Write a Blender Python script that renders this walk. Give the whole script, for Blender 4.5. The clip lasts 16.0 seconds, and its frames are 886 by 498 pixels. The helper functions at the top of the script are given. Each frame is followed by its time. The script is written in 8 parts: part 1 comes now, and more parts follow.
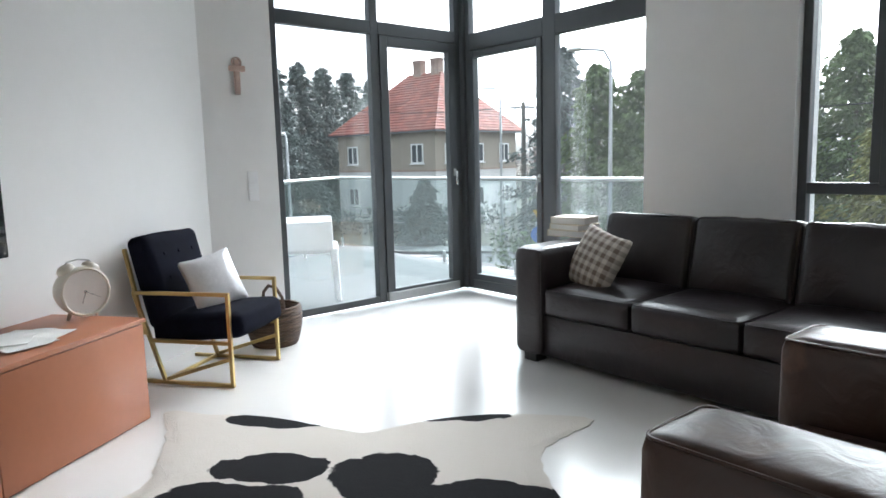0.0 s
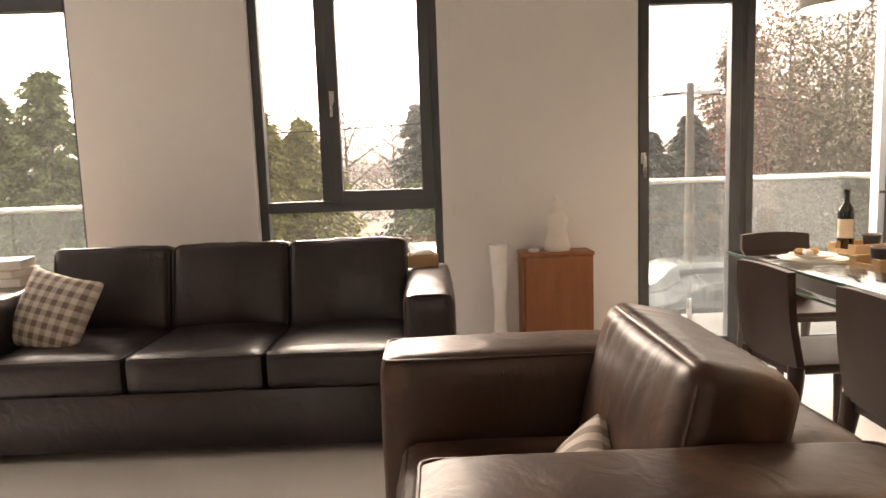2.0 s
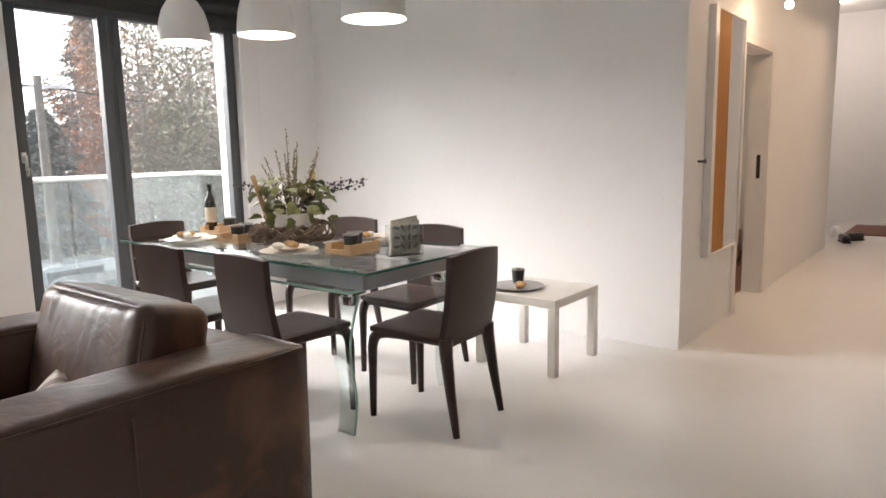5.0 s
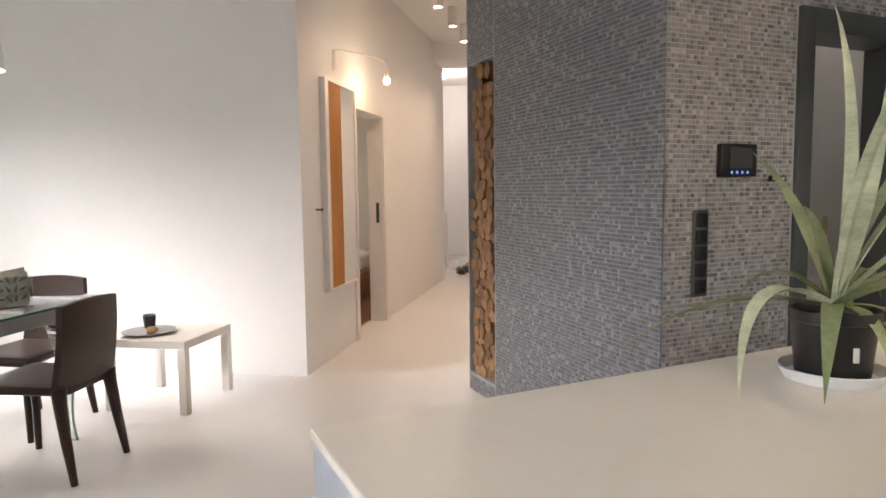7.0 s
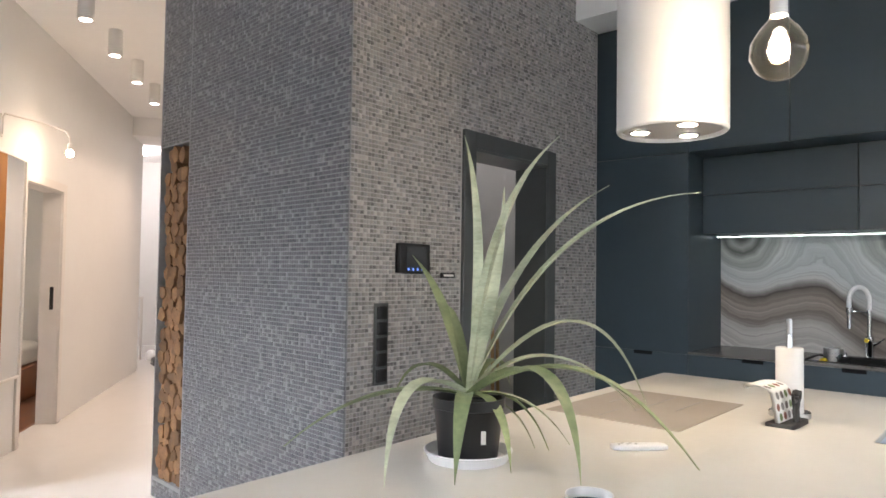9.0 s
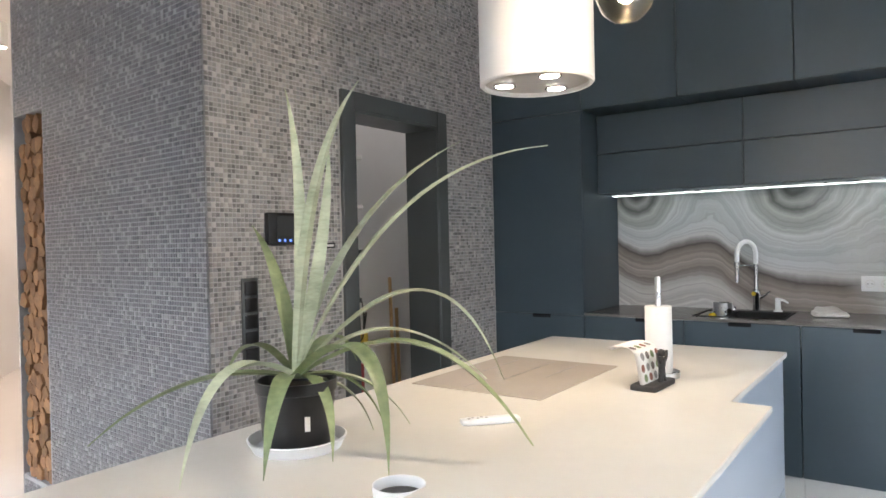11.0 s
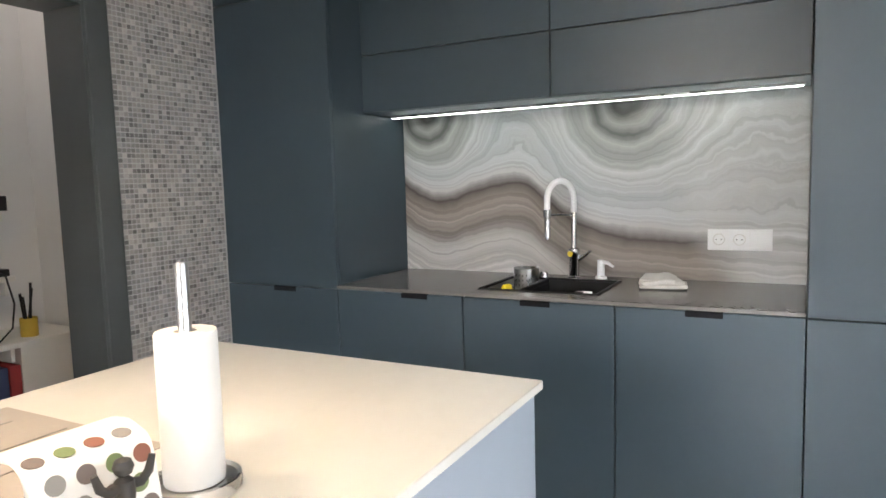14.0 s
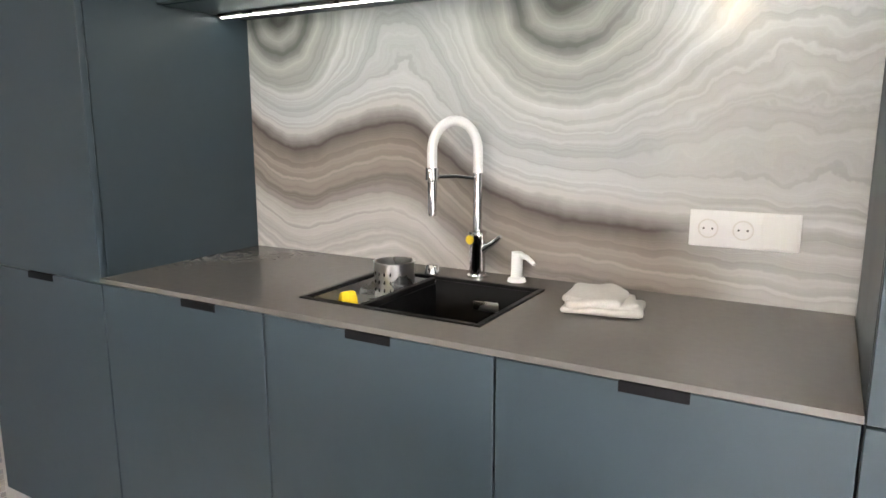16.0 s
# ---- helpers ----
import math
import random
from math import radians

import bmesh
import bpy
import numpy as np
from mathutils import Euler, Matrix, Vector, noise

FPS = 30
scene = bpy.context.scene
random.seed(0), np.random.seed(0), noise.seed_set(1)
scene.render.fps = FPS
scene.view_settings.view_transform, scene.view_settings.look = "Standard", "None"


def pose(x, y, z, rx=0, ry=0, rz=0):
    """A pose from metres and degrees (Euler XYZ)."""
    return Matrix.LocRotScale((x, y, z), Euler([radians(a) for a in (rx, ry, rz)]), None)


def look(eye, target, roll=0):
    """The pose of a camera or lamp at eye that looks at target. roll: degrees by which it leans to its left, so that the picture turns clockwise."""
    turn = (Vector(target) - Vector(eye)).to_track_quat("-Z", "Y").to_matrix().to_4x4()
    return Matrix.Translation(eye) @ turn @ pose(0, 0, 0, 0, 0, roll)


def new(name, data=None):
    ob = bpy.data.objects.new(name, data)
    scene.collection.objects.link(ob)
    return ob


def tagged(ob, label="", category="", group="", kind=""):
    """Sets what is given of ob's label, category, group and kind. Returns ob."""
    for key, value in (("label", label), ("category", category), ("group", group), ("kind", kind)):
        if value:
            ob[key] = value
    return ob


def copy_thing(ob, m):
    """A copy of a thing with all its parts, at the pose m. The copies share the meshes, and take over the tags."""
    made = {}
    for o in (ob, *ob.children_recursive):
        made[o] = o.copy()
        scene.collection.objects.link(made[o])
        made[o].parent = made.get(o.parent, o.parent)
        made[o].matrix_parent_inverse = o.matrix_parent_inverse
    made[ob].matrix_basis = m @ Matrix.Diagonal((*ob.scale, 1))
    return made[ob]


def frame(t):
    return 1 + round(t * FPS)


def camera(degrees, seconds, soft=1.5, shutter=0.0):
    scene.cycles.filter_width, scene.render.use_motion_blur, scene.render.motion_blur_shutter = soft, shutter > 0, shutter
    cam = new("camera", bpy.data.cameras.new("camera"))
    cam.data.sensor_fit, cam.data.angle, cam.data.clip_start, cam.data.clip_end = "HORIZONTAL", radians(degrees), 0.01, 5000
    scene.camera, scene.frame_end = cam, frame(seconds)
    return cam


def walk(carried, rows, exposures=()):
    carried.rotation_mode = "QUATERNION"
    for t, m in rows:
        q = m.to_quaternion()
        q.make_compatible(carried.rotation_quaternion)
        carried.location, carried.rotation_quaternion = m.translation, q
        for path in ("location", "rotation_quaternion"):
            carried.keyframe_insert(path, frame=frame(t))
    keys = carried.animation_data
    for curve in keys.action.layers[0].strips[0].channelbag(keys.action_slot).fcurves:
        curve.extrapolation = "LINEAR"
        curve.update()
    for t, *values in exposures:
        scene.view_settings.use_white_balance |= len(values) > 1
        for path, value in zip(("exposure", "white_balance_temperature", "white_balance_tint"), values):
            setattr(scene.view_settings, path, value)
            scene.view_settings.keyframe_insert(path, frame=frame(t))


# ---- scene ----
EXPOSURES = [(0.0, 2.14, 5900, 8), (1.2, 2.26, 7150, 17), (2.0, 2.52, 8700, 24), (2.7, 2.62, 8000, 22), (3.4, 2.66, 6900, 17), (4.2, 2.74, 6600, 16),
             (6.3, 2.90, 6600, 16), (7.2, 3.08, 6600, 17), (8.2, 3.26, 6050, 14), (11.0, 3.58, 6000, 14), (13.0, 3.68, 6300, 16), (14.5, 4.2, 6300, 14), (16.0, 4.4, 6700, 16)]
cam = camera(66.8, 16.0, soft=1.6)
walk(cam, [
    (0, look((0.898, 0.504, 1.296), (-0.624, 1.774, 1.034), -1.5)),
    (0.5, look((0.651, 0.602, 1.297), (-0.564, 2.168, 1.032), -1.5)),
    (1, look((0.49, 0.666, 1.295), (-0.359, 2.458, 1.033), -1.2)),
    (1.5, look((0.31, 0.64, 1.314), (-0.109, 2.579, 1.057), -1.8)),
    (2, look((0.175, 0.681, 1.273), (0.198, 2.667, 1.038), -2.0)),
    (2.5, look((0.091, 0.736, 1.284), (0.541, 2.673, 1.07), -1.9)),
    (3, look((0.034, 0.689, 1.287), (0.842, 2.51, 1.109), -1.8)),
    (3.5, look((-0.058, 0.567, 1.296), (1.033, 2.233, 1.113), -2.7)),
    (4, look((-0.106, 0.414, 1.295), (1.169, 1.939, 1.073), -2.7)),
    (4.2, look((-0.126, 0.348, 1.286), (1.207, 1.82, 1.044), -2.5)),
    (6.3, look((-0.476, -0.217, 1.334), (1.344, 0.574, 1.079), -0.3)),
    (6.5, look((-0.493, -0.269, 1.331), (1.358, 0.451, 1.095), -0.6)),
    (7, look((-0.543, -0.362, 1.339), (1.412, 0.021, 1.158), -0.7)),
    (7.5, look((-0.589, -0.406, 1.343), (1.406, -0.367, 1.201), -0.5)),
    (8, look((-0.601, -0.431, 1.345), (1.386, -0.642, 1.251), 0.2)),
    (8.5, look((-0.585, -0.452, 1.352), (1.382, -0.815, 1.353), 0.9)),
    (8.7, look((-0.591, -0.462, 1.369), (1.368, -0.862, 1.408), 1.1)),
    (10.8, look((-0.534, -0.695, 1.376), (1.367, -1.312, 1.439), -0.8)),
    (11, look((-0.499, -0.752, 1.365), (1.398, -1.384, 1.345), -1.3)),
    (11.5, look((-0.399, -0.907, 1.327), (1.47, -1.605, 1.183), -1.2)),
    (12, look((-0.263, -1.079, 1.336), (1.592, -1.801, 1.145), -0.5)),
    (12.5, look((-0.15, -1.31, 1.329), (1.709, -2.019, 1.121), -0.5)),
    (13, look((-0.03, -1.578, 1.335), (1.828, -2.284, 1.113), -1.1)),
    (13.5, look((0.163, -1.783, 1.32), (1.974, -2.6, 1.087), -1.1)),
    (14, look((0.344, -1.99, 1.338), (2.137, -2.854, 1.14), -1.6)),
    (14.5, look((0.524, -2.238, 1.346), (2.301, -3.139, 1.176), -2.7)),
    (15, look((0.698, -2.493, 1.34), (2.394, -3.538, 1.175), -2.8)),
    (15.5, look((0.91, -2.728, 1.348), (2.552, -3.841, 1.092), -1.2)),
    (16, look((1.067, -2.897, 1.32), (2.864, -3.697, 0.956), -0.1)),
], EXPOSURES)

# ---- world and light ----
world = bpy.data.worlds.new("overcast")
scene.world = world
world.use_nodes = True
wn = world.node_tree.nodes
wl = world.node_tree.links
wn.clear()
sky = wn.new("ShaderNodeTexSky")
sky.sky_type, sky.sun_disc = "NISHITA", False
sky.sun_elevation, sky.sun_rotation = radians(35), radians(-18)
sky.dust_density, sky.air_density = 6.0, 1.0
hsv = wn.new("ShaderNodeHueSaturation")
hsv.inputs["Saturation"].default_value = 0.12
bg = wn.new("ShaderNodeBackground")
bg.inputs["Strength"].default_value = 0.15
wo = wn.new("ShaderNodeOutputWorld")
wl.new(sky.outputs[0], hsv.inputs["Color"])
wl.new(hsv.outputs[0], bg.inputs["Color"])
wl.new(bg.outputs[0], wo.inputs["Surface"])
sun_data = bpy.data.lights.new("sun", "SUN")
sun_data.energy, sun_data.angle, sun_data.color = 0.2, radians(35), (1.0, 0.97, 0.93)
sun = new("sun", sun_data)
sun.matrix_world = look((0, 0, 30), (2.6, -8, 24.0))

GRID = 36.0                     # the kitchen is turned by this against the living room
KIT = pose(0, 0, 0, 0, 0, GRID)


def kit(x, y, z=0.0, turn=0.0):
    """A pose in the kitchen's own axes."""
    return KIT @ pose(x, y, z, 0, 0, turn)


# ---- materials ----
def material(name, base, rough=0.5, metal=0.0, var=0.06, scale=6.0, bump=0.0, bump_scale=60.0, spec=0.5,
             coat=0.0, stretch=(1, 1, 1), tint=None, random_by=0.0, transmission=0.0, emission=None, power=0.0):
    m = bpy.data.materials.new(name)
    m.use_nodes = True
    n, l = m.node_tree.nodes, m.node_tree.links
    b = n["Principled BSDF"]
    b.inputs["Roughness"].default_value = rough
    b.inputs["Metallic"].default_value = metal
    b.inputs["Specular IOR Level"].default_value = spec
    b.inputs["Coat Weight"].default_value = coat
    b.inputs["Coat Roughness"].default_value = 0.12
    b.inputs["Transmission Weight"].default_value = transmission
    tc = n.new("ShaderNodeTexCoord")
    mp = n.new("ShaderNodeMapping")
    mp.inputs["Scale"].default_value = stretch
    l.new(tc.outputs["Object"], mp.inputs["Vector"])
    big = n.new("ShaderNodeTexNoise")
    big.inputs["Scale"].default_value, big.inputs["Detail"].default_value = scale, 5
    fine = n.new("ShaderNodeTexNoise")
    fine.inputs["Scale"].default_value, fine.inputs["Detail"].default_value = scale * 9, 3
    l.new(mp.outputs[0], big.inputs["Vector"])
    l.new(mp.outputs[0], fine.inputs["Vector"])
    add = n.new("ShaderNodeMath")
    add.operation = "MULTIPLY_ADD"
    add.inputs[1].default_value = 0.4
    l.new(fine.outputs["Fac"], add.inputs[0])
    l.new(big.outputs["Fac"], add.inputs[2])
    ramp = n.new("ShaderNodeValToRGB")
    ramp.color_ramp.elements[0].position, ramp.color_ramp.elements[1].position = 0.45, 0.95
    lo = tuple(c * (1 - var) for c in base)
    hi = tuple(min(1.0, c * (1 + var)) for c in (tint or base))
    ramp.color_ramp.elements[0].color, ramp.color_ramp.elements[1].color = (*lo, 1), (*hi, 1)
    l.new(add.outputs[0], ramp.inputs["Fac"])
    out = ramp.outputs["Color"]
    if random_by:
        info = n.new("ShaderNodeObjectInfo")
        geo = n.new("ShaderNodeNewGeometry")
        s = n.new("ShaderNodeMath")
        s.operation = "ADD"
        l.new(info.outputs["Random"], s.inputs[0])
        l.new(geo.outputs["Random Per Island"], s.inputs[1])
        fr = n.new("ShaderNodeMath")
        fr.operation = "FRACT"
        l.new(s.outputs[0], fr.inputs[0])
        mr = n.new("ShaderNodeMapRange")
        mr.inputs["To Min"].default_value, mr.inputs["To Max"].default_value = 1 - random_by, 1 + random_by
        l.new(fr.outputs[0], mr.inputs["Value"])
        h = n.new("ShaderNodeHueSaturation")
        l.new(out, h.inputs["Color"])
        l.new(mr.outputs[0], h.inputs["Value"])
        out = h.outputs["Color"]
    l.new(out, b.inputs["Base Color"])
    rr = n.new("ShaderNodeMapRange")
    rr.inputs["To Min"].default_value, rr.inputs["To Max"].default_value = max(0.0, rough * 0.82), min(1.0, rough * 1.18)
    l.new(big.outputs["Fac"], rr.inputs["Value"])
    l.new(rr.outputs[0], b.inputs["Roughness"])
    if bump:
        bn = n.new("ShaderNodeTexNoise")
        bn.inputs["Scale"].default_value, bn.inputs["Detail"].default_value = bump_scale, 6
        l.new(mp.outputs[0], bn.inputs["Vector"])
        bp = n.new("ShaderNodeBump")
        bp.inputs["Strength"].default_value, bp.inputs["Distance"].default_value = bump, 0.01
        l.new(bn.outputs["Fac"], bp.inputs["Height"])
        l.new(bp.outputs[0], b.inputs["Normal"])
    if emission:
        b.inputs["Emission Color"].default_value = (*emission, 1)
        b.inputs["Emission Strength"].default_value = power
    return m


def glass_material(name, tint=(0.955, 0.975, 0.97), gloss=0.10, rough=0.0, veil=0.0):
    """A thin pane: clear, with a weak mirror image; a translucent layer imitates haze and wet glass."""
    m = bpy.data.materials.new(name)
    m.use_nodes = True
    n, l = m.node_tree.nodes, m.node_tree.links
    n.clear()
    t = n.new("ShaderNodeBsdfTransparent")
    t.inputs["Color"].default_value = (*tint, 1)
    g = n.new("ShaderNodeBsdfGlossy")
    g.inputs["Roughness"].default_value = rough
    f = n.new("ShaderNodeLayerWeight")
    f.inputs["Blend"].default_value = 0.5
    pw = n.new("ShaderNodeMath")
    pw.operation = "POWER"
    pw.inputs[1].default_value = 4.0
    mul = n.new("ShaderNodeMath")
    mul.operation = "MULTIPLY_ADD"
    mul.inputs[1].default_value, mul.inputs[2].default_value = gloss * 5, gloss * 0.25
    l.new(f.outputs["Facing"], pw.inputs[0])
    mx = n.new("ShaderNodeMixShader")
    o = n.new("ShaderNodeOutputMaterial")
    l.new(pw.outputs[0], mul.inputs[0])
    l.new(mul.outputs[0], mx.inputs["Fac"])
    clear_side = t.outputs[0]
    if veil:
        tr = n.new("ShaderNodeBsdfTranslucent")
        tr.inputs["Color"].default_value = (0.80, 0.84, 0.86, 1)
        tc = n.new("ShaderNodeTexCoord")
        nz = n.new("ShaderNodeTexNoise")
        nz.inputs["Scale"].default_value, nz.inputs["Detail"].default_value = 3.0, 6
        l.new(tc.outputs["Object"], nz.inputs["Vector"])
        am = n.new("ShaderNodeMapRange")
        am.inputs["To Min"].default_value, am.inputs["To Max"].default_value = veil * 0.6, veil * 1.4
        l.new(nz.outputs["Fac"], am.inputs["Value"])
        fm = n.new("ShaderNodeMixShader")
        l.new(am.outputs[0], fm.inputs["Fac"])
        l.new(t.outputs[0], fm.inputs[1])
        l.new(tr.outputs[0], fm.inputs[2])
        clear_side = fm.outputs[0]
    l.new(clear_side, mx.inputs[1])
    l.new(g.outputs[0], mx.inputs[2])
    l.new(mx.outputs[0], o.inputs["Surface"])
    return m


M_WALL = material("white wall paint", (0.78, 0.775, 0.765), 0.75, var=0.02, scale=1.5, bump=0.06, bump_scale=180)
M_CEIL = material("white ceiling paint", (0.86, 0.86, 0.855), 0.8, var=0.02, scale=1.5)
M_FLOOR = material("glossy white resin floor", (0.70, 0.69, 0.67), 0.19, var=0.03, scale=0.8, spec=0.36, bump=0.012, bump_scale=6)
M_FRAME = material("anthracite window frame", (0.075, 0.083, 0.090), 0.42, var=0.08, scale=8)
# The pale layer lifts the dark trees outdoors the way haze would.
M_GLASS = glass_material("window glass", gloss=0.20, veil=0.008)
M_RAILGLASS = glass_material("greenish balcony glass", (0.80, 0.86, 0.86), 0.16, veil=0.018)
M_CAB = material("blue-black matt cabinet front", (0.040, 0.061, 0.077), 0.38, var=0.06, scale=3, spec=0.5)
M_WHITEGLOSS = material("white lacquer", (0.78, 0.78, 0.76), 0.22, var=0.015, scale=2)
M_ISLAND = material("white stone worktop", (0.76, 0.735, 0.68), 0.24, var=0.03, scale=3)


def leather(name, deep, worn, rough, wrinkle):
    """Hide with folds, fine grain and paler scuffs."""
    m = material(name, deep, rough, var=0.25, scale=4, spec=0.5)
    n, l = m.node_tree.nodes, m.node_tree.links
    b = n["Principled BSDF"]
    tc = n.new("ShaderNodeTexCoord")
    wide, fold, grain = (n.new("ShaderNodeTexNoise") for _ in range(3))
    for q, sc, de, di in ((wide, 3.2, 6, 0.6), (fold, 9.0, 3, 1.4), (grain, 260.0, 2, 0.0)):
        q.inputs["Scale"].default_value, q.inputs["Detail"].default_value, q.inputs["Distortion"].default_value = sc, de, di
        l.new(tc.outputs["Object"], q.inputs["Vector"])
    mr = n.new("ShaderNodeMapRange")
    mr.inputs["From Min"].default_value, mr.inputs["From Max"].default_value = 0.52, 0.72
    mr.inputs["To Max"].default_value = 0.8
    l.new(wide.outputs["Fac"], mr.inputs["Value"])
    mx = n.new("ShaderNodeMix")
    mx.data_type = "RGBA"
    mx.inputs["A"].default_value, mx.inputs["B"].default_value = (*deep, 1), (*worn, 1)
    l.new(mr.outputs[0], mx.inputs["Factor"])
    l.new(mx.outputs["Result"], b.inputs["Base Color"])
    b1, b2 = n.new("ShaderNodeBump"), n.new("ShaderNodeBump")
    b1.inputs["Strength"].default_value, b1.inputs["Distance"].default_value = wrinkle, 0.02
    b2.inputs["Strength"].default_value, b2.inputs["Distance"].default_value = 0.12, 0.002
    l.new(fold.outputs["Fac"], b1.inputs["Height"])
    l.new(grain.outputs["Fac"], b2.inputs["Height"])
    l.new(b1.outputs[0], b2.inputs["Normal"])
    l.new(b2.outputs[0], b.inputs["Normal"])
    return m


M_BLACKLEATHER = leather("black-brown leather", (0.017, 0.0118, 0.0140), (0.032, 0.023, 0.025), 0.34, 0.24)
M_BROWNLEATHER = leather("worn brown leather", (0.046, 0.021, 0.013), (0.17, 0.080, 0.038), 0.40, 0.22)
M_STEEL = material("brushed steel", (0.55, 0.55, 0.54), 0.28, metal=1.0, var=0.06, scale=10)
M_CHROME = material("chrome", (0.75, 0.75, 0.76), 0.08, metal=1.0, var=0.03)
M_BLACK = material("black plastic", (0.012, 0.012, 0.013), 0.35, var=0.1)
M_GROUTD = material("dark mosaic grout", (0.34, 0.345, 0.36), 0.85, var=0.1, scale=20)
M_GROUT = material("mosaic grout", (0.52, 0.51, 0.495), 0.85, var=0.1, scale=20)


# ---- mesh tools ----
def bm_box(bm, x0, x1, y0, y1, z0, z1, bevel=0.0, seg=2, m=None):
    r = bmesh.ops.create_cube(bm, size=1.0)
    vs = r["verts"]
    for v in vs:
        v.co = Vector(((x0 + x1) / 2 + v.co.x * (x1 - x0), (y0 + y1) / 2 + v.co.y * (y1 - y0), (z0 + z1) / 2 + v.co.z * (z1 - z0)))
    if bevel:
        es = list({e for v in vs for e in v.link_edges})
        out = bmesh.ops.bevel(bm, geom=es, offset=bevel, segments=seg, profile=0.5, affect="EDGES")
        vs = list({v for f in out["faces"] for v in f.verts} | {v for v in vs if v.is_valid})
    if m is not None:
        bmesh.ops.transform(bm, matrix=m, verts=vs)
    return vs


def box(x0, x1, y0, y1, z0, z1, bevel=0.0, seg=2):
    bm = bmesh.new()
    bm_box(bm, x0, x1, y0, y1, z0, z1, bevel, seg)
    return bm


def boxes(*bs, bevel=0.0, seg=2):
    bm = bmesh.new()
    for b in bs:
        bm_box(bm, *b, bevel=bevel, seg=seg)
    return bm


def welded(*bs):
    bm = boxes(*bs)
    bmesh.ops.remove_doubles(bm, verts=bm.verts, dist=0.0005)
    return bm


def bm_lathe(bm, prof, n=32, m=None, cap=False):
    """Turns a profile of (radius, height) round z."""
    rings = []
    for r, z in prof:
        rings.append([bm.verts.new((r * math.cos(2 * math.pi * i / n), r * math.sin(2 * math.pi * i / n), z)) for i in range(n)])
    for a, b in zip(rings, rings[1:]):
        for i in range(n):
            bm.faces.new((a[i], a[(i + 1) % n], b[(i + 1) % n], b[i]))
    if cap:
        bm.faces.new(rings[0][::-1])
        bm.faces.new(rings[-1])
    vs = [v for r in rings for v in r]
    if m is not None:
        bmesh.ops.transform(bm, matrix=m, verts=vs)
    return vs


def lathe(prof, n=32, m=None, cap=False):
    bm = bmesh.new()
    bm_lathe(bm, prof, n, m, cap)
    return bm


def bm_tube(bm, pts, radius, n=10, cap=True, flat=1.0):
    """A pipe along points; radius may be a number or one for each point."""
    pts = [Vector(p) for p in pts]
    rs = radius if isinstance(radius, (list, tuple)) else [radius] * len(pts)
    rings = []
    side = None
    for i, p in enumerate(pts):
        d = (pts[min(i + 1, len(pts) - 1)] - pts[max(i - 1, 0)]).normalized()
        if side is None:
            side = d.cross(Vector((0, 0, 1)) if abs(d.z) < 0.9 else Vector((1, 0, 0))).normalized()
        side = (side - d * side.dot(d)).normalized()
        up = d.cross(side)
        rings.append([bm.verts.new(p + rs[i] * (math.cos(2 * math.pi * k / n) * side + flat * math.sin(2 * math.pi * k / n) * up)) for k in range(n)])
    for a, b in zip(rings, rings[1:]):
        for k in range(n):
            bm.faces.new((a[k], a[(k + 1) % n], b[(k + 1) % n], b[k]))
    if cap:
        bm.faces.new(rings[0][::-1])
        bm.faces.new(rings[-1])


def tube(pts, radius, n=10, flat=1.0):
    bm = bmesh.new()
    bm_tube(bm, pts, radius, n, True, flat)
    return bm


def moved(bm, m):
    bmesh.ops.transform(bm, matrix=m, verts=bm.verts)
    return bm


def mesh_of(name, bm, mat, smooth=40):
    bmesh.ops.recalc_face_normals(bm, faces=bm.faces)
    me = bpy.data.meshes.new(name)
    for f in bm.faces:
        f.smooth = smooth > 0
    if smooth:
        lim = radians(smooth)
        for e in bm.edges:
            e.smooth = len(e.link_faces) == 2 and e.calc_face_angle(0.0) < lim
    bm.to_mesh(me)
    bm.free()
    me.materials.append(mat)
    return me


def part(name, bm, mat, parent, label="", at=None, smooth=40):
    ob = new(name, mesh_of(name, bm, mat, smooth))
    ob.parent = parent
    if at is not None:
        ob.matrix_basis = at
    return tagged(ob, label=label)


def thing(name, label, category, at=None, group=""):
    ob = new(name)
    ob.empty_display_size = 0.1
    if at is not None:
        ob.matrix_basis = at
    return tagged(ob, label=label, category=category, group=group)


def single(name, bm, mat, label, category, at=None, group="", kind="", smooth=40):
    ob = new(name, mesh_of(name, bm, mat, smooth))
    if at is not None:
        ob.matrix_basis = at
    return tagged(ob, label=label, category=category, group=group, kind=kind)


def setting(name, bm, mat, label, category, at=None, smooth=0):
    return single(name, bm, mat, label, category, at, kind="structure", smooth=smooth)


def again(ob, parent, at):
    """Another object on the same mesh, as a part of parent."""
    o = ob.copy()
    scene.collection.objects.link(o)
    o.parent = parent
    o.matrix_basis = at
    return o

# ---- the large structure ----
TVX = -1.88                     # long side wall, in the kitchen's axes
MX, MY, MYE = 1.39, -1.885, 3.28
H = 3.30                        # ceiling height
WY, WX = 4.86, 3.92             # inner faces of the window wall and of the white wall
LX = -4.05                      # inner face of the glazed side
T = 0.35                        # outer wall thickness
FY = 4.93                       # plane of the window frames

setting("floor", box(-4.4, 14.6, -6.6, 5.2, -0.30, 0.0), M_FLOOR, "glossy off-white poured resin floor", "floor")
setting("ceiling", boxes((-4.4, 14.6, -6.6, 5.2, H, H + 0.3)), M_CEIL, "plain white ceiling", "ceiling")
setting("ceiling_kitchen", box(TVX, MX, -4.57, -3.72, 2.975, H), M_CEIL, "lowered white ceiling over the kitchen units", "ceiling", KIT)

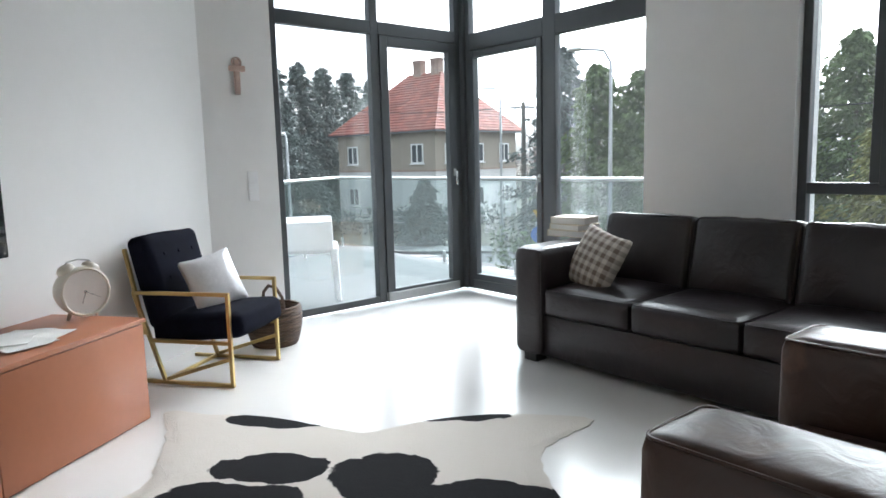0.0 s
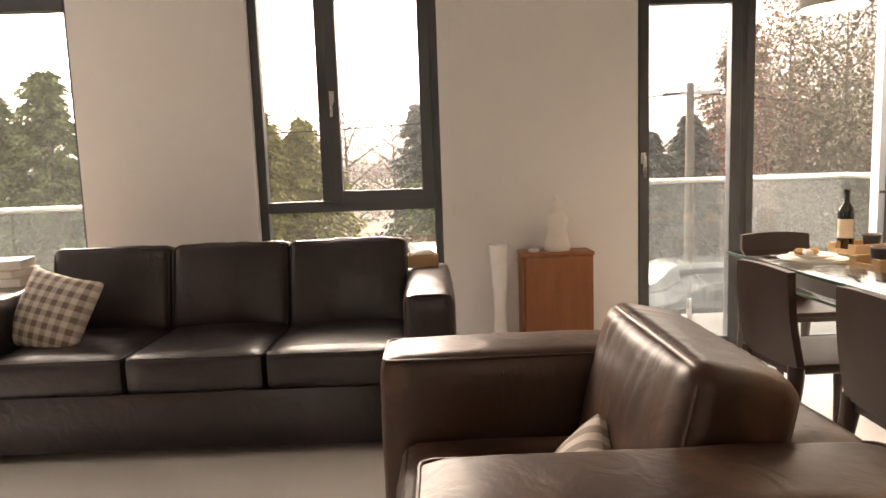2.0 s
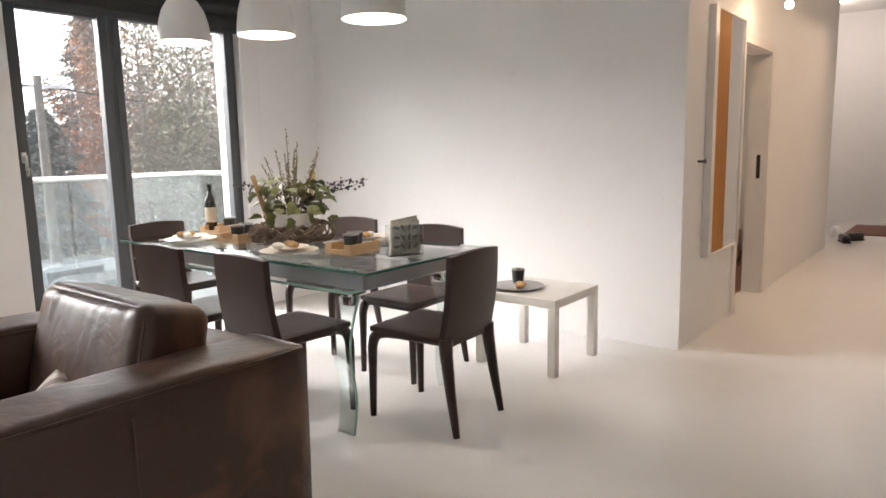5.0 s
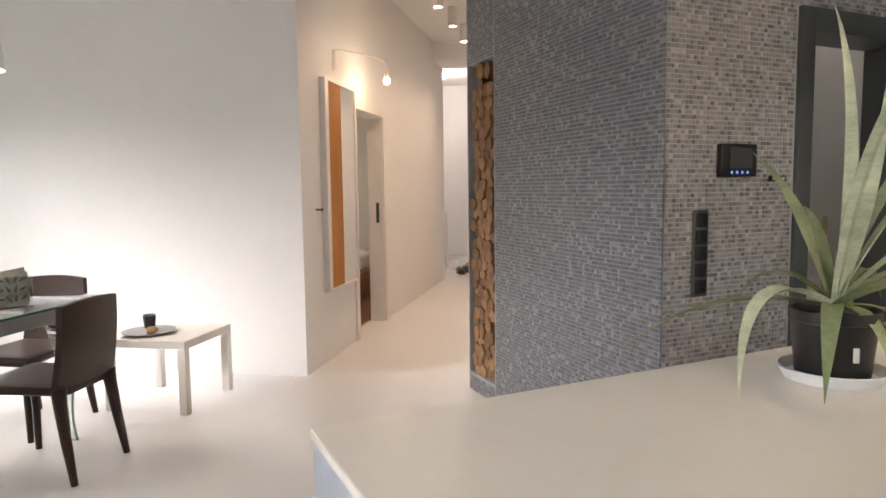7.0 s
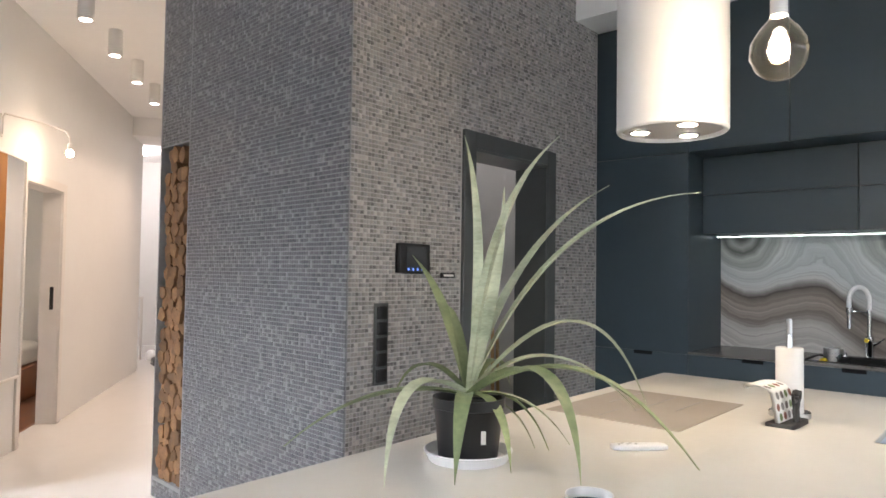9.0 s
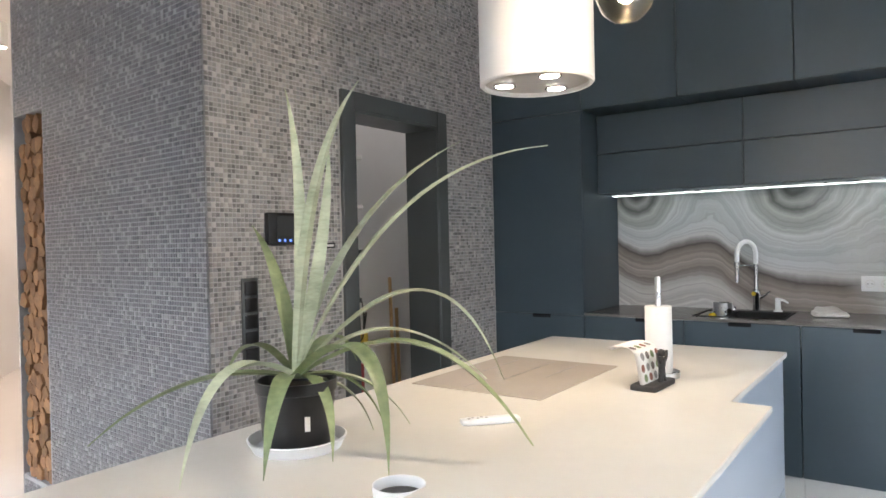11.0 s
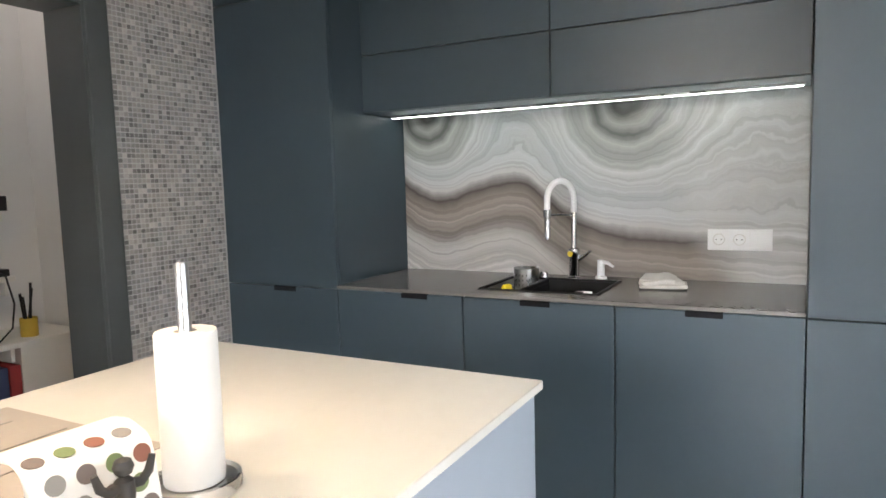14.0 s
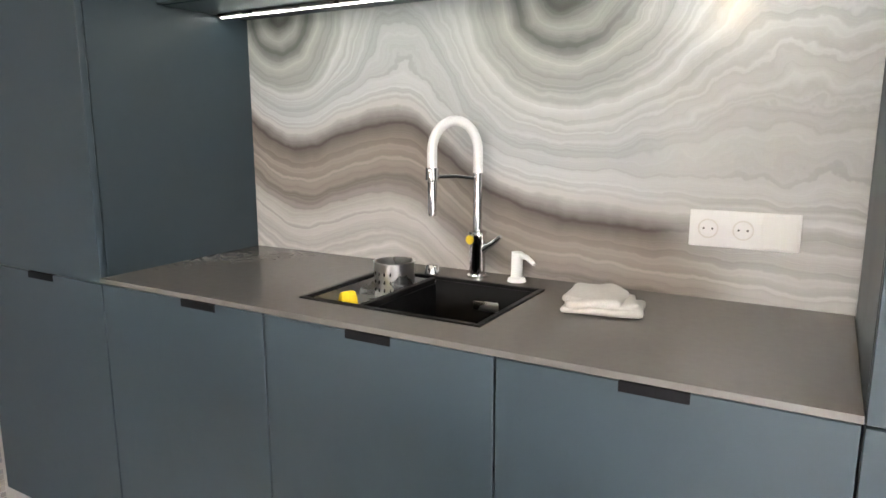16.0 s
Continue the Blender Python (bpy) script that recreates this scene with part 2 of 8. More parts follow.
# window wall, with three openings
W2 = (-0.92, 0.23)
W3 = (1.45, 3.14)
setting("wall_north", boxes((-1.98, W2[0], WY, WY + T, 0, H), (W2[1], W3[0], WY, WY + T, 0, H), (W3[1], WX + 0.3, WY, WY + T, 0, H),
                            (W2[0], W2[1], WY, WY + T, 2.62, H), (W3[0], W3[1], WY, WY + T, 2.62, H)),
        M_WALL, "white painted outer wall with tall window openings", "wall")
setting("wall_east", box(WX, WX + 0.2, 1.52, WY, 0, H), M_WALL, "white painted plain wall behind the dining table", "wall")
setting("wall_west", box(LX - T, LX, 2.05, 2.95, 0, H), M_WALL, "white painted narrow wall beside the glazed corner", "wall")
KW = (-3.3, -0.7)               # daylight opening beside the kitchen, unseen and assumed
setting("wall_television", boxes((TVX - 0.3, TVX, KW[1], 4.5, 0, H), (TVX - 0.3, TVX, -4.9, KW[0], 0, H), (TVX - 0.3, TVX, KW[0], KW[1], 2.6, H)),
        M_WALL, "white painted long side wall", "wall", KIT)
# corridor
DOOR_X = (5.10, 5.98)
setting("wall_corridor_north", boxes((WX + 0.2, DOOR_X[0], 1.52, 1.67, 0, H), (DOOR_X[1], 9.2, 1.52, 1.67, 0, H), (DOOR_X[0], DOOR_X[1], 1.52, 1.67, 2.05, H)),
        M_WALL, "warm-lit white corridor wall with a door opening", "wall")
setting("wall_corridor_south", box(4.0, 12.6, 0.12, 0.30, 0, H), M_WALL, "white corridor wall", "wall")
setting("wall_corridor_end", box(12.4, 12.6, 0.3, 5.2, 0, H), M_WALL, "pale white end wall of the hall", "wall")
setting("wall_hall", box(9.2, 12.4, 3.6, 3.8, 0, H), M_WALL, "white side wall of the hall", "wall")
setting("wall_hall_west", box(9.0, 9.2, 1.67, 3.6, 0, H), M_WALL, "white side wall of the hall", "wall")
setting("ceiling_beam", box(8.55, 9.2, 0.3, 1.52, 3.06, H), M_CEIL, "white lowered ceiling beam at the corridor's end", "ceiling")
setting("wall_bedroom", boxes((4.4, 8.4, 4.2, 4.3, 0, H), (8.4, 8.5, 1.67, 4.3, 0, H)), M_WALL, "white wall of the side room", "wall")
# mosaic block and kitchen
PD = (-3.45, -2.64, 2.10)       # pantry door: outer frame from, to, height
setting("wall_mosaic_side", boxes((MX, MX + 0.16, PD[1], MY - 0.014, 0, H), (MX, MX + 0.16, -4.9, PD[0], 0, H), (MX, MX + 0.16, PD[0], PD[1], PD[2], H)),
        M_GROUT, "wall clad in small grey glass mosaic tiles", "wall", KIT)
FRONT = kit(MX, MY, 0, -3.2)     # the dark mosaic face: x runs along it from the corner
FL, WOOD0 = 1.90, 1.515         # its length, and where the log niche begins
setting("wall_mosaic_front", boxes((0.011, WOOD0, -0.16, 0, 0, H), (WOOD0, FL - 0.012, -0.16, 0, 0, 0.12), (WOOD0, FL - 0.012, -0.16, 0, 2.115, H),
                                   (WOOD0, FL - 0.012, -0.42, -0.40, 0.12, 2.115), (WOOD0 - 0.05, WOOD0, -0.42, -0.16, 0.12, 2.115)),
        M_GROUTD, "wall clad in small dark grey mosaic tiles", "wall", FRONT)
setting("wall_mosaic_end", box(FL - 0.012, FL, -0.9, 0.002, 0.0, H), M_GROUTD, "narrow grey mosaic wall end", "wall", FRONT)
setting("wall_pantry", boxes((MX + 0.16, MX + 1.5, PD[0] - 0.36, PD[0] - 0.28, 0, H), (MX + 1.42, MX + 1.5, PD[0] - 0.28, -2.15, 0, H)),
        M_WALL, "white pantry wall", "wall", KIT)
setting("wall_kitchen", box(TVX - 0.3, MX + 2.4, -4.9, -4.57, 0, H), M_WALL, "white kitchen back wall", "wall", KIT)


# ---- windows ----
def handle(parent, at):
    base = part("handle", boxes((-0.015, 0.015, -0.012, 0, -0.035, 0.035), bevel=0.004), M_STEEL, parent, "grey metal window handle", at)
    part("lever", boxes((-0.010, 0.010, -0.045, -0.032, -0.125, 0.012), (-0.008, 0.008, -0.034, -0.010, -0.008, 0.008), bevel=0.004), M_STEEL, base)
    return base


def window(name, at, frames, sashes, panes, handles, label):
    """frames and sashes: x0, x1, z0, z1 bars; panes: x0, x1, z0, z1, y; handles: x, z, y."""
    w = tagged(new(name), label=label, category="window", kind="structure")
    w.matrix_basis = at
    part("window_frame", boxes(*[(a, b, 0.0, 0.075, c, d) for a, b, c, d in frames], bevel=0.004, seg=1), M_FRAME, w)
    for s in sashes:
        a, b, c, d, t = s
        part("sash", boxes((a, a + t, -0.012, 0.06, c, d), (b - t, b, -0.012, 0.06, c, d), (a + t, b - t, -0.012, 0.06, c, c + t), (a + t, b - t, -0.012, 0.06, d - t, d), bevel=0.004, seg=1), M_FRAME, w)
    for a, b, c, d in panes:
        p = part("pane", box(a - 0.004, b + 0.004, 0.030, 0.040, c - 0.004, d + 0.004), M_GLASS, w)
        p.visible_shadow = False
    for x, z in handles:
        handle(w, pose(x, -0.012, z))
    return w


TOP = H - 0.02
# glazed corner, left side: fixed light and balcony door
window("window_1", pose(LX, 2.95, 0, 0, 0, 90),
       [(0, 0.05, 0.03, TOP), (0.93, 1.01, 0.03, TOP), (1.89, 1.975, 0.03, TOP), (0.05, 0.93, 0.03, 0.09), (1.01, 1.89, 0.03, 0.05), (0.05, 0.93, 2.39, 2.50), (1.01, 1.89, 2.39, 2.50), (0.05, 1.89, TOP - 0.06, TOP)],
       [(1.015, 1.885, 0.055, 2.385, 0.085)],
       [(0.05, 0.93, 0.09, 2.39), (1.10, 1.80, 0.14, 2.30), (0.05, 0.93, 2.50, TOP - 0.06), (1.01, 1.89, 2.50, TOP - 0.06)],
       [(1.845, 1.18)], "tall anthracite window with a glazed balcony door")
setting("door_threshold", boxes((LX - 0.005, LX + 0.03, 3.96, 4.82, 0.03, 0.115), bevel=0.006), material("grey aluminium sill", (0.42, 0.43, 0.43), 0.4, metal=0.6), "pale grey metal balcony door threshold", "threshold")
setting("corner_post", boxes((LX - 0.10, LX + 0.05, FY - 0.03, FY + 0.10, 0.03, TOP), bevel=0.006), M_FRAME, "anthracite corner post of the glazing", "window frame")
# glazed corner, street side
window("window_2", pose(LX + 0.05, FY, 0),
       [(0, 0.05, 0.03, TOP), (0.97, 1.11, 0.03, TOP), (1.97, 2.03, 0.03, TOP), (0.05, 0.97, 0.03, 0.12), (1.11, 1.97, 0.03, 0.12), (0.05, 0.97, 2.31, 2.47), (1.11, 1.97, 2.31, 2.47), (0.05, 1.97, TOP - 0.06, TOP)],
       [(0.055, 0.965, 0.125, 2.305, 0.06)],
       [(0.115, 0.905, 0.185, 2.245), (1.11, 1.97, 0.12, 2.31), (0.05, 0.97, 2.47, TOP - 0.06), (1.11, 1.97, 2.47, TOP - 0.06)],
       [(0.945, 1.12)], "tall anthracite glazing facing the street")
# window behind the sofa
window("window_3", pose(W2[0], FY, 0),
       [(0, 0.055, 0.1, 2.62), (1.10, 1.15, 0.1, 2.62), (0.055, 1.10, 0.1, 0.16), (0.055, 1.10, 1.03, 1.10), (0.055, 1.10, 2.56, 2.62), (0.40, 0.47, 1.10, 2.56)],
       [(0.455, 1.105, 1.085, 2.40, 0.075)],
       [(0.055, 0.40, 1.10, 2.56), (0.53, 1.03, 1.16, 2.325), (0.055, 1.10, 0.16, 1.03)],
       [(0.49, 1.74)], "anthracite window with a side sash and a low fixed pane")
# balcony door beside the dining table
window("window_4", pose(W3[0], FY, 0),
       [(0, 0.04, 0.03, 2.62), (0.65, 0.72, 0.03, 2.62), (1.63, 1.69, 0.03, 2.62), (0.04, 0.65, 0.03, 0.08), (0.72, 1.63, 0.03, 0.10), (0.04, 1.63, 2.56, 2.62)],
       [(0.025, 0.665, 0.07, 2.30, 0.065), (0.70, 1.645, 0.07, 2.30, 0.05)],
       [(0.09, 0.60, 0.135, 2.235), (0.75, 1.595, 0.12, 2.25)],
       [(0.05, 1.30)], "anthracite two-part balcony door by the dining table")
setting("window_reveal", boxes((W3[1] - 0.001, W3[1] + 0.012, WY - 0.004, FY, 0, 2.62)), material("white window reveal", (0.82, 0.82, 0.82), 0.5), "white plastered window reveal", "wall")
# unseen daylight opening beside the kitchen, assumed from the island's daylit side
window("window_5", KIT @ pose(TVX - 0.18, KW[0], 0, 0, 0, 90),
       [(0, 0.07, 0.03, 2.6), (1.26, 1.34, 0.03, 2.6), (2.53, 2.6, 0.03, 2.6), (0.07, 1.26, 0.03, 0.10), (1.34, 2.53, 0.03, 0.10), (0.07, 1.26, 2.53, 2.6), (1.34, 2.53, 2.53, 2.6)],
       [], [(0.07, 1.26, 0.10, 2.53), (1.34, 2.53, 0.10, 2.53)], [], "tall anthracite window, assumed out of view, that lights the kitchen")

# roman blinds
M_BLIND = material("charcoal blind cloth", (0.030, 0.029, 0.030), 0.9, var=0.12, scale=40, bump=0.15, bump_scale=400)


def roman_blind(x0, x1, z0, z1, folds):
    b = thing("roman_blind", "charcoal cloth roman blind gathered in folds above a window", "blind", pose((x0 + x1) / 2, WY, z0), "roman blinds")
    h = (z1 - z0) / folds
    for i in range(folds):
        bm = bmesh.new()
        w = (x1 - x0) / 2
        n = 28
        prof = [(0.0, 0.0), (-0.045 - 0.012 * (i % 2), 0.008), (-0.075, 0.30 * h), (-0.070, 0.75 * h), (-0.035, 1.12 * h), (0.0, 1.16 * h)]
        rows_v = []
        for k in range(n + 1):
            x = -w + 2 * w * k / n
            dip = 0.0035 * math.sin(k * 1.3 + i) + 0.006 * (1 - (x / w) ** 2)
            rows_v.append([bm.verts.new((x, y * (1 + 0.05 * math.sin(k * 0.9 + i * 2)), z - dip + i * h)) for y, z in prof])
        for a, c in zip(rows_v, rows_v[1:]):
            for q in range(len(prof) - 1):
                bm.faces.new((a[q], a[q + 1], c[q + 1], c[q]))
        bm.faces.new(rows_v[0])
        bm.faces.new(rows_v[-1][::-1])
        part("fold", bm, M_BLIND, b)
    part("rail", box(-(x1 - x0) / 2, (x1 - x0) / 2, -0.06, 0.0, z1 - z0, z1 - z0 + 0.03), M_BLIND, b)
    return b


roman_blind(1.40, 3.25, 2.25, 2.72, 4)
roman_blind(-0.95, 0.28, 2.34, 2.72, 3)
for cx, cz in ((3.30, 1.02), (0.30, 1.05)):
    c = thing("blind_cord", "thin white blind cord with a small plastic pull", "cord", pose(cx, WY - 0.012, cz), "blind cords")
    part("cord", tube([(0, 0, 0), (0, 0.002, 0.8), (0, 0, 2.72 - cz)], 0.0022, 6), M_WALL, c)
    part("pull", box(-0.006, 0.006, -0.006, 0.006, -0.06, 0.0, 0.002), M_WHITEGLOSS, c)

# ---- balconies ----
M_BALC = material("wet grey balcony tiles", (0.055, 0.058, 0.06), 0.5, var=0.12, scale=4)
M_RAIL = material("brushed steel rail", (0.70, 0.70, 0.69), 0.35, metal=0.85, var=0.05)
setting("balcony_floor", boxes((-8.6, -1.9, WY + T, 6.3, -0.25, -0.05), (-8.6, LX - T, -2.0, WY + T, -0.25, -0.05)), M_BALC, "wet grey tiled balcony floor", "balcony")
setting("balcony_floor", box(1.0, 3.7, WY + T, 6.4, -0.25, -0.05), M_BALC, "grey tiled balcony floor", "balcony")


def glass_rail(pts, top, panel=1.3):
    r = thing("balcony_railing", "frameless greenish glass balcony railing with a steel top rail", "railing", pose(pts[0][0], pts[0][1], 0), "balcony railings")
    o = Vector((pts[0][0], pts[0][1], 0))
    part("top_rail", tube([(p[0] - o.x, p[1] - o.y, top) for p in pts], 0.024, 12), M_RAIL, r)
    for a, b in zip(pts, pts[1:]):
        d = Vector((b[0] - a[0], b[1] - a[1], 0))
        n = max(1, round(d.length / panel))
        turn = math.degrees(math.atan2(d.y, d.x))
        for i in range(n):
            l = d.length / n
            p = Vector((a[0], a[1], 0)) - o + d * (i / n)
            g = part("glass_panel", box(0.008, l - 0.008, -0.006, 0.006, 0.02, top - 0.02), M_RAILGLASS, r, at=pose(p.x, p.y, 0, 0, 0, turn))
            g.visible_shadow = False
            part("clamp", box(-0.02, 0.02, 0.008, 0.03, -0.05, 0.10, 0.003), M_RAIL, r, at=pose(p.x, p.y, 0, 0, 0, turn))


glass_rail([(-1.95, 5.25), (-1.95, 6.2), (-8.5, 6.2), (-5.4, 1.8)], 1.06)
glass_rail([(1.05, 5.25), (1.05, 6.3), (3.62, 6.3), (3.62, 5.25)], 1.11)

# white plastic armchair on the balcony
M_PLASTIC = material("white plastic", (0.80, 0.81, 0.82), 0.35, var=0.03)
pc = thing("garden_chair", "white moulded plastic garden armchair standing on the balcony", "chair", pose(-5.20, 3.78, -0.05, 0, 0, 150) @ Matrix.Scale(1.24, 4))
part("seat", moved(box(-0.25, 0.25, -0.26, 0.25, 0.38, 0.42, 0.015), Matrix.Identity(4)), M_PLASTIC, pc)
part("backrest", moved(box(-0.28, 0.28, -0.03, 0.03, 0, 0.46, 0.02), pose(0, 0.27, 0.38, -10)), M_PLASTIC, pc)
for s in (-1, 1):
    part("armrest", boxes((s * 0.25 - 0.025, s * 0.25 + 0.025, -0.22, 0.29, 0.40, 0.64), bevel=0.02), M_PLASTIC, pc)
    for y in (-0.22, 0.27):
        part("leg", tube([(s * 0.24, y, 0.40), (s * 0.27, y * 1.12, 0.0)], [0.035, 0.02], 10), M_PLASTIC, pc)

# ---- street and distance ----
G = -3.3
M_GROUND = material("damp grass and earth", (0.035, 0.040, 0.022), 0.95, var=0.5, scale=0.25, bump=0.4, bump_scale=8, tint=(0.065, 0.055, 0.035))
M_ROAD = material("wet asphalt", (0.055, 0.056, 0.06), 0.35, var=0.25, scale=0.5, bump=0.1, bump_scale=60)
M_PAVE = material("concrete pavement", (0.16, 0.157, 0.152), 0.6, var=0.2, scale=1.5)
M_PAINT = material("road paint", (0.62, 0.62, 0.60), 0.6, var=0.15, scale=4)
setting("ground", box(-400, 400, -400, 400, G - 0.5, G), M_GROUND, "damp grass and bare earth", "ground")
ROAD = pose(-16, 24, G, 0, 0, 40)
setting("road", boxes((-60, 70, -3.5, 3.5, -0.2, 0.03), (-4, 4, 3.5, 70, -0.2, 0.03)), M_ROAD, "wet grey asphalt street", "road", ROAD)
setting("pavement", boxes((-60, 70, -5.6, -3.5, -0.2, 0.15), (-60, -4, 3.5, 5.4, -0.2, 0.15), (4, 70, 3.5, 5.4, -0.2, 0.15)), M_PAVE, "pale concrete pavement with a kerb", "pavement", ROAD)
zc = thing("zebra_crossing", "worn white zebra crossing stripes on wet asphalt", "road marking", ROAD @ pose(-9, 0, 0.034))
for i in range(7):
    part("stripe", box(-1.6, 1.6, -3.2 + i * 0.95, -2.75 + i * 0.95, 0, 0.006), M_PAINT, zc)
setting("parking_ground", box(-6, 22, 14, 32, G - 0.1, G + 0.02), M_ROAD, "grey asphalt parking ground", "road")

# house with the red roof
M_ROOF = material("red clay roof tiles", (0.27, 0.085, 0.062), 0.7, var=0.3, scale=1.2, random_by=0.14)
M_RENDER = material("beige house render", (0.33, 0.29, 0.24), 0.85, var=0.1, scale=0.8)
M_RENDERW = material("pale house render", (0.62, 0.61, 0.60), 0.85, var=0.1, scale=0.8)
M_WINW = material("white window frame", (0.78, 0.78, 0.77), 0.5, var=0.03)
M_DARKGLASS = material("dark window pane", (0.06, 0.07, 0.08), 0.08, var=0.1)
M_BRICK = material("weathered brick", (0.30, 0.22, 0.18), 0.8, var=0.25, scale=3)


def house(at, w, d, z_eave, z_ridge, label, up_mat, low_mat, rows_z, cols):
    h = thing("house", label, "house", at)
    split = z_eave - 2.9
    part("wall", boxes((-w / 2, w / 2, -d / 2, d / 2, split, z_eave)), up_mat, h, smooth=0)
    part("wall", boxes((-w / 2 - 0.02, w / 2 + 0.02, -d / 2 - 0.02, d / 2 + 0.02, 0, split)), low_mat, h, smooth=0)
    part("cornice", boxes((-w / 2 - 0.06, w / 2 + 0.06, -d / 2 - 0.06, d / 2 + 0.06, split - 0.07, split + 0.07)), M_BRICK, h, smooth=0)
    o = 0.55
    e = Vector((w / 2 + o, d / 2 + o, z_eave - 0.1))
    rl = max(0.6, (w - d) / 2 + 1.2)
    bm = bmesh.new()
    c = [bm.verts.new((sx * e.x, sy * e.y, e.z)) for sx, sy in ((-1, -1), (1, -1), (1, 1), (-1, 1))]
    r = [bm.verts.new((-rl, 0, z_ridge)), bm.verts.new((rl, 0, z_ridge))]
    for f in ((c[0], c[1], r[1], r[0]), (c[1], c[2], r[1]), (c[2], c[3], r[0], r[1]), (c[3], c[0], r[0]), (c[3], c[2], c[1], c[0])):
        bm.faces.new(f)
    roof = part("roof", bm, M_ROOF, h, smooth=0)
    # courses of tiles on the four slopes
    bm = bmesh.new()
    slopes = ((c0, c1, q0, q1) for c0, c1, q0, q1 in (
        ((-e.x, -e.y), (e.x, -e.y), (-rl, 0), (rl, 0)), ((e.x, -e.y), (e.x, e.y), (rl, 0), (rl, 0)),
        ((e.x, e.y), (-e.x, e.y), (rl, 0), (-rl, 0)), ((-e.x, e.y), (-e.x, -e.y), (-rl, 0), (-rl, 0))))
    for c0, c1, q0, q1 in slopes:
        n = 22
        for i in range(n):
            t0, t1 = i / n, (i + 1) / n
            p = []
            for t, lift in ((t0, 0.10), (t1, 0.03)):
                for cc, qq in ((c0, q0), (c1, q1)):
                    p.append(Vector((cc[0] + (qq[0] - cc[0]) * t, cc[1] + (qq[1] - cc[1]) * t, e.z + (z_ridge - e.z) * t + lift)))
            m = max(1, int((p[1] - p[0]).length / 0.45))
            for k in range(m):
                a, b = k / m, (k + 0.97) / m
                vs = [bm.verts.new(v) for v in (p[0].lerp(p[1], a), p[0].lerp(p[1], b), p[2].lerp(p[3], b), p[2].lerp(p[3], a))]
                lo = [bm.verts.new(v.co - Vector((0, 0, 0.07))) for v in vs[:2]]
                bm.faces.new(vs)
                bm.faces.new((lo[0], lo[1], vs[1], vs[0]))
    tagged(part("tile", bm, M_ROOF, roof, smooth=0), kind="stuff")
    for cx in (-0.6, 1.3):
        ch = part("chimney", boxes((cx - 0.4, cx + 0.4, -0.3, 0.3, z_ridge - 1.4, z_ridge + 0.9), (cx - 0.46, cx + 0.46, -0.36, 0.36, z_ridge + 0.9, z_ridge + 1.02)), M_BRICK, roof, smooth=0)
    part("gutter", boxes((-e.x, e.x, -e.y - 0.08, -e.y + 0.06, e.z - 0.12, e.z), (e.x - 0.06, e.x + 0.08, -e.y, e.y, e.z - 0.12, e.z), (-e.x - 0.08, -e.x + 0.06, -e.y, e.y, e.z - 0.12, e.z)), M_FRAME, h, smooth=0)
    for zz in rows_z:
        for k in range(cols):
            x = -w / 2 + w * (k + 0.5) / cols
            for m in (pose(x, -d / 2, zz), pose(-w / 2, -d / 2 + d * (k + 0.5) / cols, zz, 0, 0, -90), pose(w / 2, -d / 2 + d * (k + 0.5) / cols, zz, 0, 0, 90)):
                win = part("window", boxes((-0.6, -0.5, -0.06, 0.02, 0, 1.4), (0.5, 0.6, -0.06, 0.02, 0, 1.4), (-0.5, 0.5, -0.06, 0.02, 0, 0.1), (-0.5, 0.5, -0.06, 0.02, 1.3, 1.4), (-0.05, 0.05, -0.06, 0.02, 0.1, 1.3)), M_WINW, h, at=m, smooth=0)
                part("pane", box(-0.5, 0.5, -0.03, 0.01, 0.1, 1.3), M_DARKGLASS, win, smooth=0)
                part("sill", box(-0.7, 0.7, -0.14, 0.02, -0.07, 0), M_WINW, win, smooth=0)
    return h


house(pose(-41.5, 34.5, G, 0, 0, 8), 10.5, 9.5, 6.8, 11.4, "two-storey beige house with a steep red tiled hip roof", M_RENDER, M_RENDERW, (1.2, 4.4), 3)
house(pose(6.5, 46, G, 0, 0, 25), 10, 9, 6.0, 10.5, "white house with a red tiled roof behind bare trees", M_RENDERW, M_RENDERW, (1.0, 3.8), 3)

# trees
M_BARK = material("grey-brown bark", (0.19, 0.165, 0.145), 0.9, var=0.35, scale=3, bump=0.5, bump_scale=25, stretch=(1, 1, 0.2))
# Conifer tones are lifted paler, with distance haze mixed into the colour.
LEAF = {
    "dark": material("dark conifer needles", (0.12, 0.145, 0.135), 0.8, var=0.4, scale=2, random_by=0.45),
    "green": material("green conifer needles", (0.11, 0.155, 0.060), 0.8, var=0.4, scale=2, random_by=0.45),
    "yellow": material("yellow-green foliage", (0.165, 0.170, 0.050), 0.8, var=0.4, scale=2, random_by=0.4),
    "rust": material("rust-brown autumn leaves", (0.27, 0.120, 0.062), 0.8, var=0.4, scale=2, random_by=0.4),
    "bare": material("bare pinkish twigs", (0.16, 0.125, 0.115), 0.9, var=0.3, scale=2, random_by=0.3),
    "grey": material("grey-green thin foliage", (0.19, 0.185, 0.135), 0.9, var=0.3, scale=2, random_by=0.4),
}


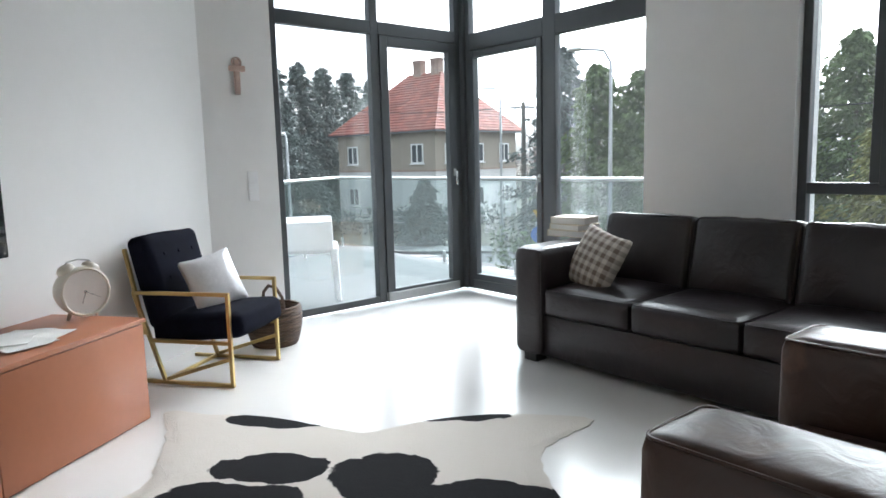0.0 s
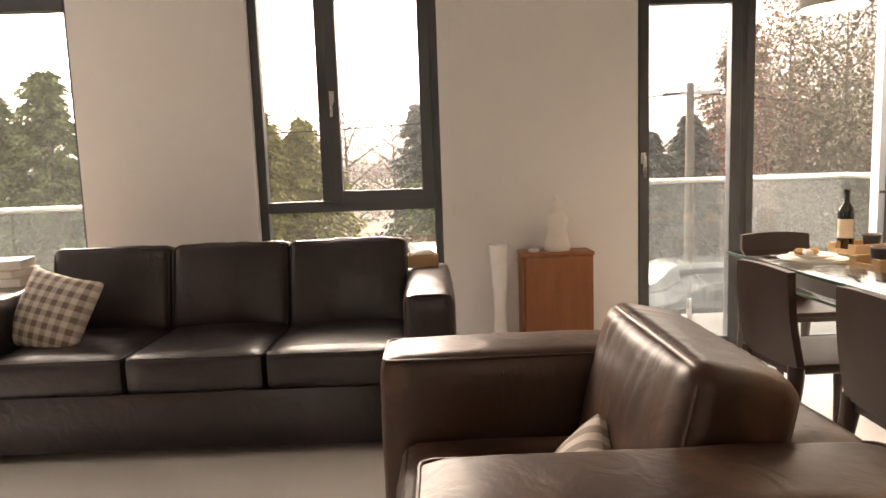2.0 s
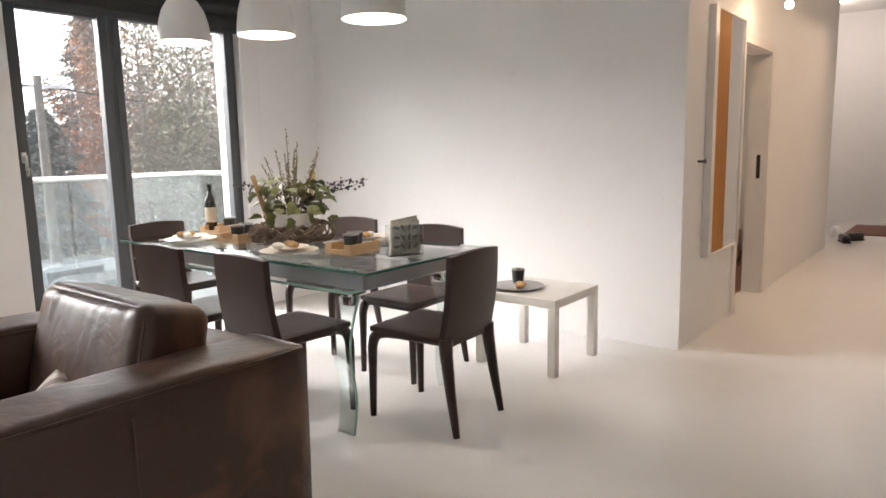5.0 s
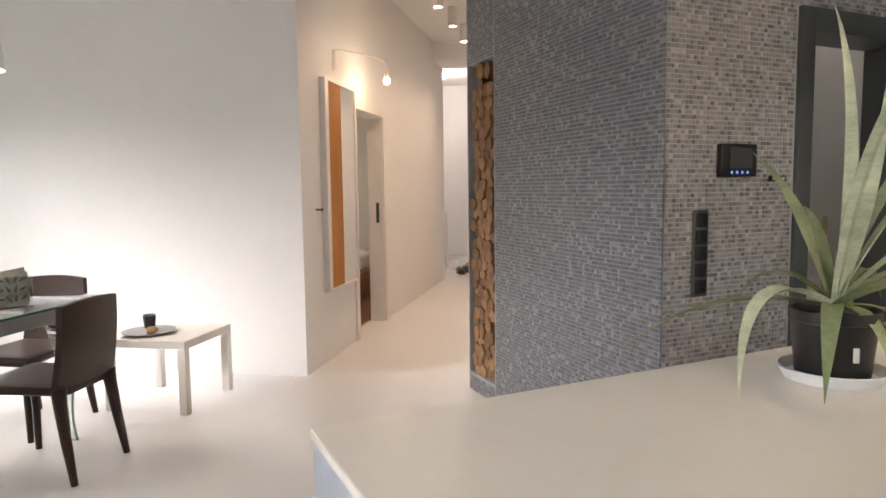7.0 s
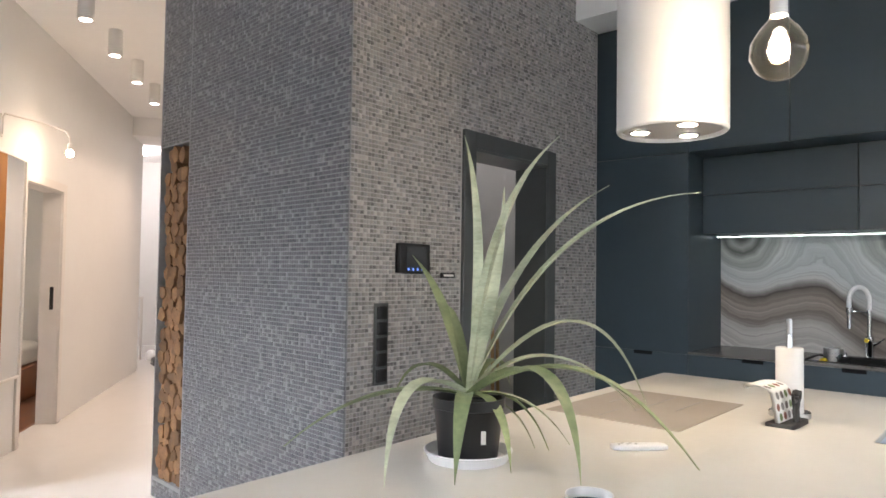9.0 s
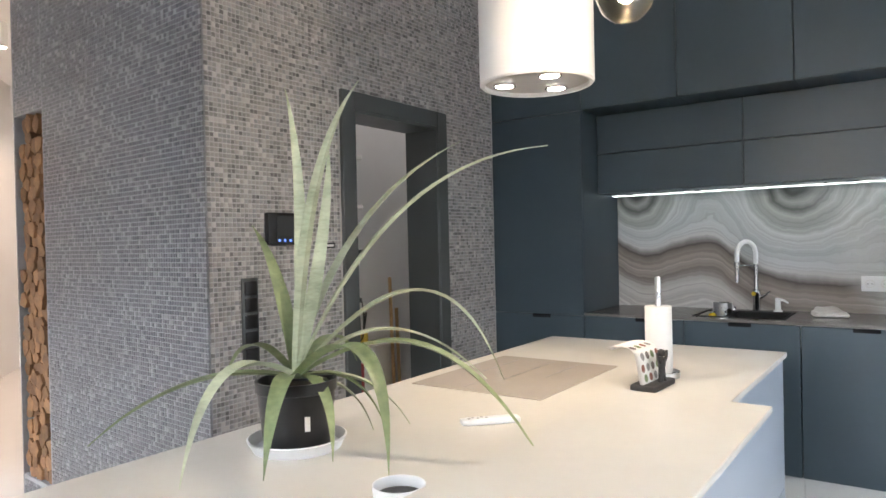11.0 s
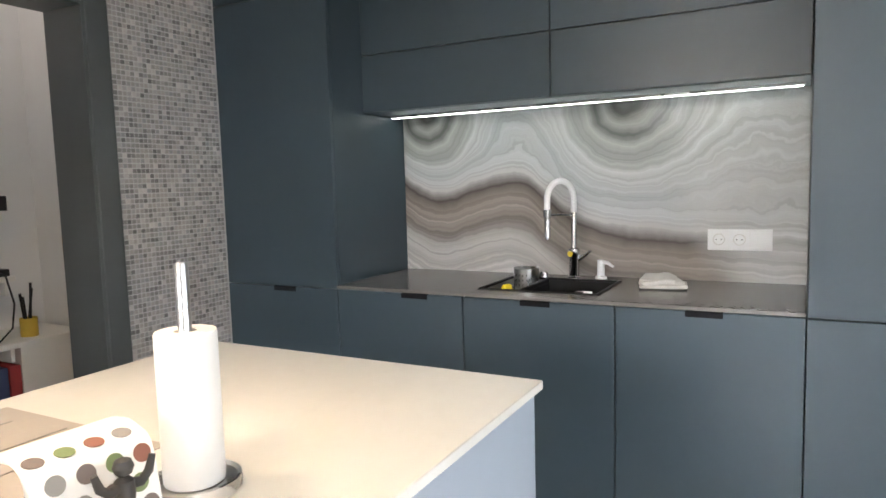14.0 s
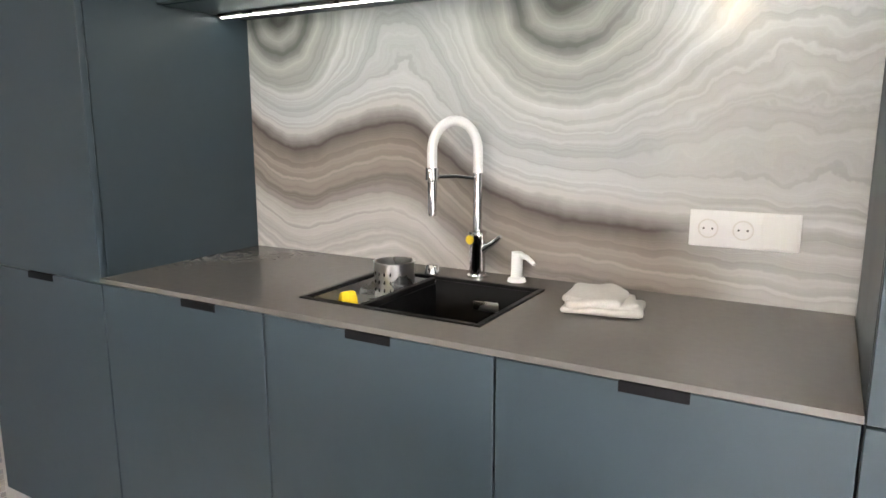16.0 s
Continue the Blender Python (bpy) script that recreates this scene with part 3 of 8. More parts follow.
def tree(kind, x, y, height, radius, conifer, label, count=2600, base=G):
    rng = random.Random(int(x * 131 + y * 17))
    t = thing("tree", label, "tree", pose(x, y, base))
    bm = bmesh.new()
    bm_tube(bm, [(0, 0, -0.1), (0.05, 0.03, height * 0.4), (0, 0.05, height * 0.96)], [0.03 * height * 0.6, 0.02 * height * 0.6, 0.02], 8)
    limbs = []
    for i in range(16):
        z = height * (0.12 + 0.8 * i / 16)
        a = i * 2.4
        l = radius * ((1.02 - z / height) if conifer else (0.5 + 0.6 * math.sin(math.pi * min(1, z / height)))) * (0.8 + 0.3 * rng.random())
        end = Vector((l * math.cos(a), l * math.sin(a), z + (-0.10 if conifer else 0.55) * l))
        bm_tube(bm, [(0, 0, z), tuple(end * 0.5 + Vector((0, 0, z * 0.5 + 0.05 * l))), tuple(end)], [0.02 + 0.012 * l, 0.03, 0.01], 5)
        limbs.append((z, end))
    part("trunk", bm, M_BARK, t)
    bm = bmesh.new()
    boughs = []
    for i in range(120):
        f = (i + rng.random()) / 120
        boughs.append((height * (0.05 + 0.95 * f ** 0.9), 1.45 * radius * (1.02 - f) ** 0.8 * rng.uniform(0.45, 1.15) + 0.05, i * 2.399 + rng.uniform(-0.3, 0.3)))
    size = (0.0185 if conifer else 0.0130) * height ** 0.5 * 2.2 if kind != "bare" else 0.03 * height ** 0.5
    for i in range(count):
        if conifer:
            # needles hang along drooping boughs
            k = boughs[i % len(boughs)]
            u = rng.random() ** 0.7
            c = Vector((k[1] * u * math.cos(k[2]), k[1] * u * math.sin(k[2]), k[0] - 0.30 * k[1] * u * u + 0.10 * k[1] * u ** 4))
            c += Vector((rng.gauss(0, 1), rng.gauss(0, 1), rng.gauss(-0.6, 0.8))) * (0.035 * radius + 0.06 * k[1] * (1 - 0.5 * u))
            out = Vector((math.cos(k[2]) + rng.gauss(0, 0.5), math.sin(k[2]) + rng.gauss(0, 0.5), -0.7))
        else:
            zz, end = limbs[rng.randrange(len(limbs))]
            c = end * (0.35 + 0.75 * rng.random()) + Vector((0, 0, zz * 0.25 * rng.random()))
            c += Vector((rng.gauss(0, 1), rng.gauss(0, 1), rng.gauss(0, 1))) * radius * 0.17
            c.z = max(c.z, height * 0.15)
            out = Vector((rng.gauss(0, 1), rng.gauss(0, 1), rng.gauss(0.4, 1))).normalized()
        w = Vector((rng.gauss(0, 1), rng.gauss(0, 1), rng.gauss(0, 1))).cross(out).normalized() * size * (0.16 if kind == "bare" else 0.42) * (0.6 + rng.random())
        l = out * size * (1.5 if kind == "bare" else 1.0) * (0.7 + 0.8 * rng.random())
        v = [bm.verts.new(p) for p in (c - w, c + w, c + l + w * 0.2, c + l * 1.2 - w * 0.4)]
        bm.faces.new(v)
    tagged(part("crown", bm, LEAF[kind], t, smooth=0), kind="stuff")
    return t


def polar(az, dist):
    a = radians(az)
    return 0.4 + dist * math.cos(a), 0.6 + dist * math.sin(a)


DARKC, GREENC = "tall dark green spruce with dense drooping boughs", "green conifer with soft feathery boughs"
for kind, az, dist, hh, rr, con, lab in (
        ("dark", 153.5, 58, 12.6, 3.4, True, DARKC), ("dark", 151.5, 60, 13.2, 3.2, True, DARKC), ("dark", 149.6, 62, 13.0, 3.4, True, DARKC),
        ("dark", 147.6, 66, 13.2, 3.5, True, DARKC), ("dark", 155.5, 55, 12.0, 3.4, True, DARKC), ("dark", 158, 52, 12.0, 3.4, True, DARKC),
        ("dark", 161, 52, 12.0, 3.4, True, DARKC), ("dark", 145.6, 70, 13.0, 3.5, True, DARKC), ("dark", 152.5, 46, 7.0, 3.0, True, DARKC),
        ("dark", 129.3, 36, 10.2, 2.7, True, DARKC), ("green", 126.5, 31, 8.6, 2.6, True, GREENC), ("green", 123.0, 30, 8.2, 2.7, True, GREENC),
        ("green", 119.5, 29, 8.6, 2.8, True, GREENC), ("green", 116, 30, 7.6, 2.7, True, GREENC), ("dark", 112, 33, 8.6, 2.6, True, DARKC),
        ("green", 108, 30, 9.0, 2.7, True, GREENC), ("yellow", 104.5, 25, 6.8, 2.3, True, "yellow-green conifer beside the fence"), ("yellow", 101.2, 26, 6.6, 2.4, True, "yellow-green conifer beside the fence"),
        ("bare", 97.5, 45, 9.4, 4.6, False, "bare leafless tree with pinkish twigs"), ("bare", 101, 50, 9.6, 4.6, False, "bare leafless tree with pinkish twigs"),
        ("bare", 93.5, 52, 9.0, 5.0, False, "bare leafless tree with pinkish twigs"), ("dark", 91.5, 40, 8.4, 2.0, True, DARKC), ("green", 88.8, 36, 6.6, 3.0, True, GREENC),
        ("dark", 69.6, 26, 6.2, 1.7, True, DARKC), ("dark", 72.6, 25, 5.6, 1.9, True, DARKC),
        ("rust", 64.6, 30, 9.0, 1.7, False, "autumn tree with rust-brown leaves"), ("rust", 77, 50, 6.4, 3.4, False, "autumn tree with rust-brown leaves"),
        ("dark", 65.8, 38, 12.0, 2.6, True, DARKC), ("bare", 62.6, 26, 9.6, 2.6, False, "half-bare tree with thin grey-green leaves"),
        ("grey", 59.0, 25, 9.4, 2.4, False, "half-bare tree with thin grey-green leaves"), ("rust", 60.0, 33, 10.4, 3.0, False, "autumn tree with rust-brown leaves"),
        ("grey", 55, 27, 10.2, 4.2, False, "half-bare tree with thin grey-green leaves"), ("grey", 82, 40, 8, 4.0, False, "half-bare tree with thin grey-green leaves"),
        ("bare", 132, 60, 8.5, 4.0, False, "bare leafless tree with pinkish twigs"), ("dark", 141.3, 36, 3.6, 1.3, True, "small blue-green spruce in a front garden")):
    tree(kind, *polar(az, dist), hh, rr, con, lab, 13000 if con else 14000)
# low hedges
for az, dist, l, kind in ((146, 43, 9, "dark"), (139, 44, 7, "dark"), (127, 27, 8, "green"), (118, 26, 8, "green"), (103, 22, 7, "green"), (60, 23, 6, "grey"), (97, 30, 6, "grey")):
    x, y = polar(az, dist)
    bm = bmesh.new()
    rng = random.Random(int(az * 10))
    for i in range(1500):
        c = Vector((rng.uniform(-l / 2, l / 2), rng.uniform(-0.6, 0.6), 1.5 * rng.random() ** 0.7 * (1 + 0.2 * math.sin(i))))
        u = Vector((rng.gauss(0, 1), rng.gauss(0, 1), rng.gauss(0, 1))) * 0.10
        w = Vector((rng.gauss(0, 1), rng.gauss(0, 1), rng.gauss(0, 1))) * 0.07
        bm.faces.new([bm.verts.new(p) for p in (c, c + u, c + u + w, c + w)])
    single("hedge", bm, LEAF[kind], "dense leafy hedge along the street", "hedge", pose(x, y, G, 0, 0, az - 90), kind="stuff", smooth=0)

# lamp posts, pole, wires
M_GALV = material("galvanised steel", (0.45, 0.46, 0.47), 0.5, metal=0.5, var=0.1)
M_CONC = material("weathered concrete pole", (0.15, 0.14, 0.125), 0.9, var=0.2, scale=3)


def street_lamp(az, dist, h, arm, turn):
    x, y = polar(az, dist)
    s = thing("street_lamp", "grey galvanised street lamp with a curved arm", "street lamp", pose(x, y, G, 0, 0, turn), "street lamps")
    part("pole", tube([(0, 0, 0), (0, 0, h * 0.5), (0, 0, h - 0.5), (arm * 0.25, 0, h - 0.1), (arm, 0, h)], [0.09, 0.07, 0.05, 0.045, 0.04], 12), M_GALV, s)
    part("lamp_head", moved(lathe([(0.01, -0.05), (0.13, -0.03), (0.15, 0.02), (0.10, 0.09), (0.01, 0.11)], 16), pose(arm + 0.25, 0, h) @ Matrix.Diagonal((2.2, 1, 1, 1))), M_RAIL, s)


street_lamp(125.2, 22, 8.0, 0.9, 200)
street_lamp(134.6, 36, 8.4, 1.4, 190)
street_lamp(152.6, 30, 5.9, 0.15, 190)
for az, dist, h, cross in ((132.7, 37, 7.6, 0.6), (69.7, 22, 6.9, 0.8)):
    x, y = polar(az, dist)
    p = thing("utility_pole", "weathered concrete utility pole with a crossarm", "utility pole", pose(x, y, G, 0, 0, az), "utility poles")
    part("pole", tube([(0, 0, 0), (0, 0, h)], [0.17, 0.11], 10), M_CONC, p)
    part("crossarm", box(-0.05, 0.05, -cross, cross, h - 0.35, h - 0.25), M_GALV, p)
    for s in (-1, 1):
        part("insulator", lathe([(0.0, 0), (0.05, 0.02), (0.03, 0.08), (0.05, 0.12), (0.0, 0.16)], 10, pose(0, s * cross * 0.85, h - 0.25)), M_WINW, p)
for a, b, z0, z1 in (((132.7, 37), (69.7, 22), 4.1, 3.35), ((132.7, 37), (156, 60), 4.1, 7.6), ((69.7, 22), (40, 45), 3.35, 4.8)):
    p0, p1 = Vector((*polar(*a), z0)), Vector((*polar(*b), z1))
    pts = [p0.lerp(p1, i / 16) - Vector((0, 0, 1.0 * (1 - (2 * i / 16 - 1) ** 2))) for i in range(17)]
    single("overhead_cable", tube([p - p0 for p in pts], 0.025, 6), M_BLACK, "thin black overhead cable between poles", "cable", pose(*p0))

# traffic sign
x, y = polar(131.2, 24)
ts = thing("traffic_sign", "street sign post with yellow triangle and blue disc", "traffic sign", pose(x, y, G, 0, 0, 43))
part("post", tube([(0, 0, 0), (0, 0, 2.9)], 0.035, 10), M_GALV, ts)
bm = bmesh.new()
bm_lathe(bm, [(0.0, -0.012), (0.26, -0.012), (0.26, 0.012), (0.0, 0.012)], 3, pose(0, -0.05, 2.6, 90, 90, 0))
part("give_way_plate", bm, material("yellow sign", (0.75, 0.42, 0.03), 0.5), ts, smooth=0)
part("round_plate", lathe([(0.0, -0.012), (0.3, -0.012), (0.3, 0.012), (0.0, 0.012)], 24, pose(0, -0.05, 1.85, 90)), material("blue sign", (0.03, 0.14, 0.5), 0.5), ts)
part("arrow_mark", boxes((-0.04, 0.04, -0.08, -0.064, 1.72, 1.98), (-0.12, 0.12, -0.08, -0.064, 1.82, 1.88)), M_PAINT, ts, "white arrow mark")

# vehicles
M_TYRE = material("tyre rubber", (0.02, 0.02, 0.02), 0.8)


def vehicle(name, at, paint, length, width, height, hood, label, van=False):
    v = thing(name, label, "van" if van else "car", at)
    w = width / 2
    prof = [(0, 0.35), (0, 0.75), (hood * 0.3, 0.85), (hood, 0.95), (hood + 0.55, height - 0.05), (hood + 0.9, height), (length - 0.5, height), (length - 0.1, height - (0.1 if van else 0.5)), (length, 0.8), (length, 0.35)]
    bm = bmesh.new()
    l = [bm.verts.new((x, -w * (1 if z < 1.0 else 0.86), z)) for x, z in prof]
    r = [bm.verts.new((x, w * (1 if z < 1.0 else 0.86), z)) for x, z in prof]
    n = len(prof)
    for i in range(n):
        bm.faces.new((l[i], l[(i + 1) % n], r[(i + 1) % n], r[i]))
    bm.faces.new(l[::-1])
    bm.faces.new(r)
    bmesh.ops.bevel(bm, geom=list(bm.edges), offset=0.05, segments=2, affect="EDGES")
    part("body", bm, paint, v)
    part("windscreen", moved(box(-0.01, 0.01, -w * 0.78, w * 0.78, 0, (height - 1.0) * 1.05), pose(hood + 0.03, 0, 0.98, 0, math.degrees(math.atan2(0.52, height - 1.0)), 0)), M_DARKGLASS, v)
    for s in (-1, 1):
        part("side_window", box(hood + 0.75, length - (1.6 if van else 0.9), s * w * 0.93 - 0.02, s * w * 0.93 + 0.02, 1.02, height - 0.15, 0.01), M_DARKGLASS, v)
        part("headlight", box(-0.03, 0.1, s * w * 0.72 - 0.16, s * w * 0.72 + 0.16, 0.62, 0.76, 0.02), M_CHROME, v)
        for x in (0.85, length - 0.85):
            tyre = part("wheel", lathe([(0.20, -0.1), (0.31, -0.1), (0.33, 0), (0.31, 0.1), (0.20, 0.1)], 24, pose(x, s * (w - 0.1), 0.33, 90)), M_TYRE, v)
            part("rim", lathe([(0.0, -0.09), (0.2, -0.08), (0.21, 0.0), (0.2, 0.08), (0.0, 0.09)], 24, pose(x, s * (w - 0.1), 0.33, 90)), M_STEEL, tyre)


P_WHITE = material("white car paint", (0.72, 0.73, 0.74), 0.25, coat=0.6, var=0.03)
P_DARK = material("dark grey car paint", (0.10, 0.115, 0.13), 0.22, coat=0.8, var=0.05)
P_SILVER = material("silver car paint", (0.50, 0.52, 0.54), 0.25, metal=0.4, coat=0.6, var=0.05)
x, y = polar(91.3, 24)
vehicle("van", pose(x, y, G + 0.02, 0, 0, -80), P_WHITE, 4.9, 2.0, 2.2, 1.0, "white delivery van parked by the fence", True)
x, y = polar(95.5, 25)
vehicle("car", pose(x, y, G + 0.02, 0, 0, -70), P_WHITE, 4.2, 1.8, 1.5, 1.0, "white parked car by the fence")
x, y = polar(74.5, 18.5)
vehicle("car", pose(x, y, G + 0.02, 0, 0, -8), P_DARK, 4.5, 1.85, 1.45, 1.1, "dark wet parked car")
x, y = polar(76, 21)
vehicle("car", pose(x, y, G + 0.02, 0, 0, 6), P_SILVER, 4.4, 1.8, 1.5, 1.1, "silver parked car on the street")
x, y = polar(71.8, 22.5)
bn = thing("waste_bin", "bright yellow wheeled waste bin", "bin", pose(x, y, G + 0.02))
part("bin_body", moved(box(-0.35, 0.35, -0.35, 0.35, 0.05, 1.0, 0.04), Matrix.Identity(4)), material("yellow bin plastic", (0.80, 0.55, 0.02), 0.5), bn)
part("lid", box(-0.40, 0.40, -0.40, 0.40, 1.0, 1.12, 0.03), material("yellow lid plastic", (0.85, 0.60, 0.02), 0.5), bn)
x, y = polar(74.2, 22.5)
bb = thing("waste_bin", "blue wheeled waste bin", "bin", pose(x, y, G + 0.02))
part("bin_body", box(-0.35, 0.35, -0.35, 0.35, 0.05, 0.95, 0.04), material("blue bin plastic", (0.05, 0.16, 0.42), 0.5), bb)
part("lid", box(-0.40, 0.40, -0.40, 0.40, 0.95, 1.05, 0.03), material("blue lid plastic", (0.05, 0.17, 0.45), 0.5), bb)
x, y = polar(95, 32)
fe = thing("fence", "dark board fence beside the parking ground", "fence", pose(x, y, G, 0, 0, 4))
board = part("board", box(-0.07, 0.07, -0.015, 0.015, 0.05, 1.5), material("dark fence boards", (0.09, 0.065, 0.05), 0.85, random_by=0.2), fe, at=pose(-8, 0, 0))
for i in range(1, 100):
    again(board, fe, pose(-8 + i * 0.16, 0, 0))


# ---- soft shapes ----
def puff(sx, sy, sz, r, bulge=(0, 0, 0), n=12, crease=0.0, seed=0):
    """A stuffed block: rounded edges, bulging faces, faint wrinkles; centred, in metres."""
    bm = bmesh.new()
    bmesh.ops.create_cube(bm, size=2.0)
    bmesh.ops.subdivide_edges(bm, edges=bm.edges, cuts=n, use_grid_fill=True)
    h = Vector((sx / 2, sy / 2, sz / 2))
    off = Vector((seed * 3.7, seed * 1.3, 0))
    for v in bm.verts:
        u = v.co.copy()
        u = Vector([math.copysign(abs(c) ** 0.8, c) for c in u])
        p = Vector((u.x * h.x, u.y * h.y, u.z * h.z))
        q = Vector([max(-h[i] + r, min(h[i] - r, p[i])) for i in range(3)])
        d = p - q
        if d.length > 1e-6:
            p = q + d.normalized() * r
        f = [(1 - u.y ** 2) * (1 - u.z ** 2), (1 - u.x ** 2) * (1 - u.z ** 2), (1 - u.x ** 2) * (1 - u.y ** 2)]
        for i in range(3):
            p[i] += bulge[i] * max(0.0, f[i]) ** 0.8 * u[i]
        if crease:
            w = noise.noise(Vector((p.x * 5, p.y * 5, p.z * 3)) + off) + 0.5 * noise.noise(Vector((p.x * 14, p.y * 14, p.z * 6)) + off)
            p += (p.normalized()) * w * crease
        v.co = p
    return bm


def welt(sx, sy, sz, radius=0.006, plane="front", r=0.03):
    """A piped seam round one face of a block."""
    a, b = (sx / 2 - r * 0.3, sz / 2 - r * 0.3) if plane == "front" else (sx / 2 - r * 0.3, sy / 2 - r * 0.3)
    pts = []
    for cx, cy, s in ((1, 1, 0), (-1, 1, 90), (-1, -1, 180), (1, -1, 270)):
        for k in range(5):
            t = radians(s + k * 22.5)
            pts.append((cx * (a - r) + r * math.cos(t), cy * (b - r) + r * math.sin(t)))
    pts.append(pts[0])
    if plane == "front":
        return tube([(x, -sy / 2 + r * 0.35, y) for x, y in pts], radius, 6)
    return tube([(x, y, sz / 2 - r * 0.35) for x, y in pts], radius, 6)


# ---- black leather sofa ----
def sofa():
    s = thing("sofa", "black leather three-seat sofa with piped loose cushions", "sofa", pose(-0.925, 3.6, 0))
    W = 1.18
    part("base", box(-W + 0.20, W - 0.20, 0.035, 0.98, 0.045, 0.315, 0.012), M_BLACKLEATHER, s)
    part("back_frame", box(-W + 0.2, W - 0.2, 0.80, 1.0, 0.3, 0.72, 0.03), M_BLACKLEATHER, s)
    for k in (-1, 1):
        arm = part("armrest", puff(0.235, 1.0, 0.69, 0.045, (0.008, 0.006, 0.010), 10, 0.004, k), M_BLACKLEATHER, s, at=pose(k * (W - 0.1175), 0.5, 0.39))
        part("piping", welt(0.235, 1.0, 0.69, 0.006, "front", 0.045), M_BLACKLEATHER, arm)
        for y in (0.07, 0.93):
            part("foot", box(k * (W - 0.12) - 0.05, k * (W - 0.12) + 0.05, y - 0.05, y + 0.05, 0, 0.055), M_BLACK, s)
    cw = (2 * W - 0.47) / 3
    for i in range(3):
        x = (i - 1) * cw
        c = part("seat_cushion", puff(cw - 0.006, 0.74, 0.175, 0.035, (0.006, 0.012, 0.022), 12, 0.006, i + 3), M_BLACKLEATHER, s, at=pose(x, 0.38, 0.40))
        part("piping", welt(cw, 0.74, 0.175, 0.006, "top", 0.035), M_BLACKLEATHER, c)
        b = part("back_cushion", puff(cw - 0.004, 0.20, 0.47, 0.035, (0.004, 0.034, 0.006), 24, 0.011, i + 9), M_BLACKLEATHER, s, at=pose(x, 0.73, 0.675, -11, 0, 0))
        part("piping", welt(cw, 0.21, 0.47, 0.006, "front", 0.04), M_BLACKLEATHER, b)


sofa()


# ---- brown leather armchair ----
def armchair():
    a = thing("armchair", "worn brown leather armchair with wide square arms", "armchair", pose(0.0, 1.665, 0))
    D, Wd, A, z = 1.04, 1.215, 0.27, 0.725
    part("base", box(0.09, D - 0.02, A - 0.02, Wd - A + 0.02, 0.05, 0.30, 0.015), M_BROWNLEATHER, a)
    for k, (y, x0) in enumerate(((A / 2, 0.12), (Wd - A / 2, 0.0))):
        arm = part("armrest", puff(D - x0, A, z - 0.04, 0.035, (0.010, 0.008, 0.012), 12, 0.006, k + 21), M_BROWNLEATHER, a, at=pose((D + x0) / 2, y, (z + 0.04) / 2))
        part("seam", welt(D - x0, A, z - 0.04, 0.005, "top", 0.03), M_BROWNLEATHER, arm)
        part("seam", tube([((x0 - D) / 2 + 0.36, -A / 2 - 0.009, -z / 2 + 0.08), ((x0 - D) / 2 + 0.36, -A / 2 - 0.009, z / 2 - 0.07)], 0.003, 6), M_BROWNLEATHER, arm)
    part("back_frame", puff(0.22, Wd - 2 * A + 0.03, z - 0.05, 0.03, (0.008, 0, 0.006), 10, 0.004, 27), M_BROWNLEATHER, a, at=pose(D - 0.12, Wd / 2, (z + 0.02) / 2))
    seat = part("seat_cushion", puff(0.72, Wd - 2 * A - 0.01, 0.19, 0.045, (0.012, 0.0, 0.02), 12, 0.007, 31), M_BROWNLEATHER, a, at=pose(0.42, Wd / 2, 0.385))
    part("seam", welt(0.72, Wd - 2 * A, 0.19, 0.006, "top", 0.045), M_BROWNLEATHER, seat)
    back = part("back_cushion", puff(0.235, Wd - 2 * A + 0.02, 0.50, 0.05, (0.035, 0.006, 0.008), 44, 0.0, 35), M_BROWNLEATHER, a, at=pose(0.735, Wd / 2 + 0.015, 0.61, 0, 13, 0))
    # gathered pleats along the upper edge
    for v in back.data.vertices:
        if v.co.z > 0.0:
            f = min(1.0, max(0.0, v.co.z / 0.22)) ** 0.8
            wave = (0.55 * math.sin(v.co.y * 92 + 14 * v.co.z + 3.0 * math.sin(v.co.y * 9)) + 1.1 * noise.noise(Vector((v.co.y * 34, v.co.z * 6, 3.0)))) * (0.55 + 0.9 * noise.noise(Vector((v.co.y * 6, v.co.z * 4, 8.0))))
            v.co.x += 0.010 * f * wave
            v.co.z += 0.004 * f * wave
    part("seam", moved(welt(Wd - 2 * A + 0.02, 0.235, 0.50, 0.006, "front", 0.05), pose(0, 0, 0, 0, 0, -90)), M_BROWNLEATHER, back)
    for x in (0.16, D - 0.08):
        for y in (0.08, Wd - 0.08):
            part("foot", box(x - 0.04, x + 0.04, y - 0.04, y + 0.04, 0, 0.055), M_BLACK, a)


armchair()


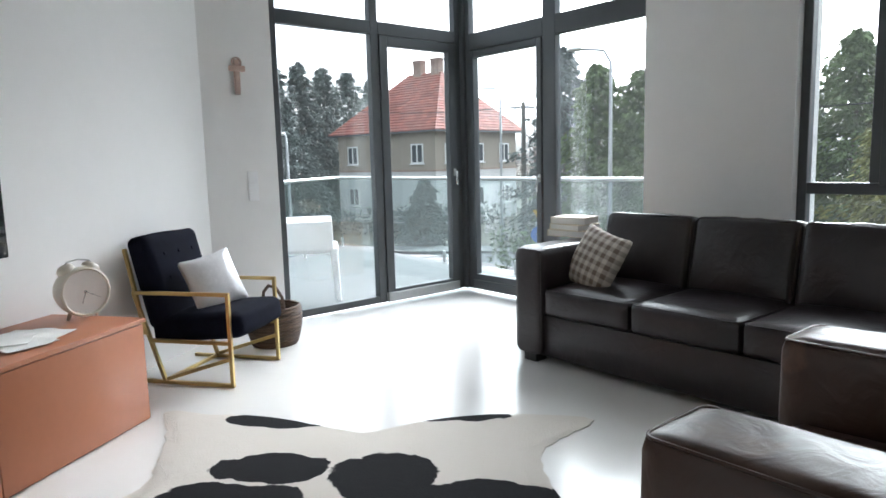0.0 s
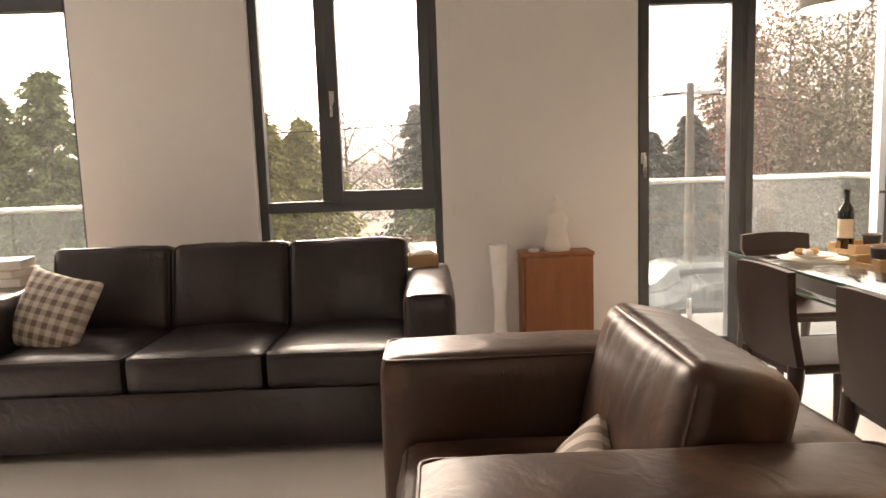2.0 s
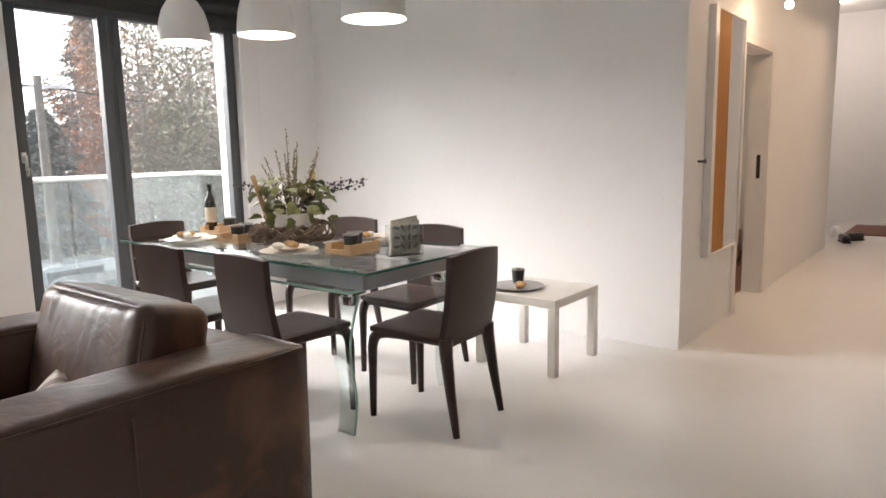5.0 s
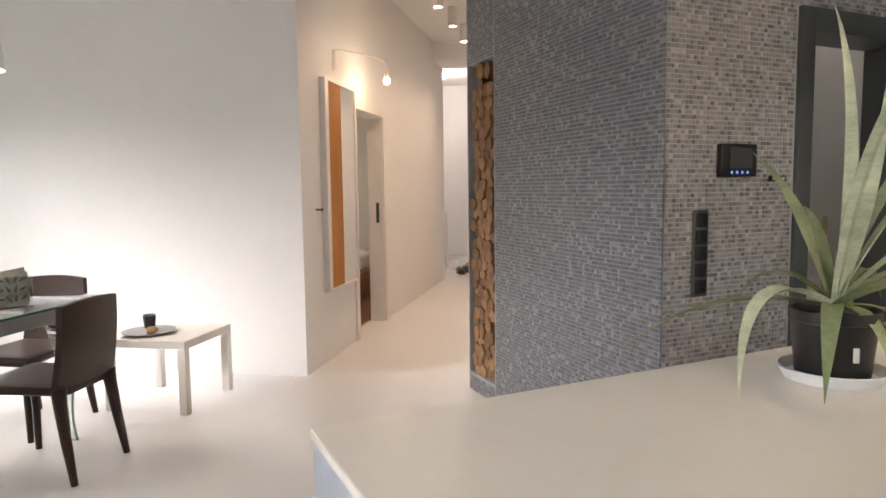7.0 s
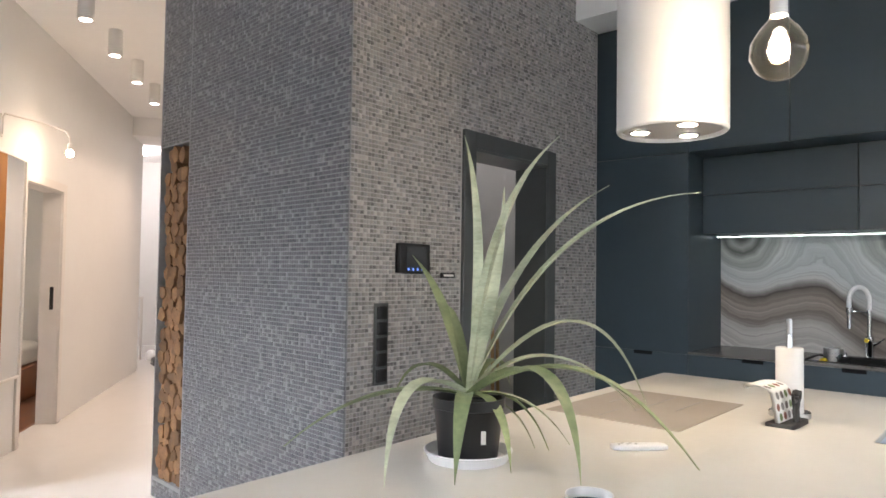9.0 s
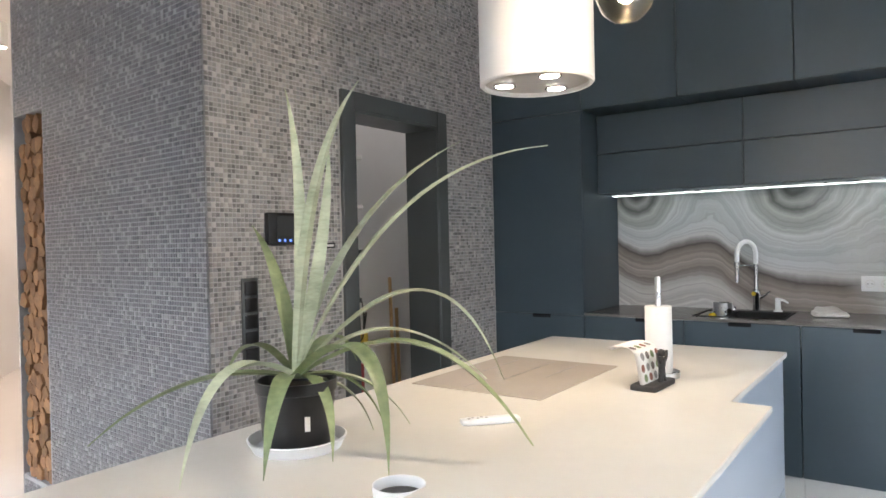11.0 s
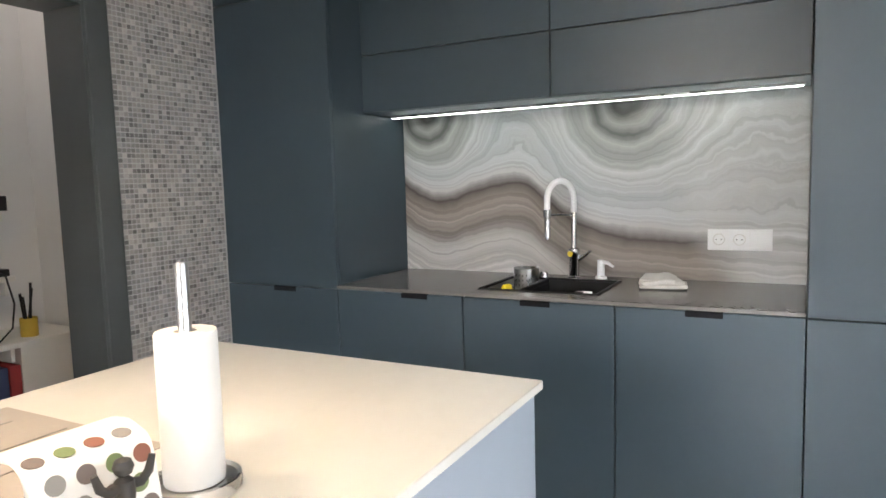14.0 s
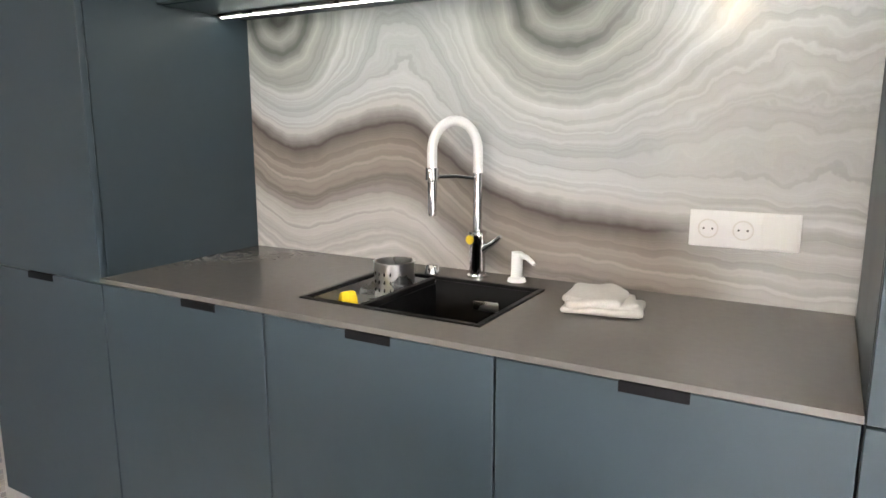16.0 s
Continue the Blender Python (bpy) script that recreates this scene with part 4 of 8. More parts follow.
def cloth_material(name, a, b, scale, rough=0.9, mode="check", bump=0.25):
    m = bpy.data.materials.new(name)
    m.use_nodes = True
    n, l = m.node_tree.nodes, m.node_tree.links
    bs = n["Principled BSDF"]
    bs.inputs["Roughness"].default_value = rough
    tc = n.new("ShaderNodeTexCoord")
    sep = n.new("ShaderNodeSeparateXYZ")
    l.new(tc.outputs["Object"], sep.inputs[0])
    waves = []
    for ax in (("X", "Z") if mode == "check" else ("X",)):
        mu = n.new("ShaderNodeMath")
        mu.operation = "MULTIPLY"
        mu.inputs[1].default_value = scale
        l.new(sep.outputs[ax], mu.inputs[0])
        si = n.new("ShaderNodeMath")
        si.operation = "SINE"
        l.new(mu.outputs[0], si.inputs[0])
        gt = n.new("ShaderNodeMapRange")
        gt.inputs["From Min"].default_value, gt.inputs["From Max"].default_value = -0.25, 0.25
        l.new(si.outputs[0], gt.inputs["Value"])
        waves.append(gt.outputs[0])
    fac = waves[0]
    if mode == "check":
        av = n.new("ShaderNodeMath")
        av.operation = "ADD"
        l.new(waves[0], av.inputs[0])
        l.new(waves[1], av.inputs[1])
        hf = n.new("ShaderNodeMath")
        hf.operation = "MULTIPLY"
        hf.inputs[1].default_value = 0.5
        l.new(av.outputs[0], hf.inputs[0])
        fac = hf.outputs[0]
    mx = n.new("ShaderNodeMix")
    mx.data_type = "RGBA"
    mx.inputs["A"].default_value, mx.inputs["B"].default_value = (*a, 1), (*b, 1)
    l.new(fac, mx.inputs["Factor"])
    l.new(mx.outputs["Result"], bs.inputs["Base Color"])
    nz = n.new("ShaderNodeTexNoise")
    nz.inputs["Scale"].default_value = 300
    bp = n.new("ShaderNodeBump")
    bp.inputs["Strength"].default_value, bp.inputs["Distance"].default_value = bump, 0.004
    l.new(nz.outputs["Fac"], bp.inputs["Height"])
    l.new(bp.outputs[0], bs.inputs["Normal"])
    return m


def pillow(name, at, size, mat, label, thick=0.14, seed=0):
    bm = puff(size, thick, size, 0.02, (0, 0, 0), 14, 0.006, seed)
    for v in bm.verts:
        u, w = v.co.x / (size / 2), v.co.z / (size / 2)
        k = max(0.0, (1 - min(1, u * u)) * (1 - min(1, w * w))) ** 0.45
        v.co.y *= 0.12 + 0.95 * k
        pull = 1 - 0.07 * (1 - w * w) * u * u - 0.07 * (1 - u * u) * w * w
        v.co.x *= pull
        v.co.z *= pull
    return single(name, bm, mat, label, "pillow", at)


M_CHECK = cloth_material("checked wool cloth", (0.20, 0.155, 0.13), (0.62, 0.58, 0.52), 108)
M_SATIN = material("silver-white satin", (0.66, 0.66, 0.68), 0.30, metal=0.3, var=0.12, scale=6, bump=0.75, bump_scale=9)
M_LINEN = cloth_material("striped linen", (0.66, 0.61, 0.55), (0.34, 0.30, 0.27), 110, mode="stripe")
pillow("pillow", pose(-1.70, 3.93, 0.645, -26, 12, -14), 0.40, M_CHECK, "brown and cream checked wool pillow on the sofa", 0.15, 1)
pillow("pillow", pose(0.47, 2.20, 0.47) @ pose(0, 0, 0, 0, 0, -90) @ pose(0, 0, 0, -32, 0, 0) @ pose(0, 0, 0, 0, 18, 0), 0.34, M_LINEN, "cream pillow with brown stripes on the armchair", 0.14, 2)

M_OAK = material("oiled oak wood", (0.33, 0.17, 0.075), 0.5, var=0.22, scale=3, stretch=(1, 1, 12), bump=0.08, bump_scale=40)
M_TEAK = material("warm cherry veneer", (0.30, 0.115, 0.045), 0.42, var=0.18, scale=2.5, stretch=(6, 6, 1), bump=0.05, bump_scale=60)
M_PALEWOOD = material("pale bamboo", (0.52, 0.34, 0.17), 0.5, var=0.15, scale=3, stretch=(1, 8, 8))
M_BOOK = material("cream book covers", (0.62, 0.55, 0.43), 0.6, var=0.12, scale=6)
M_PAPER = material("white paper", (0.80, 0.79, 0.76), 0.7, var=0.04)

# books on the far corner of the sofa
bx = single("side_board", box(-0.16, 0.16, -0.36, 0.36, 0.0, 0.60, 0.01), M_OAK, "oak side stand behind the sofa's arm", "stand", pose(-2.33, 4.42, 0))
for i, (w, d, h, t) in enumerate(((0.30, 0.24, 0.045, 4), (0.28, 0.22, 0.04, -6), (0.27, 0.21, 0.05, 10))):
    bk = thing("book", "thick cream hardback book in a small stack", "book", pose(-2.13, 4.25, 0.745 + (0, 0.045, 0.085)[i], 0, 0, t), "books on the sofa's arm")
    part("cover", boxes((-w / 2, w / 2, -d / 2, d / 2, 0, 0.004), (-w / 2, w / 2, -d / 2, d / 2, h - 0.004, h), (-w / 2, -w / 2 + 0.004, -d / 2, d / 2, 0.004, h - 0.004)), M_BOOK, bk, smooth=0)
    part("page_block", box(-w / 2 + 0.005, w / 2 - 0.006, -d / 2 + 0.005, d / 2 - 0.005, 0.004, h - 0.004), M_PAPER, bk)
wb = thing("wooden_box", "small open oak box on the sofa's arm", "box", pose(0.10, 4.40, 0.742, 0, 0, 8))
part("bottom", box(-0.075, 0.075, -0.05, 0.05, 0, 0.008), M_PALEWOOD, wb)
part("side", boxes((-0.075, 0.075, -0.058, -0.05, 0, 0.07), (-0.075, 0.075, 0.05, 0.058, 0, 0.07), (-0.083, -0.075, -0.058, 0.058, 0, 0.07), (0.075, 0.083, -0.058, 0.058, 0, 0.07)), M_PALEWOOD, wb)
part("tissue", moved(puff(0.12, 0.08, 0.05, 0.015, (0.005, 0.005, 0.01), 6, 0.01, 5), pose(0, 0, 0.06)), M_PAPER, wb)

# low cupboard, vase and figure-shaped candle jar between the windows
cb = thing("cupboard", "small warm cherry-wood cupboard standing on the floor", "cupboard", pose(0.905, 4.66, 0))
part("body", boxes((-0.215, -0.197, 0, 0.19, 0, 0.735), (0.197, 0.215, 0, 0.19, 0, 0.735), (-0.197, 0.197, 0, 0.19, 0.02, 0.04), (-0.197, 0.197, 0.18, 0.19, 0.04, 0.735), bevel=0.002, seg=1), M_TEAK, cb)
part("top", box(-0.22, 0.22, -0.02, 0.195, 0.735, 0.757, 0.004), M_TEAK, cb)
part("door", box(-0.195, 0.195, -0.016, 0.002, 0.03, 0.732, 0.003), M_TEAK, cb)
M_CERAMIC = material("matt white ceramic", (0.78, 0.76, 0.72), 0.45, var=0.03)
M_CERAMICW = material("glossy white ceramic", (0.86, 0.86, 0.85), 0.2, var=0.015)
single("floor_vase", lathe([(0.0, 0.0), (0.065, 0.0), (0.07, 0.02), (0.058, 0.16), (0.036, 0.34), (0.034, 0.42), (0.045, 0.58), (0.058, 0.74), (0.062, 0.81), (0.055, 0.81), (0.04, 0.60), (0.0, 0.55)], 32), M_CERAMICW,
       "tall slender white ceramic floor vase", "vase", pose(0.56, 4.72, 0))
# A candle jar, drawn here with the outline of a small figure.
fg = lathe([(0.0, 0.0), (0.075, 0.0), (0.078, 0.02), (0.065, 0.08), (0.058, 0.14), (0.066, 0.19), (0.05, 0.225), (0.022, 0.24), (0.036, 0.265), (0.036, 0.285), (0.014, 0.305), (0.012, 0.33), (0.0, 0.335)], 24)
for v in fg.verts:
    v.co.x *= 1.0 + 0.10 * math.sin(v.co.z * 40)
    v.co.y *= 0.72
single("figurine", fg, M_CERAMIC, "white candle jar on a cupboard, shaped as a plain figurine", "figurine", pose(0.92, 4.75, 0.757))
single("pebble", moved(puff(0.06, 0.04, 0.024, 0.011, (0.004, 0.004, 0.004), 6), pose(0, 0, 0.012)), M_CERAMIC, "small white stone on the cupboard", "stone", pose(0.77, 4.70, 0.757))

# ---- console side ----
M_COPPER = material("copper-brown lacquer", (0.36, 0.135, 0.065), 0.38, var=0.06, scale=3)
cs = thing("console", "copper-brown lacquered low media console", "console", kit(TVX, 1.0, 0))
part("body", box(0.02, 0.575, -0.4, 1.76, 0.0, 0.515, 0.006), M_COPPER, cs)
part("top", box(0.015, 0.592, -0.4, 1.775, 0.515, 0.537, 0.004), M_COPPER, cs)
for y0, y1 in ((0.88, 1.755), (0.0, 0.874)):
    part("drawer_front", box(0.575, 0.588, y0, y1, 0.01, 0.508, 0.003), M_COPPER, cs)
M_CREAM = material("cream enamel", (0.70, 0.66, 0.57), 0.35, var=0.04)
ck = thing("alarm_clock", "round cream retro alarm clock with two bells", "clock", kit(-1.62, 2.72, 0.537, 68))
CLK = pose(0, 0, 0.142, 90)
part("case", lathe([(0.0, -0.085), (0.085, -0.082), (0.108, -0.065), (0.122, -0.02), (0.128, 0.05), (0.126, 0.062), (0.118, 0.066), (0.113, 0.060), (0.113, 0.050)], 48, CLK), M_CREAM, ck)
part("dial", lathe([(0.0, 0.052), (0.1135, 0.052), (0.1135, 0.048), (0.0, 0.048)], 48, CLK), M_PAPER, ck, "plain white dial")
part("spindle", lathe([(0.0, 0.060), (0.007, 0.058), (0.008, 0.0525)], 16, CLK), M_STEEL, ck)
for ang, l in ((200, 0.06), (118, 0.085)):
    part("pointer", moved(box(-0.002, 0.002, -0.0565, -0.0545, 0.0, l), pose(0, 0, 0.142, 0, ang, 0)), M_STEEL, ck)
for k in (-1, 1):
    part("bell", lathe([(0.045, 0.0), (0.043, 0.014), (0.030, 0.028), (0.0, 0.034)], 24, pose(k * 0.060, 0.0, 0.252, 0, k * 30)), M_CREAM, ck)
    part("foot", tube([(k * 0.06, 0.0, 0.035), (k * 0.075, 0.0, 0.0)], [0.012, 0.009], 10), M_CREAM, ck)
part("carry_handle", tube([(-0.075, 0.0, 0.272), (-0.055, 0.0, 0.296), (0, 0.0, 0.306), (0.055, 0.0, 0.296), (0.075, 0.0, 0.272)], 0.004, 8), M_STEEL, ck)
for i, (x, y, t) in enumerate(((-1.58, 2.36, 12), (-1.52, 2.22, -18), (-1.62, 2.20, 35))):
    bm = bmesh.new()
    bmesh.ops.create_grid(bm, x_segments=14, y_segments=10, size=0.5)
    for v in bm.verts:
        v.co = Vector((v.co.x * 0.30, v.co.y * 0.22, 0.004 + i * 0.006 + 0.012 * max(0, noise.noise(Vector((v.co.x * 3, v.co.y * 3, i))))))
    lo = bmesh.ops.extrude_face_region(bm, geom=bm.faces[:])
    for v in [g for g in lo["geom"] if isinstance(g, bmesh.types.BMVert)]:
        v.co.z -= 0.002
    single("newspaper", bm, M_PAPER, "crumpled white sheet of paper on the console", "paper", kit(x, y, 0.537, t), "papers on the console")
tv = thing("television", "black flat television on the white wall", "television", kit(TVX, 1.78, 0.88))
part("screen", box(0.012, 0.05, -0.74, 0.74, 0.0, 0.62, 0.006), material("black screen glass", (0.006, 0.006, 0.008), 0.12, var=0.05), tv)
part("bracket", box(0.0, 0.012, -0.2, 0.2, 0.2, 0.4), M_BLACK, tv)

# velvet armchair on a brass frame
M_VELVET = material("navy-black velvet", (0.006, 0.007, 0.014), 0.9, var=0.3, scale=8, spec=0.06)
M_BRASS = material("satin brass", (0.48, 0.36, 0.15), 0.38, metal=0.85, var=0.06)
vc = thing("lounge_chair", "black velvet lounge chair on a square brass frame", "chair", kit(-1.40, 3.28, 0))


def bar(parent, name, a, b, t=0.011):
    d = Vector(b) - Vector(a)
    m = Matrix.Translation(a) @ d.to_track_quat("Z", "Y").to_matrix().to_4x4()
    return part(name, moved(box(-t, t, -t, t, 0, d.length, 0.002, 1), m), M_BRASS, parent)


for y in (0.0, 0.56):
    bar(vc, "leg", (0.27, y, 0.0), (0.27, y, 0.56))
    bar(vc, "leg", (-0.18, y, 0.0), (-0.36, y, 0.55))
    bar(vc, "armrest", (-0.37, y, 0.555), (0.281, y, 0.555))
    bar(vc, "runner", (-0.36, y, 0.011), (0.281, y, 0.011))
    bar(vc, "side_rail", (-0.27, y, 0.265), (0.27, y, 0.265))
    bar(vc, "brace", (-0.17, y, 0.03), (0.26, y, 0.17))
    bar(vc, "back_post", (-0.30, y, 0.30), (-0.40, y, 0.82))
bar(vc, "crossbar", (-0.2, 0, 0.011), (-0.2, 0.56, 0.011))
seat = part("seat", puff(0.60, 0.54, 0.15, 0.04, (0.01, 0.01, 0.02), 12, 0.004, 41), M_VELVET, vc, at=pose(0.03, 0.28, 0.345, 0, -5, 0))
back = part("backrest", puff(0.14, 0.54, 0.56, 0.04, (0.02, 0.01, 0.01), 12, 0.004, 43), M_VELVET, vc, at=pose(-0.28, 0.28, 0.61, 0, -13, 0))
for y in (-0.14, 0.0, 0.14):
    for z in (0.0, 0.15):
        part("button", moved(lathe([(0.0, 0.006), (0.010, 0.004), (0.012, 0.0)], 10), pose(0.088, y, z, 0, 90)), M_VELVET, back)
pillow("pillow", kit(-1.42, 3.60, 0.575) @ pose(0, 0, 0, -22, 0, 62) @ pose(0, 0, 0, 0, -10, 0), 0.36, M_SATIN, "shiny silver-white satin pillow on the velvet chair", 0.13, 3)

# wicker basket
M_WICKER = material("dark brown wicker", (0.085, 0.05, 0.032), 0.7, var=0.35, scale=20, random_by=0.3)
bs = thing("basket", "round dark brown wicker basket with a handle", "basket", pose(-3.58, 2.62, 0))
for i in range(13):
    r = 0.155 + 0.035 * math.sin(i / 12 * 2.2)
    part("weave", tube([((r + 0.006 * (k % 2)) * math.cos(k * math.pi / 14), (r + 0.006 * (k % 2)) * math.sin(k * math.pi / 14), 0.012 + i * 0.022) for k in range(29)], 0.0115, 6), M_WICKER, bs)
part("bottom", lathe([(0.0, 0.0), (0.15, 0.0), (0.15, 0.012), (0.0, 0.012)], 24), M_WICKER, bs)
part("handle", tube([(-0.17, 0, 0.28), (-0.15, 0, 0.36), (-0.06, 0, 0.42), (0.06, 0, 0.42), (0.15, 0, 0.36), (0.17, 0, 0.28)], 0.012, 8), M_WICKER, bs)

# crucifix and switches
cr = thing("crucifix", "small reddish clay wall crucifix", "crucifix", pose(LX + 0.002, 2.655, 1.96, 0, 0, 90))
M_CLAY = material("reddish clay", (0.45, 0.33, 0.28), 0.8, var=0.2, scale=20, bump=0.2)
part("upright", puff(0.045, 0.022, 0.26, 0.008, (0, 0.003, 0), 6, 0.002), M_CLAY, cr, at=pose(0, -0.011, -0.005))
part("crosspiece", puff(0.125, 0.024, 0.045, 0.008, (0, 0.003, 0), 6, 0.002), M_CLAY, cr, at=pose(0, -0.016, 0.055))
part("ring", lathe([(0.030, -0.006), (0.040, -0.006), (0.040, 0.006), (0.030, 0.006), (0.030, -0.006)], 20, pose(0, -0.014, 0.10, 90)), M_CLAY, cr)
sw = thing("light_switch", "white double light switch on the wall", "switch", pose(LX, 2.735, 1.135, 0, 0, 90))
part("plate", box(-0.042, 0.042, -0.010, 0, -0.115, 0.115, 0.004), M_PLASTIC, sw)
for z in (-0.055, 0.0, 0.055):
    part("rocker", box(-0.03, 0.03, -0.014, -0.010, z - 0.025, z + 0.025, 0.002), M_PLASTIC, sw)

# cowhide rug
def cowhide():
    m = bpy.data.materials.new("cowhide")
    m.use_nodes = True
    n, l = m.node_tree.nodes, m.node_tree.links
    b = n["Principled BSDF"]
    b.inputs["Roughness"].default_value = 0.9
    b.inputs["Specular IOR Level"].default_value = 0.08
    tc = n.new("ShaderNodeTexCoord")
    base = n.new("ShaderNodeTexNoise")
    base.inputs["Scale"].default_value, base.inputs["Detail"].default_value, base.inputs["Distortion"].default_value = 3.2, 8, 0.9
    l.new(tc.outputs["Object"], base.inputs["Vector"])
    sep = n.new("ShaderNodeSeparateXYZ")
    l.new(tc.outputs["Object"], sep.inputs[0])
    val = None
    # dark patches: centre x, centre y, half width, half depth
    for cx, cy, a, d in ((-0.43, -0.06, 0.32, 0.11), (0.46, 0.01, 0.27, 0.09), (-0.31, -0.61, 0.25, 0.15), (0.20, -0.68, 0.24, 0.22), (0.63, -0.80, 0.34, 0.13), (-0.38, -0.86, 0.30, 0.12), (0.1, -1.15, 0.5, 0.22), (-0.5, -1.3, 0.2, 0.15), (0.75, -1.25, 0.15, 0.2)):
        ma = n.new("ShaderNodeMapping")
        ma.inputs["Location"].default_value = (-cx / a, -cy / d, 0)
        ma.inputs["Scale"].default_value = (1 / a, 1 / d, 0)
        l.new(tc.outputs["Object"], ma.inputs["Vector"])
        ln = n.new("ShaderNodeVectorMath")
        ln.operation = "LENGTH"
        l.new(ma.outputs[0], ln.inputs[0])
        if val is None:
            val = ln.outputs["Value"]
        else:
            mn = n.new("ShaderNodeMath")
            mn.operation = "MINIMUM"
            l.new(val, mn.inputs[0])
            l.new(ln.outputs["Value"], mn.inputs[1])
            val = mn.outputs[0]
    ad = n.new("ShaderNodeMath")
    ad.operation = "MULTIPLY_ADD"
    ad.inputs[1].default_value = 1.1
    l.new(base.outputs["Fac"], ad.inputs[0])
    l.new(val, ad.inputs[2])
    mr = n.new("ShaderNodeMapRange")
    mr.inputs["From Min"].default_value, mr.inputs["From Max"].default_value = 1.49, 1.53
    l.new(ad.outputs[0], mr.inputs["Value"])
    mx = n.new("ShaderNodeMix")
    mx.data_type = "RGBA"
    mx.inputs["A"].default_value, mx.inputs["B"].default_value = (0.014, 0.014, 0.016, 1), (0.60, 0.56, 0.51, 1)
    l.new(mr.outputs[0], mx.inputs["Factor"])
    l.new(mx.outputs["Result"], b.inputs["Base Color"])
    fur = n.new("ShaderNodeTexNoise")
    fur.inputs["Scale"].default_value = 220
    bp = n.new("ShaderNodeBump")
    bp.inputs["Strength"].default_value, bp.inputs["Distance"].default_value = 0.5, 0.006
    l.new(fur.outputs["Fac"], bp.inputs["Height"])
    l.new(bp.outputs[0], b.inputs["Normal"])
    return m


rug_edge = [(-1.10, 0.0), (-1.04, 0.05), (-0.85, 0.0), (-0.66, 0.0), (-0.42, -0.05), (-0.17, -0.15), (0.01, -0.21), (0.15, -0.14), (0.28, -0.06), (0.46, 0.01), (0.65, 0.045), (0.85, 0.05), (1.08, 0.02), (1.12, -0.06),
            (0.98, -0.22), (0.87, -0.38), (0.86, -0.55), (0.91, -0.80), (1.0, -1.1), (0.98, -1.35), (0.75, -1.5), (0.3, -1.6), (-0.3, -1.55), (-0.8, -1.45), (-0.92, -1.15), (-0.78, -0.80), (-0.82, -0.60), (-0.88, -0.42), (-0.98, -0.2)]
bm = bmesh.new()
N, ring_n = 108, 10
closed = rug_edge + rug_edge[:1]
outline = []
for i in range(N):
    f = i / N * len(rug_edge)
    k = int(f)
    p0, p1, p2, p3 = (Vector(rug_edge[(k + q) % len(rug_edge)]) for q in (-1, 0, 1, 2))
    u = f - k
    p = 0.5 * ((2 * p1) + (p2 - p0) * u + (2 * p0 - 5 * p1 + 4 * p2 - p3) * u * u + (3 * p1 - p0 - 3 * p2 + p3) * u ** 3)
    outline.append(p * (1 + 0.008 * math.sin(i * 2.7)))
cen = Vector((0.03, -0.75))
loops = []
for j in range(ring_n):
    s = 1 - j / ring_n
    loops.append([bm.verts.new((*(cen + (p - cen) * s), 0.004 + 0.006 * min(1, j) + 0.006 * max(0, noise.noise(Vector((p.x * s * 3, p.y * s * 3, 2)))))) for p in outline])
for a, b2 in zip(loops, loops[1:]):
    for i in range(N):
        bm.faces.new((a[i], a[(i + 1) % N], b2[(i + 1) % N], b2[i]))
bm.faces.new(loops[-1])
under = [bm.verts.new((v.co.x, v.co.y, 0.001)) for v in loops[0]]
for i in range(N):
    bm.faces.new((under[i], under[(i + 1) % N], loops[0][(i + 1) % N], loops[0][i]))
single("cowhide_rug", bm, cowhide(), "black and cream cowhide rug on the floor", "rug", pose(-1.90, 2.31, 0, 0, 0, 44.6))


# ---- dining place ----
M_TABLEGLASS = glass_material("green-edged table glass", (0.96, 0.972, 0.966), 0.21)
M_GLASSEDGE = material("green glass edge", (0.05, 0.16, 0.13), 0.1, var=0.1)
M_GREYMETAL = material("grey lacquered steel", (0.34, 0.35, 0.36), 0.35, metal=0.5, var=0.05)
TX0, TX1, TY0, TY1, TZ = 1.715, 2.625, 2.086, 4.19, 0.792
dt = thing("dining_table", "extending glass dining table with a grey steel apron", "table", pose(2.17, 3.14, 0))
hw, hl = (TX1 - TX0) / 2, (TY1 - TY0) / 2
part("tabletop", box(-hw, hw, -hl, hl, TZ - 0.012, TZ, 0.003), M_TABLEGLASS, dt)
part("glass_edge", boxes((-hw - 0.001, -hw + 0.003, -hl, hl, TZ - 0.0125, TZ - 0.001), (hw - 0.003, hw + 0.001, -hl, hl, TZ - 0.0125, TZ - 0.001), (-hw + 0.003, hw - 0.003, -hl - 0.001, -hl + 0.003, TZ - 0.0125, TZ - 0.001), (-hw + 0.003, hw - 0.003, hl - 0.003, hl + 0.001, TZ - 0.0125, TZ - 0.001)), M_GLASSEDGE, dt, "dark green glass edge")
part("apron", boxes((-hw + 0.05, -hw + 0.08, -hl + 0.07, hl - 0.07, 0.70, 0.772), (hw - 0.08, hw - 0.05, -hl + 0.07, hl - 0.07, 0.70, 0.772), (-hw + 0.08, hw - 0.08, -hl + 0.07, -hl + 0.10, 0.70, 0.772), (-hw + 0.08, hw - 0.08, hl - 0.10, hl - 0.07, 0.70, 0.772), bevel=0.003, seg=1), M_GREYMETAL, dt)
part("spacer", boxes((-hw + 0.06, -hw + 0.10, -hl + 0.09, hl - 0.09, 0.772, 0.7795), (hw - 0.10, hw - 0.06, -hl + 0.09, hl - 0.09, 0.772, 0.7795)), M_STEEL, dt)
